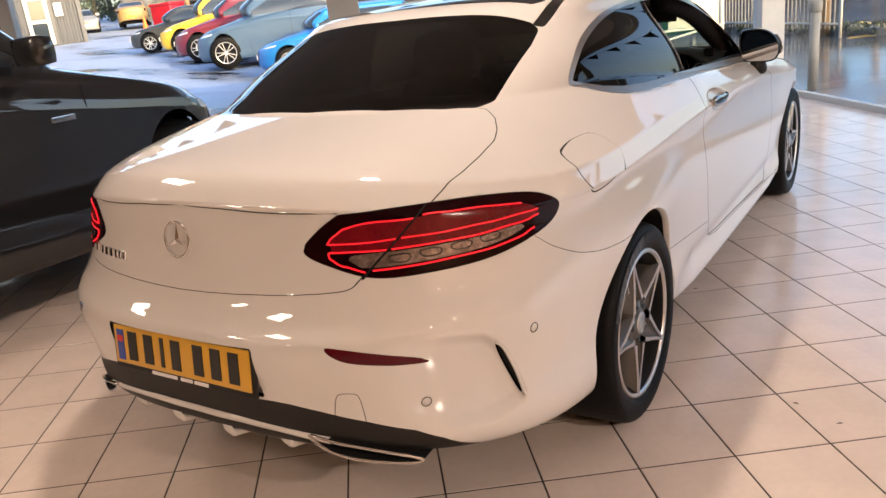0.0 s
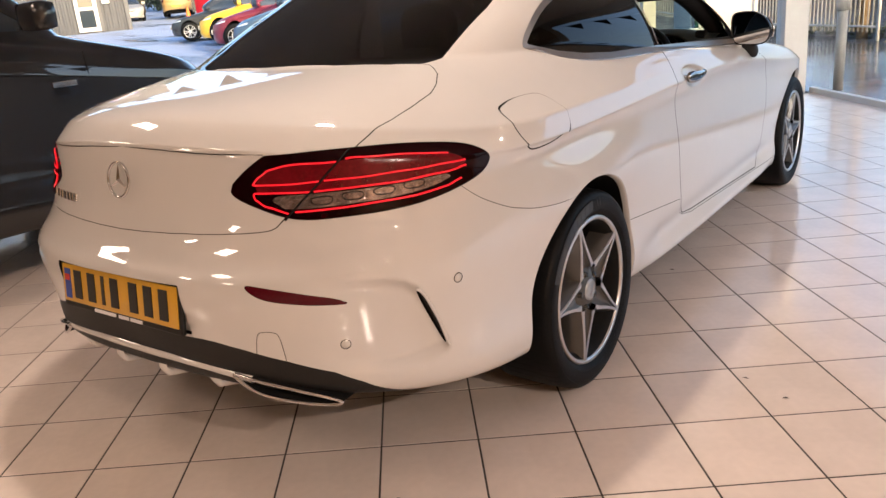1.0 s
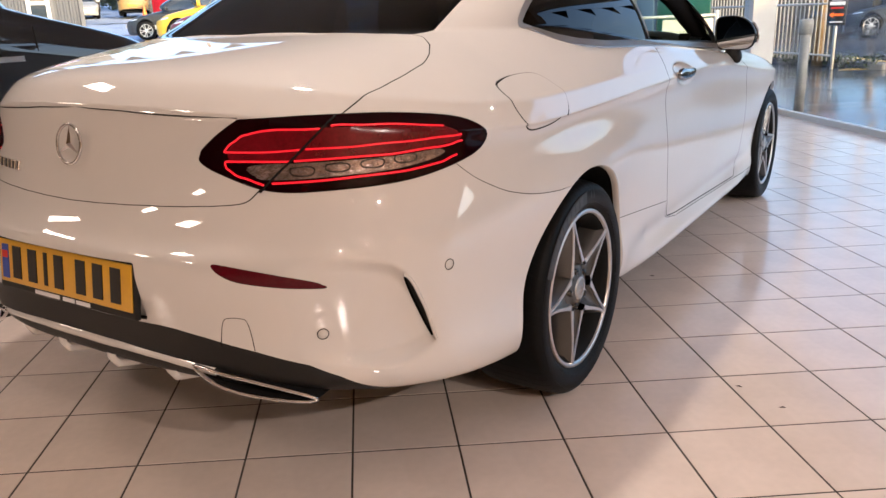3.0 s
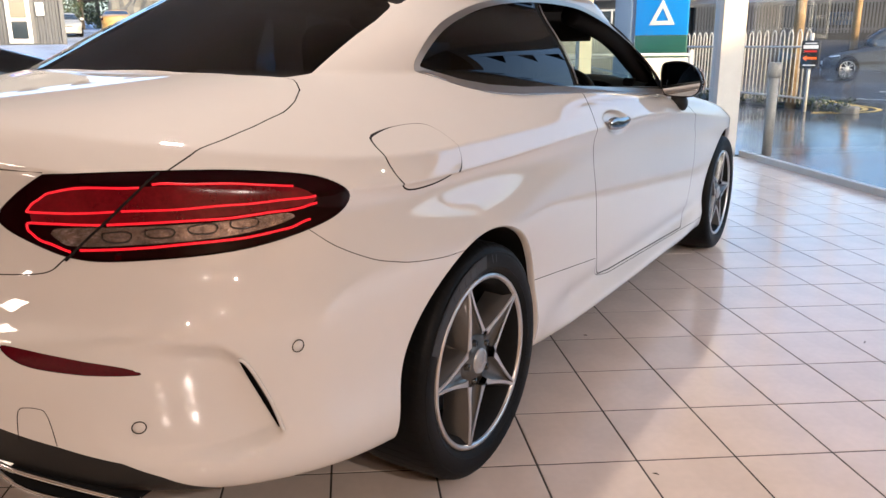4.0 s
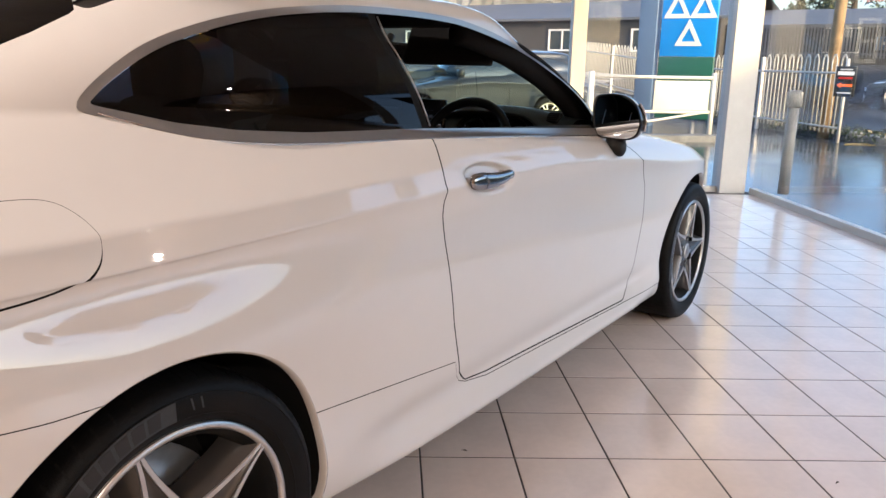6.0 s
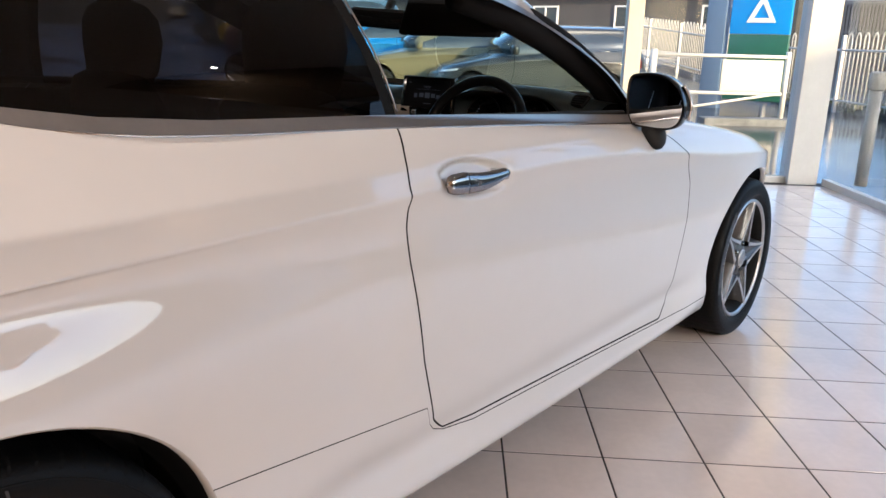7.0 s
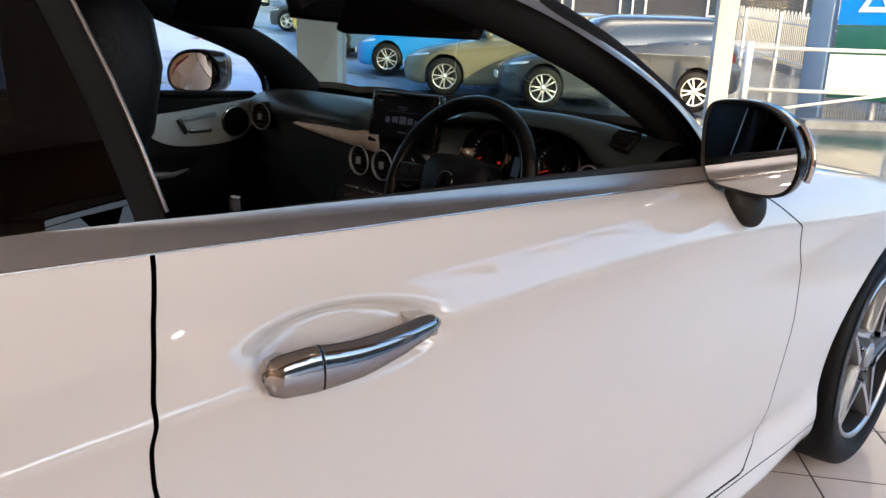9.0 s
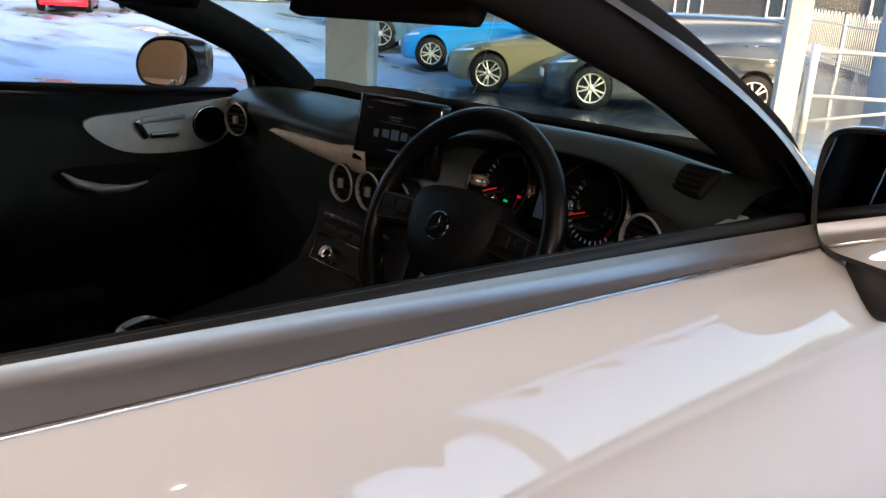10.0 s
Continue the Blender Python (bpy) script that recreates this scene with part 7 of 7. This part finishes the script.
put("gable", moved(box(-0.05, 0.05, -12, 0.0, 0, 8.0), cm), M_CLAD, shed, "", False)
put("corner_flashing", moved(box(-0.08, 0.10, 0.05, 0.12, 0, 8.0), cm), M_ROOFDARK, shed, "", False)
dr = new("door")
dr.parent = shed
put("door_leaf", moved(box(1.35, 2.35, 0.06, 0.13, 0.35, 2.55, 0.01), cm), M_FRAME, dr)
put("pane", moved(box(1.52, 2.18, 0.125, 0.14, 1.5, 2.4), cm), M_CARGLASS, dr, "", False)
put("pane", moved(box(1.52, 2.18, 0.125, 0.14, 0.55, 1.35), cm), M_CARGLASS, dr, "", False)
put("door_frame", moved(box(1.20, 1.34, 0.05, 0.12, 0.35, 2.7), cm), M_ROOFDARK, shed, "", False)
put("meter_box", moved(box(0.75, 1.10, 0.06, 0.20, 1.6, 2.2, 0.01), cm), M_FRAME, shed)
sb = new("sign_board")
sb.parent = shed
put("board", moved(box(1.3, 3.1, 0.06, 0.12, 3.1, 4.3, 0.01), cm), M_BLUEINK, sb)
put("board_bar", moved(box(1.5, 2.9, 0.12, 0.13, 3.7, 3.95), cm), M_WHITEINK, sb, "", False)
put("board_bar", moved(box(1.5, 2.9, 0.12, 0.13, 3.3, 3.5), cm), M_REDINK, sb, "", False)
# stone retaining wall
rw = thing("retaining_wall", "high rough stone retaining wall behind the yard", "wall", kind="structure")
w0, w1 = Vector((-45.1, 32.4, 0)), Vector((-12, 44, 0))
V, F, nx, nz = [], [], 90, 12
for i in range(nx + 1):
    p = w0.lerp(w1, i / nx)
    for j in range(nz + 1):
        o = noise.noise(Vector((i * 0.7, j * 0.9, 0))) * 0.35
        V.append((p.x + o * 0.2, p.y - o - 0.03 * j, gz(p.x, p.y) - 0.4 + j * 0.50))
F = [(i * (nz + 1) + j, (i + 1) * (nz + 1) + j, (i + 1) * (nz + 1) + j + 1, i * (nz + 1) + j + 1) for i in range(nx) for j in range(nz)]
put("masonry", (V, F), M_STONE, rw, "", False)
bin_ = thing("wheeled_bin", "red lidded container by the stone wall", "bin")
bz = gz(-34, 27)
put("tub", box(-34.8, -33.2, 26.4, 27.4, bz, bz + 1.15, 0.05), P_RED, bin_)
put("lid", box(-34.85, -33.15, 26.35, 27.45, bz + 1.15, bz + 1.3, 0.04), P_RED, bin_)
cone = thing("traffic_cone", "orange traffic cone by the stone wall", "cone")
bz = gz(-34.2, 25.4)
put("cone_body", moved(revolve([(0.0, 0.17), (0.75, 0.03)], 16, "z"), pose(-34.2, 25.4, bz + 0.03)), M_ORANGE, cone)
put("cone_base", box(-34.4, -34.0, 25.2, 25.6, bz, bz + 0.04), M_ORANGE, cone)

# bare trees beyond the roofs


def tree(x, y, h, seed, evergreen):
    rnd = random.Random(seed)
    t = thing("tree", "dark evergreen tree behind the roofs" if evergreen else "bare winter tree behind the roofs", "tree", (x, y, 0))
    put("trunk", tube([(0, 0, -0.2), (0.1, 0, h * 0.35), (0.0, 0.1, h * 0.7), (0.05, 0.1, h * 0.98)], 0.2, 10, radii=[0.24, 0.18, 0.1, 0.03]), M_BARK, t)
    limbs, centres = [], []
    for k in range(26):
        z = h * rnd.uniform(0.3, 0.95)
        a = rnd.uniform(0, 6.28)
        r = (h - z) * 0.45 + 0.5
        e = Vector((math.cos(a) * r, math.sin(a) * r, z + (-0.1 if evergreen else 0.5) * r))
        mid = Vector((e.x * 0.5, e.y * 0.5, z + 0.1 * r))
        limbs.append(tube([(0, 0, z), tuple(mid), tuple(e)], 0.04, 5, radii=[0.06, 0.035, 0.01]))
        centres += [(tuple(e), 0.5 + 0.1 * h / 8), (tuple(mid), 0.6)]
        if not evergreen:
            for _ in range(7):
                d = Vector((rnd.gauss(0, 1), rnd.gauss(0, 1), abs(rnd.gauss(0.5, 0.6)))).normalized() * rnd.uniform(0.4, 1.1)
                s0 = mid.lerp(e, rnd.random())
                limbs.append(tube([tuple(s0), tuple(s0 + d)], 0.012, 4, radii=[0.018, 0.005]))
    tagged(put("limbs", join(*limbs), M_BARK, t), kind="stuff")
    if evergreen:
        tagged(put("crown", leaf_cloud(centres, 5000, 0.13, seed), M_HEDGE, t, "", False), kind="stuff")


for x, y, h, e in ((-4.5, 47, 9.5, True), (0.5, 50, 10, False), (3.5, 48, 9, False), (7, 46, 9, False), (11, 47, 8, True), (-30, 55, 10, False), (-36, 52, 11, True), (-43, 50, 10, True), (-50, 33.5, 9, True), (-53, 37, 10, True)):
    tree(x, y, h, int(x * 10 + 999), e)
# road markings
for x0, y0, x1, y1, m_, nm in ((0.6, 17.5, 6.0, 16.2, M_LINE, "edge line"), (0.9, 20.6, 7.0, 19.4, M_LINE, "edge line")):
    d = (Vector((x1, y1, 0)) - Vector((x0, y0, 0)))
    s_ = d.normalized().cross(Vector((0, 0, 1))) * 0.06
    V = [(x0 + s_.x, y0 + s_.y, -0.024), (x1 + s_.x, y1 + s_.y, -0.024), (x1 - s_.x, y1 - s_.y, -0.024), (x0 - s_.x, y0 - s_.y, -0.024)]
    tagged(put("road_line", (V, [(0, 1, 2, 3)]), m_, None, "", False), "worn white painted line on the road", "road marking", kind="structure")
for off in (0.0, 0.22):
    arc = smooth_line([(0.1, 16.6 + off), (0.55 + off * 0.6, 15.6), (0.95 + off, 14.6), (0.75 + off, 13.9 - off * 0.5), (0.2, 13.35 - off)], 6)
    V, F = [], []
    for i, p in enumerate(arc):
        q = arc[min(i + 1, len(arc) - 1)] - arc[max(i - 1, 0)]
        n_ = np.array((-q[1], q[0])) / np.hypot(*q) * 0.045
        V += [(p[0] + n_[0], p[1] + n_[1], -0.023), (p[0] - n_[0], p[1] - n_[1], -0.023)]
    F = [(2 * i, 2 * i + 1, 2 * i + 3, 2 * i + 2) for i in range(len(arc) - 1)]
    tagged(put("yellow_line", (V, F), M_YLINE, None, "", False), "yellow painted line round the kerb corner", "road marking", kind="structure")
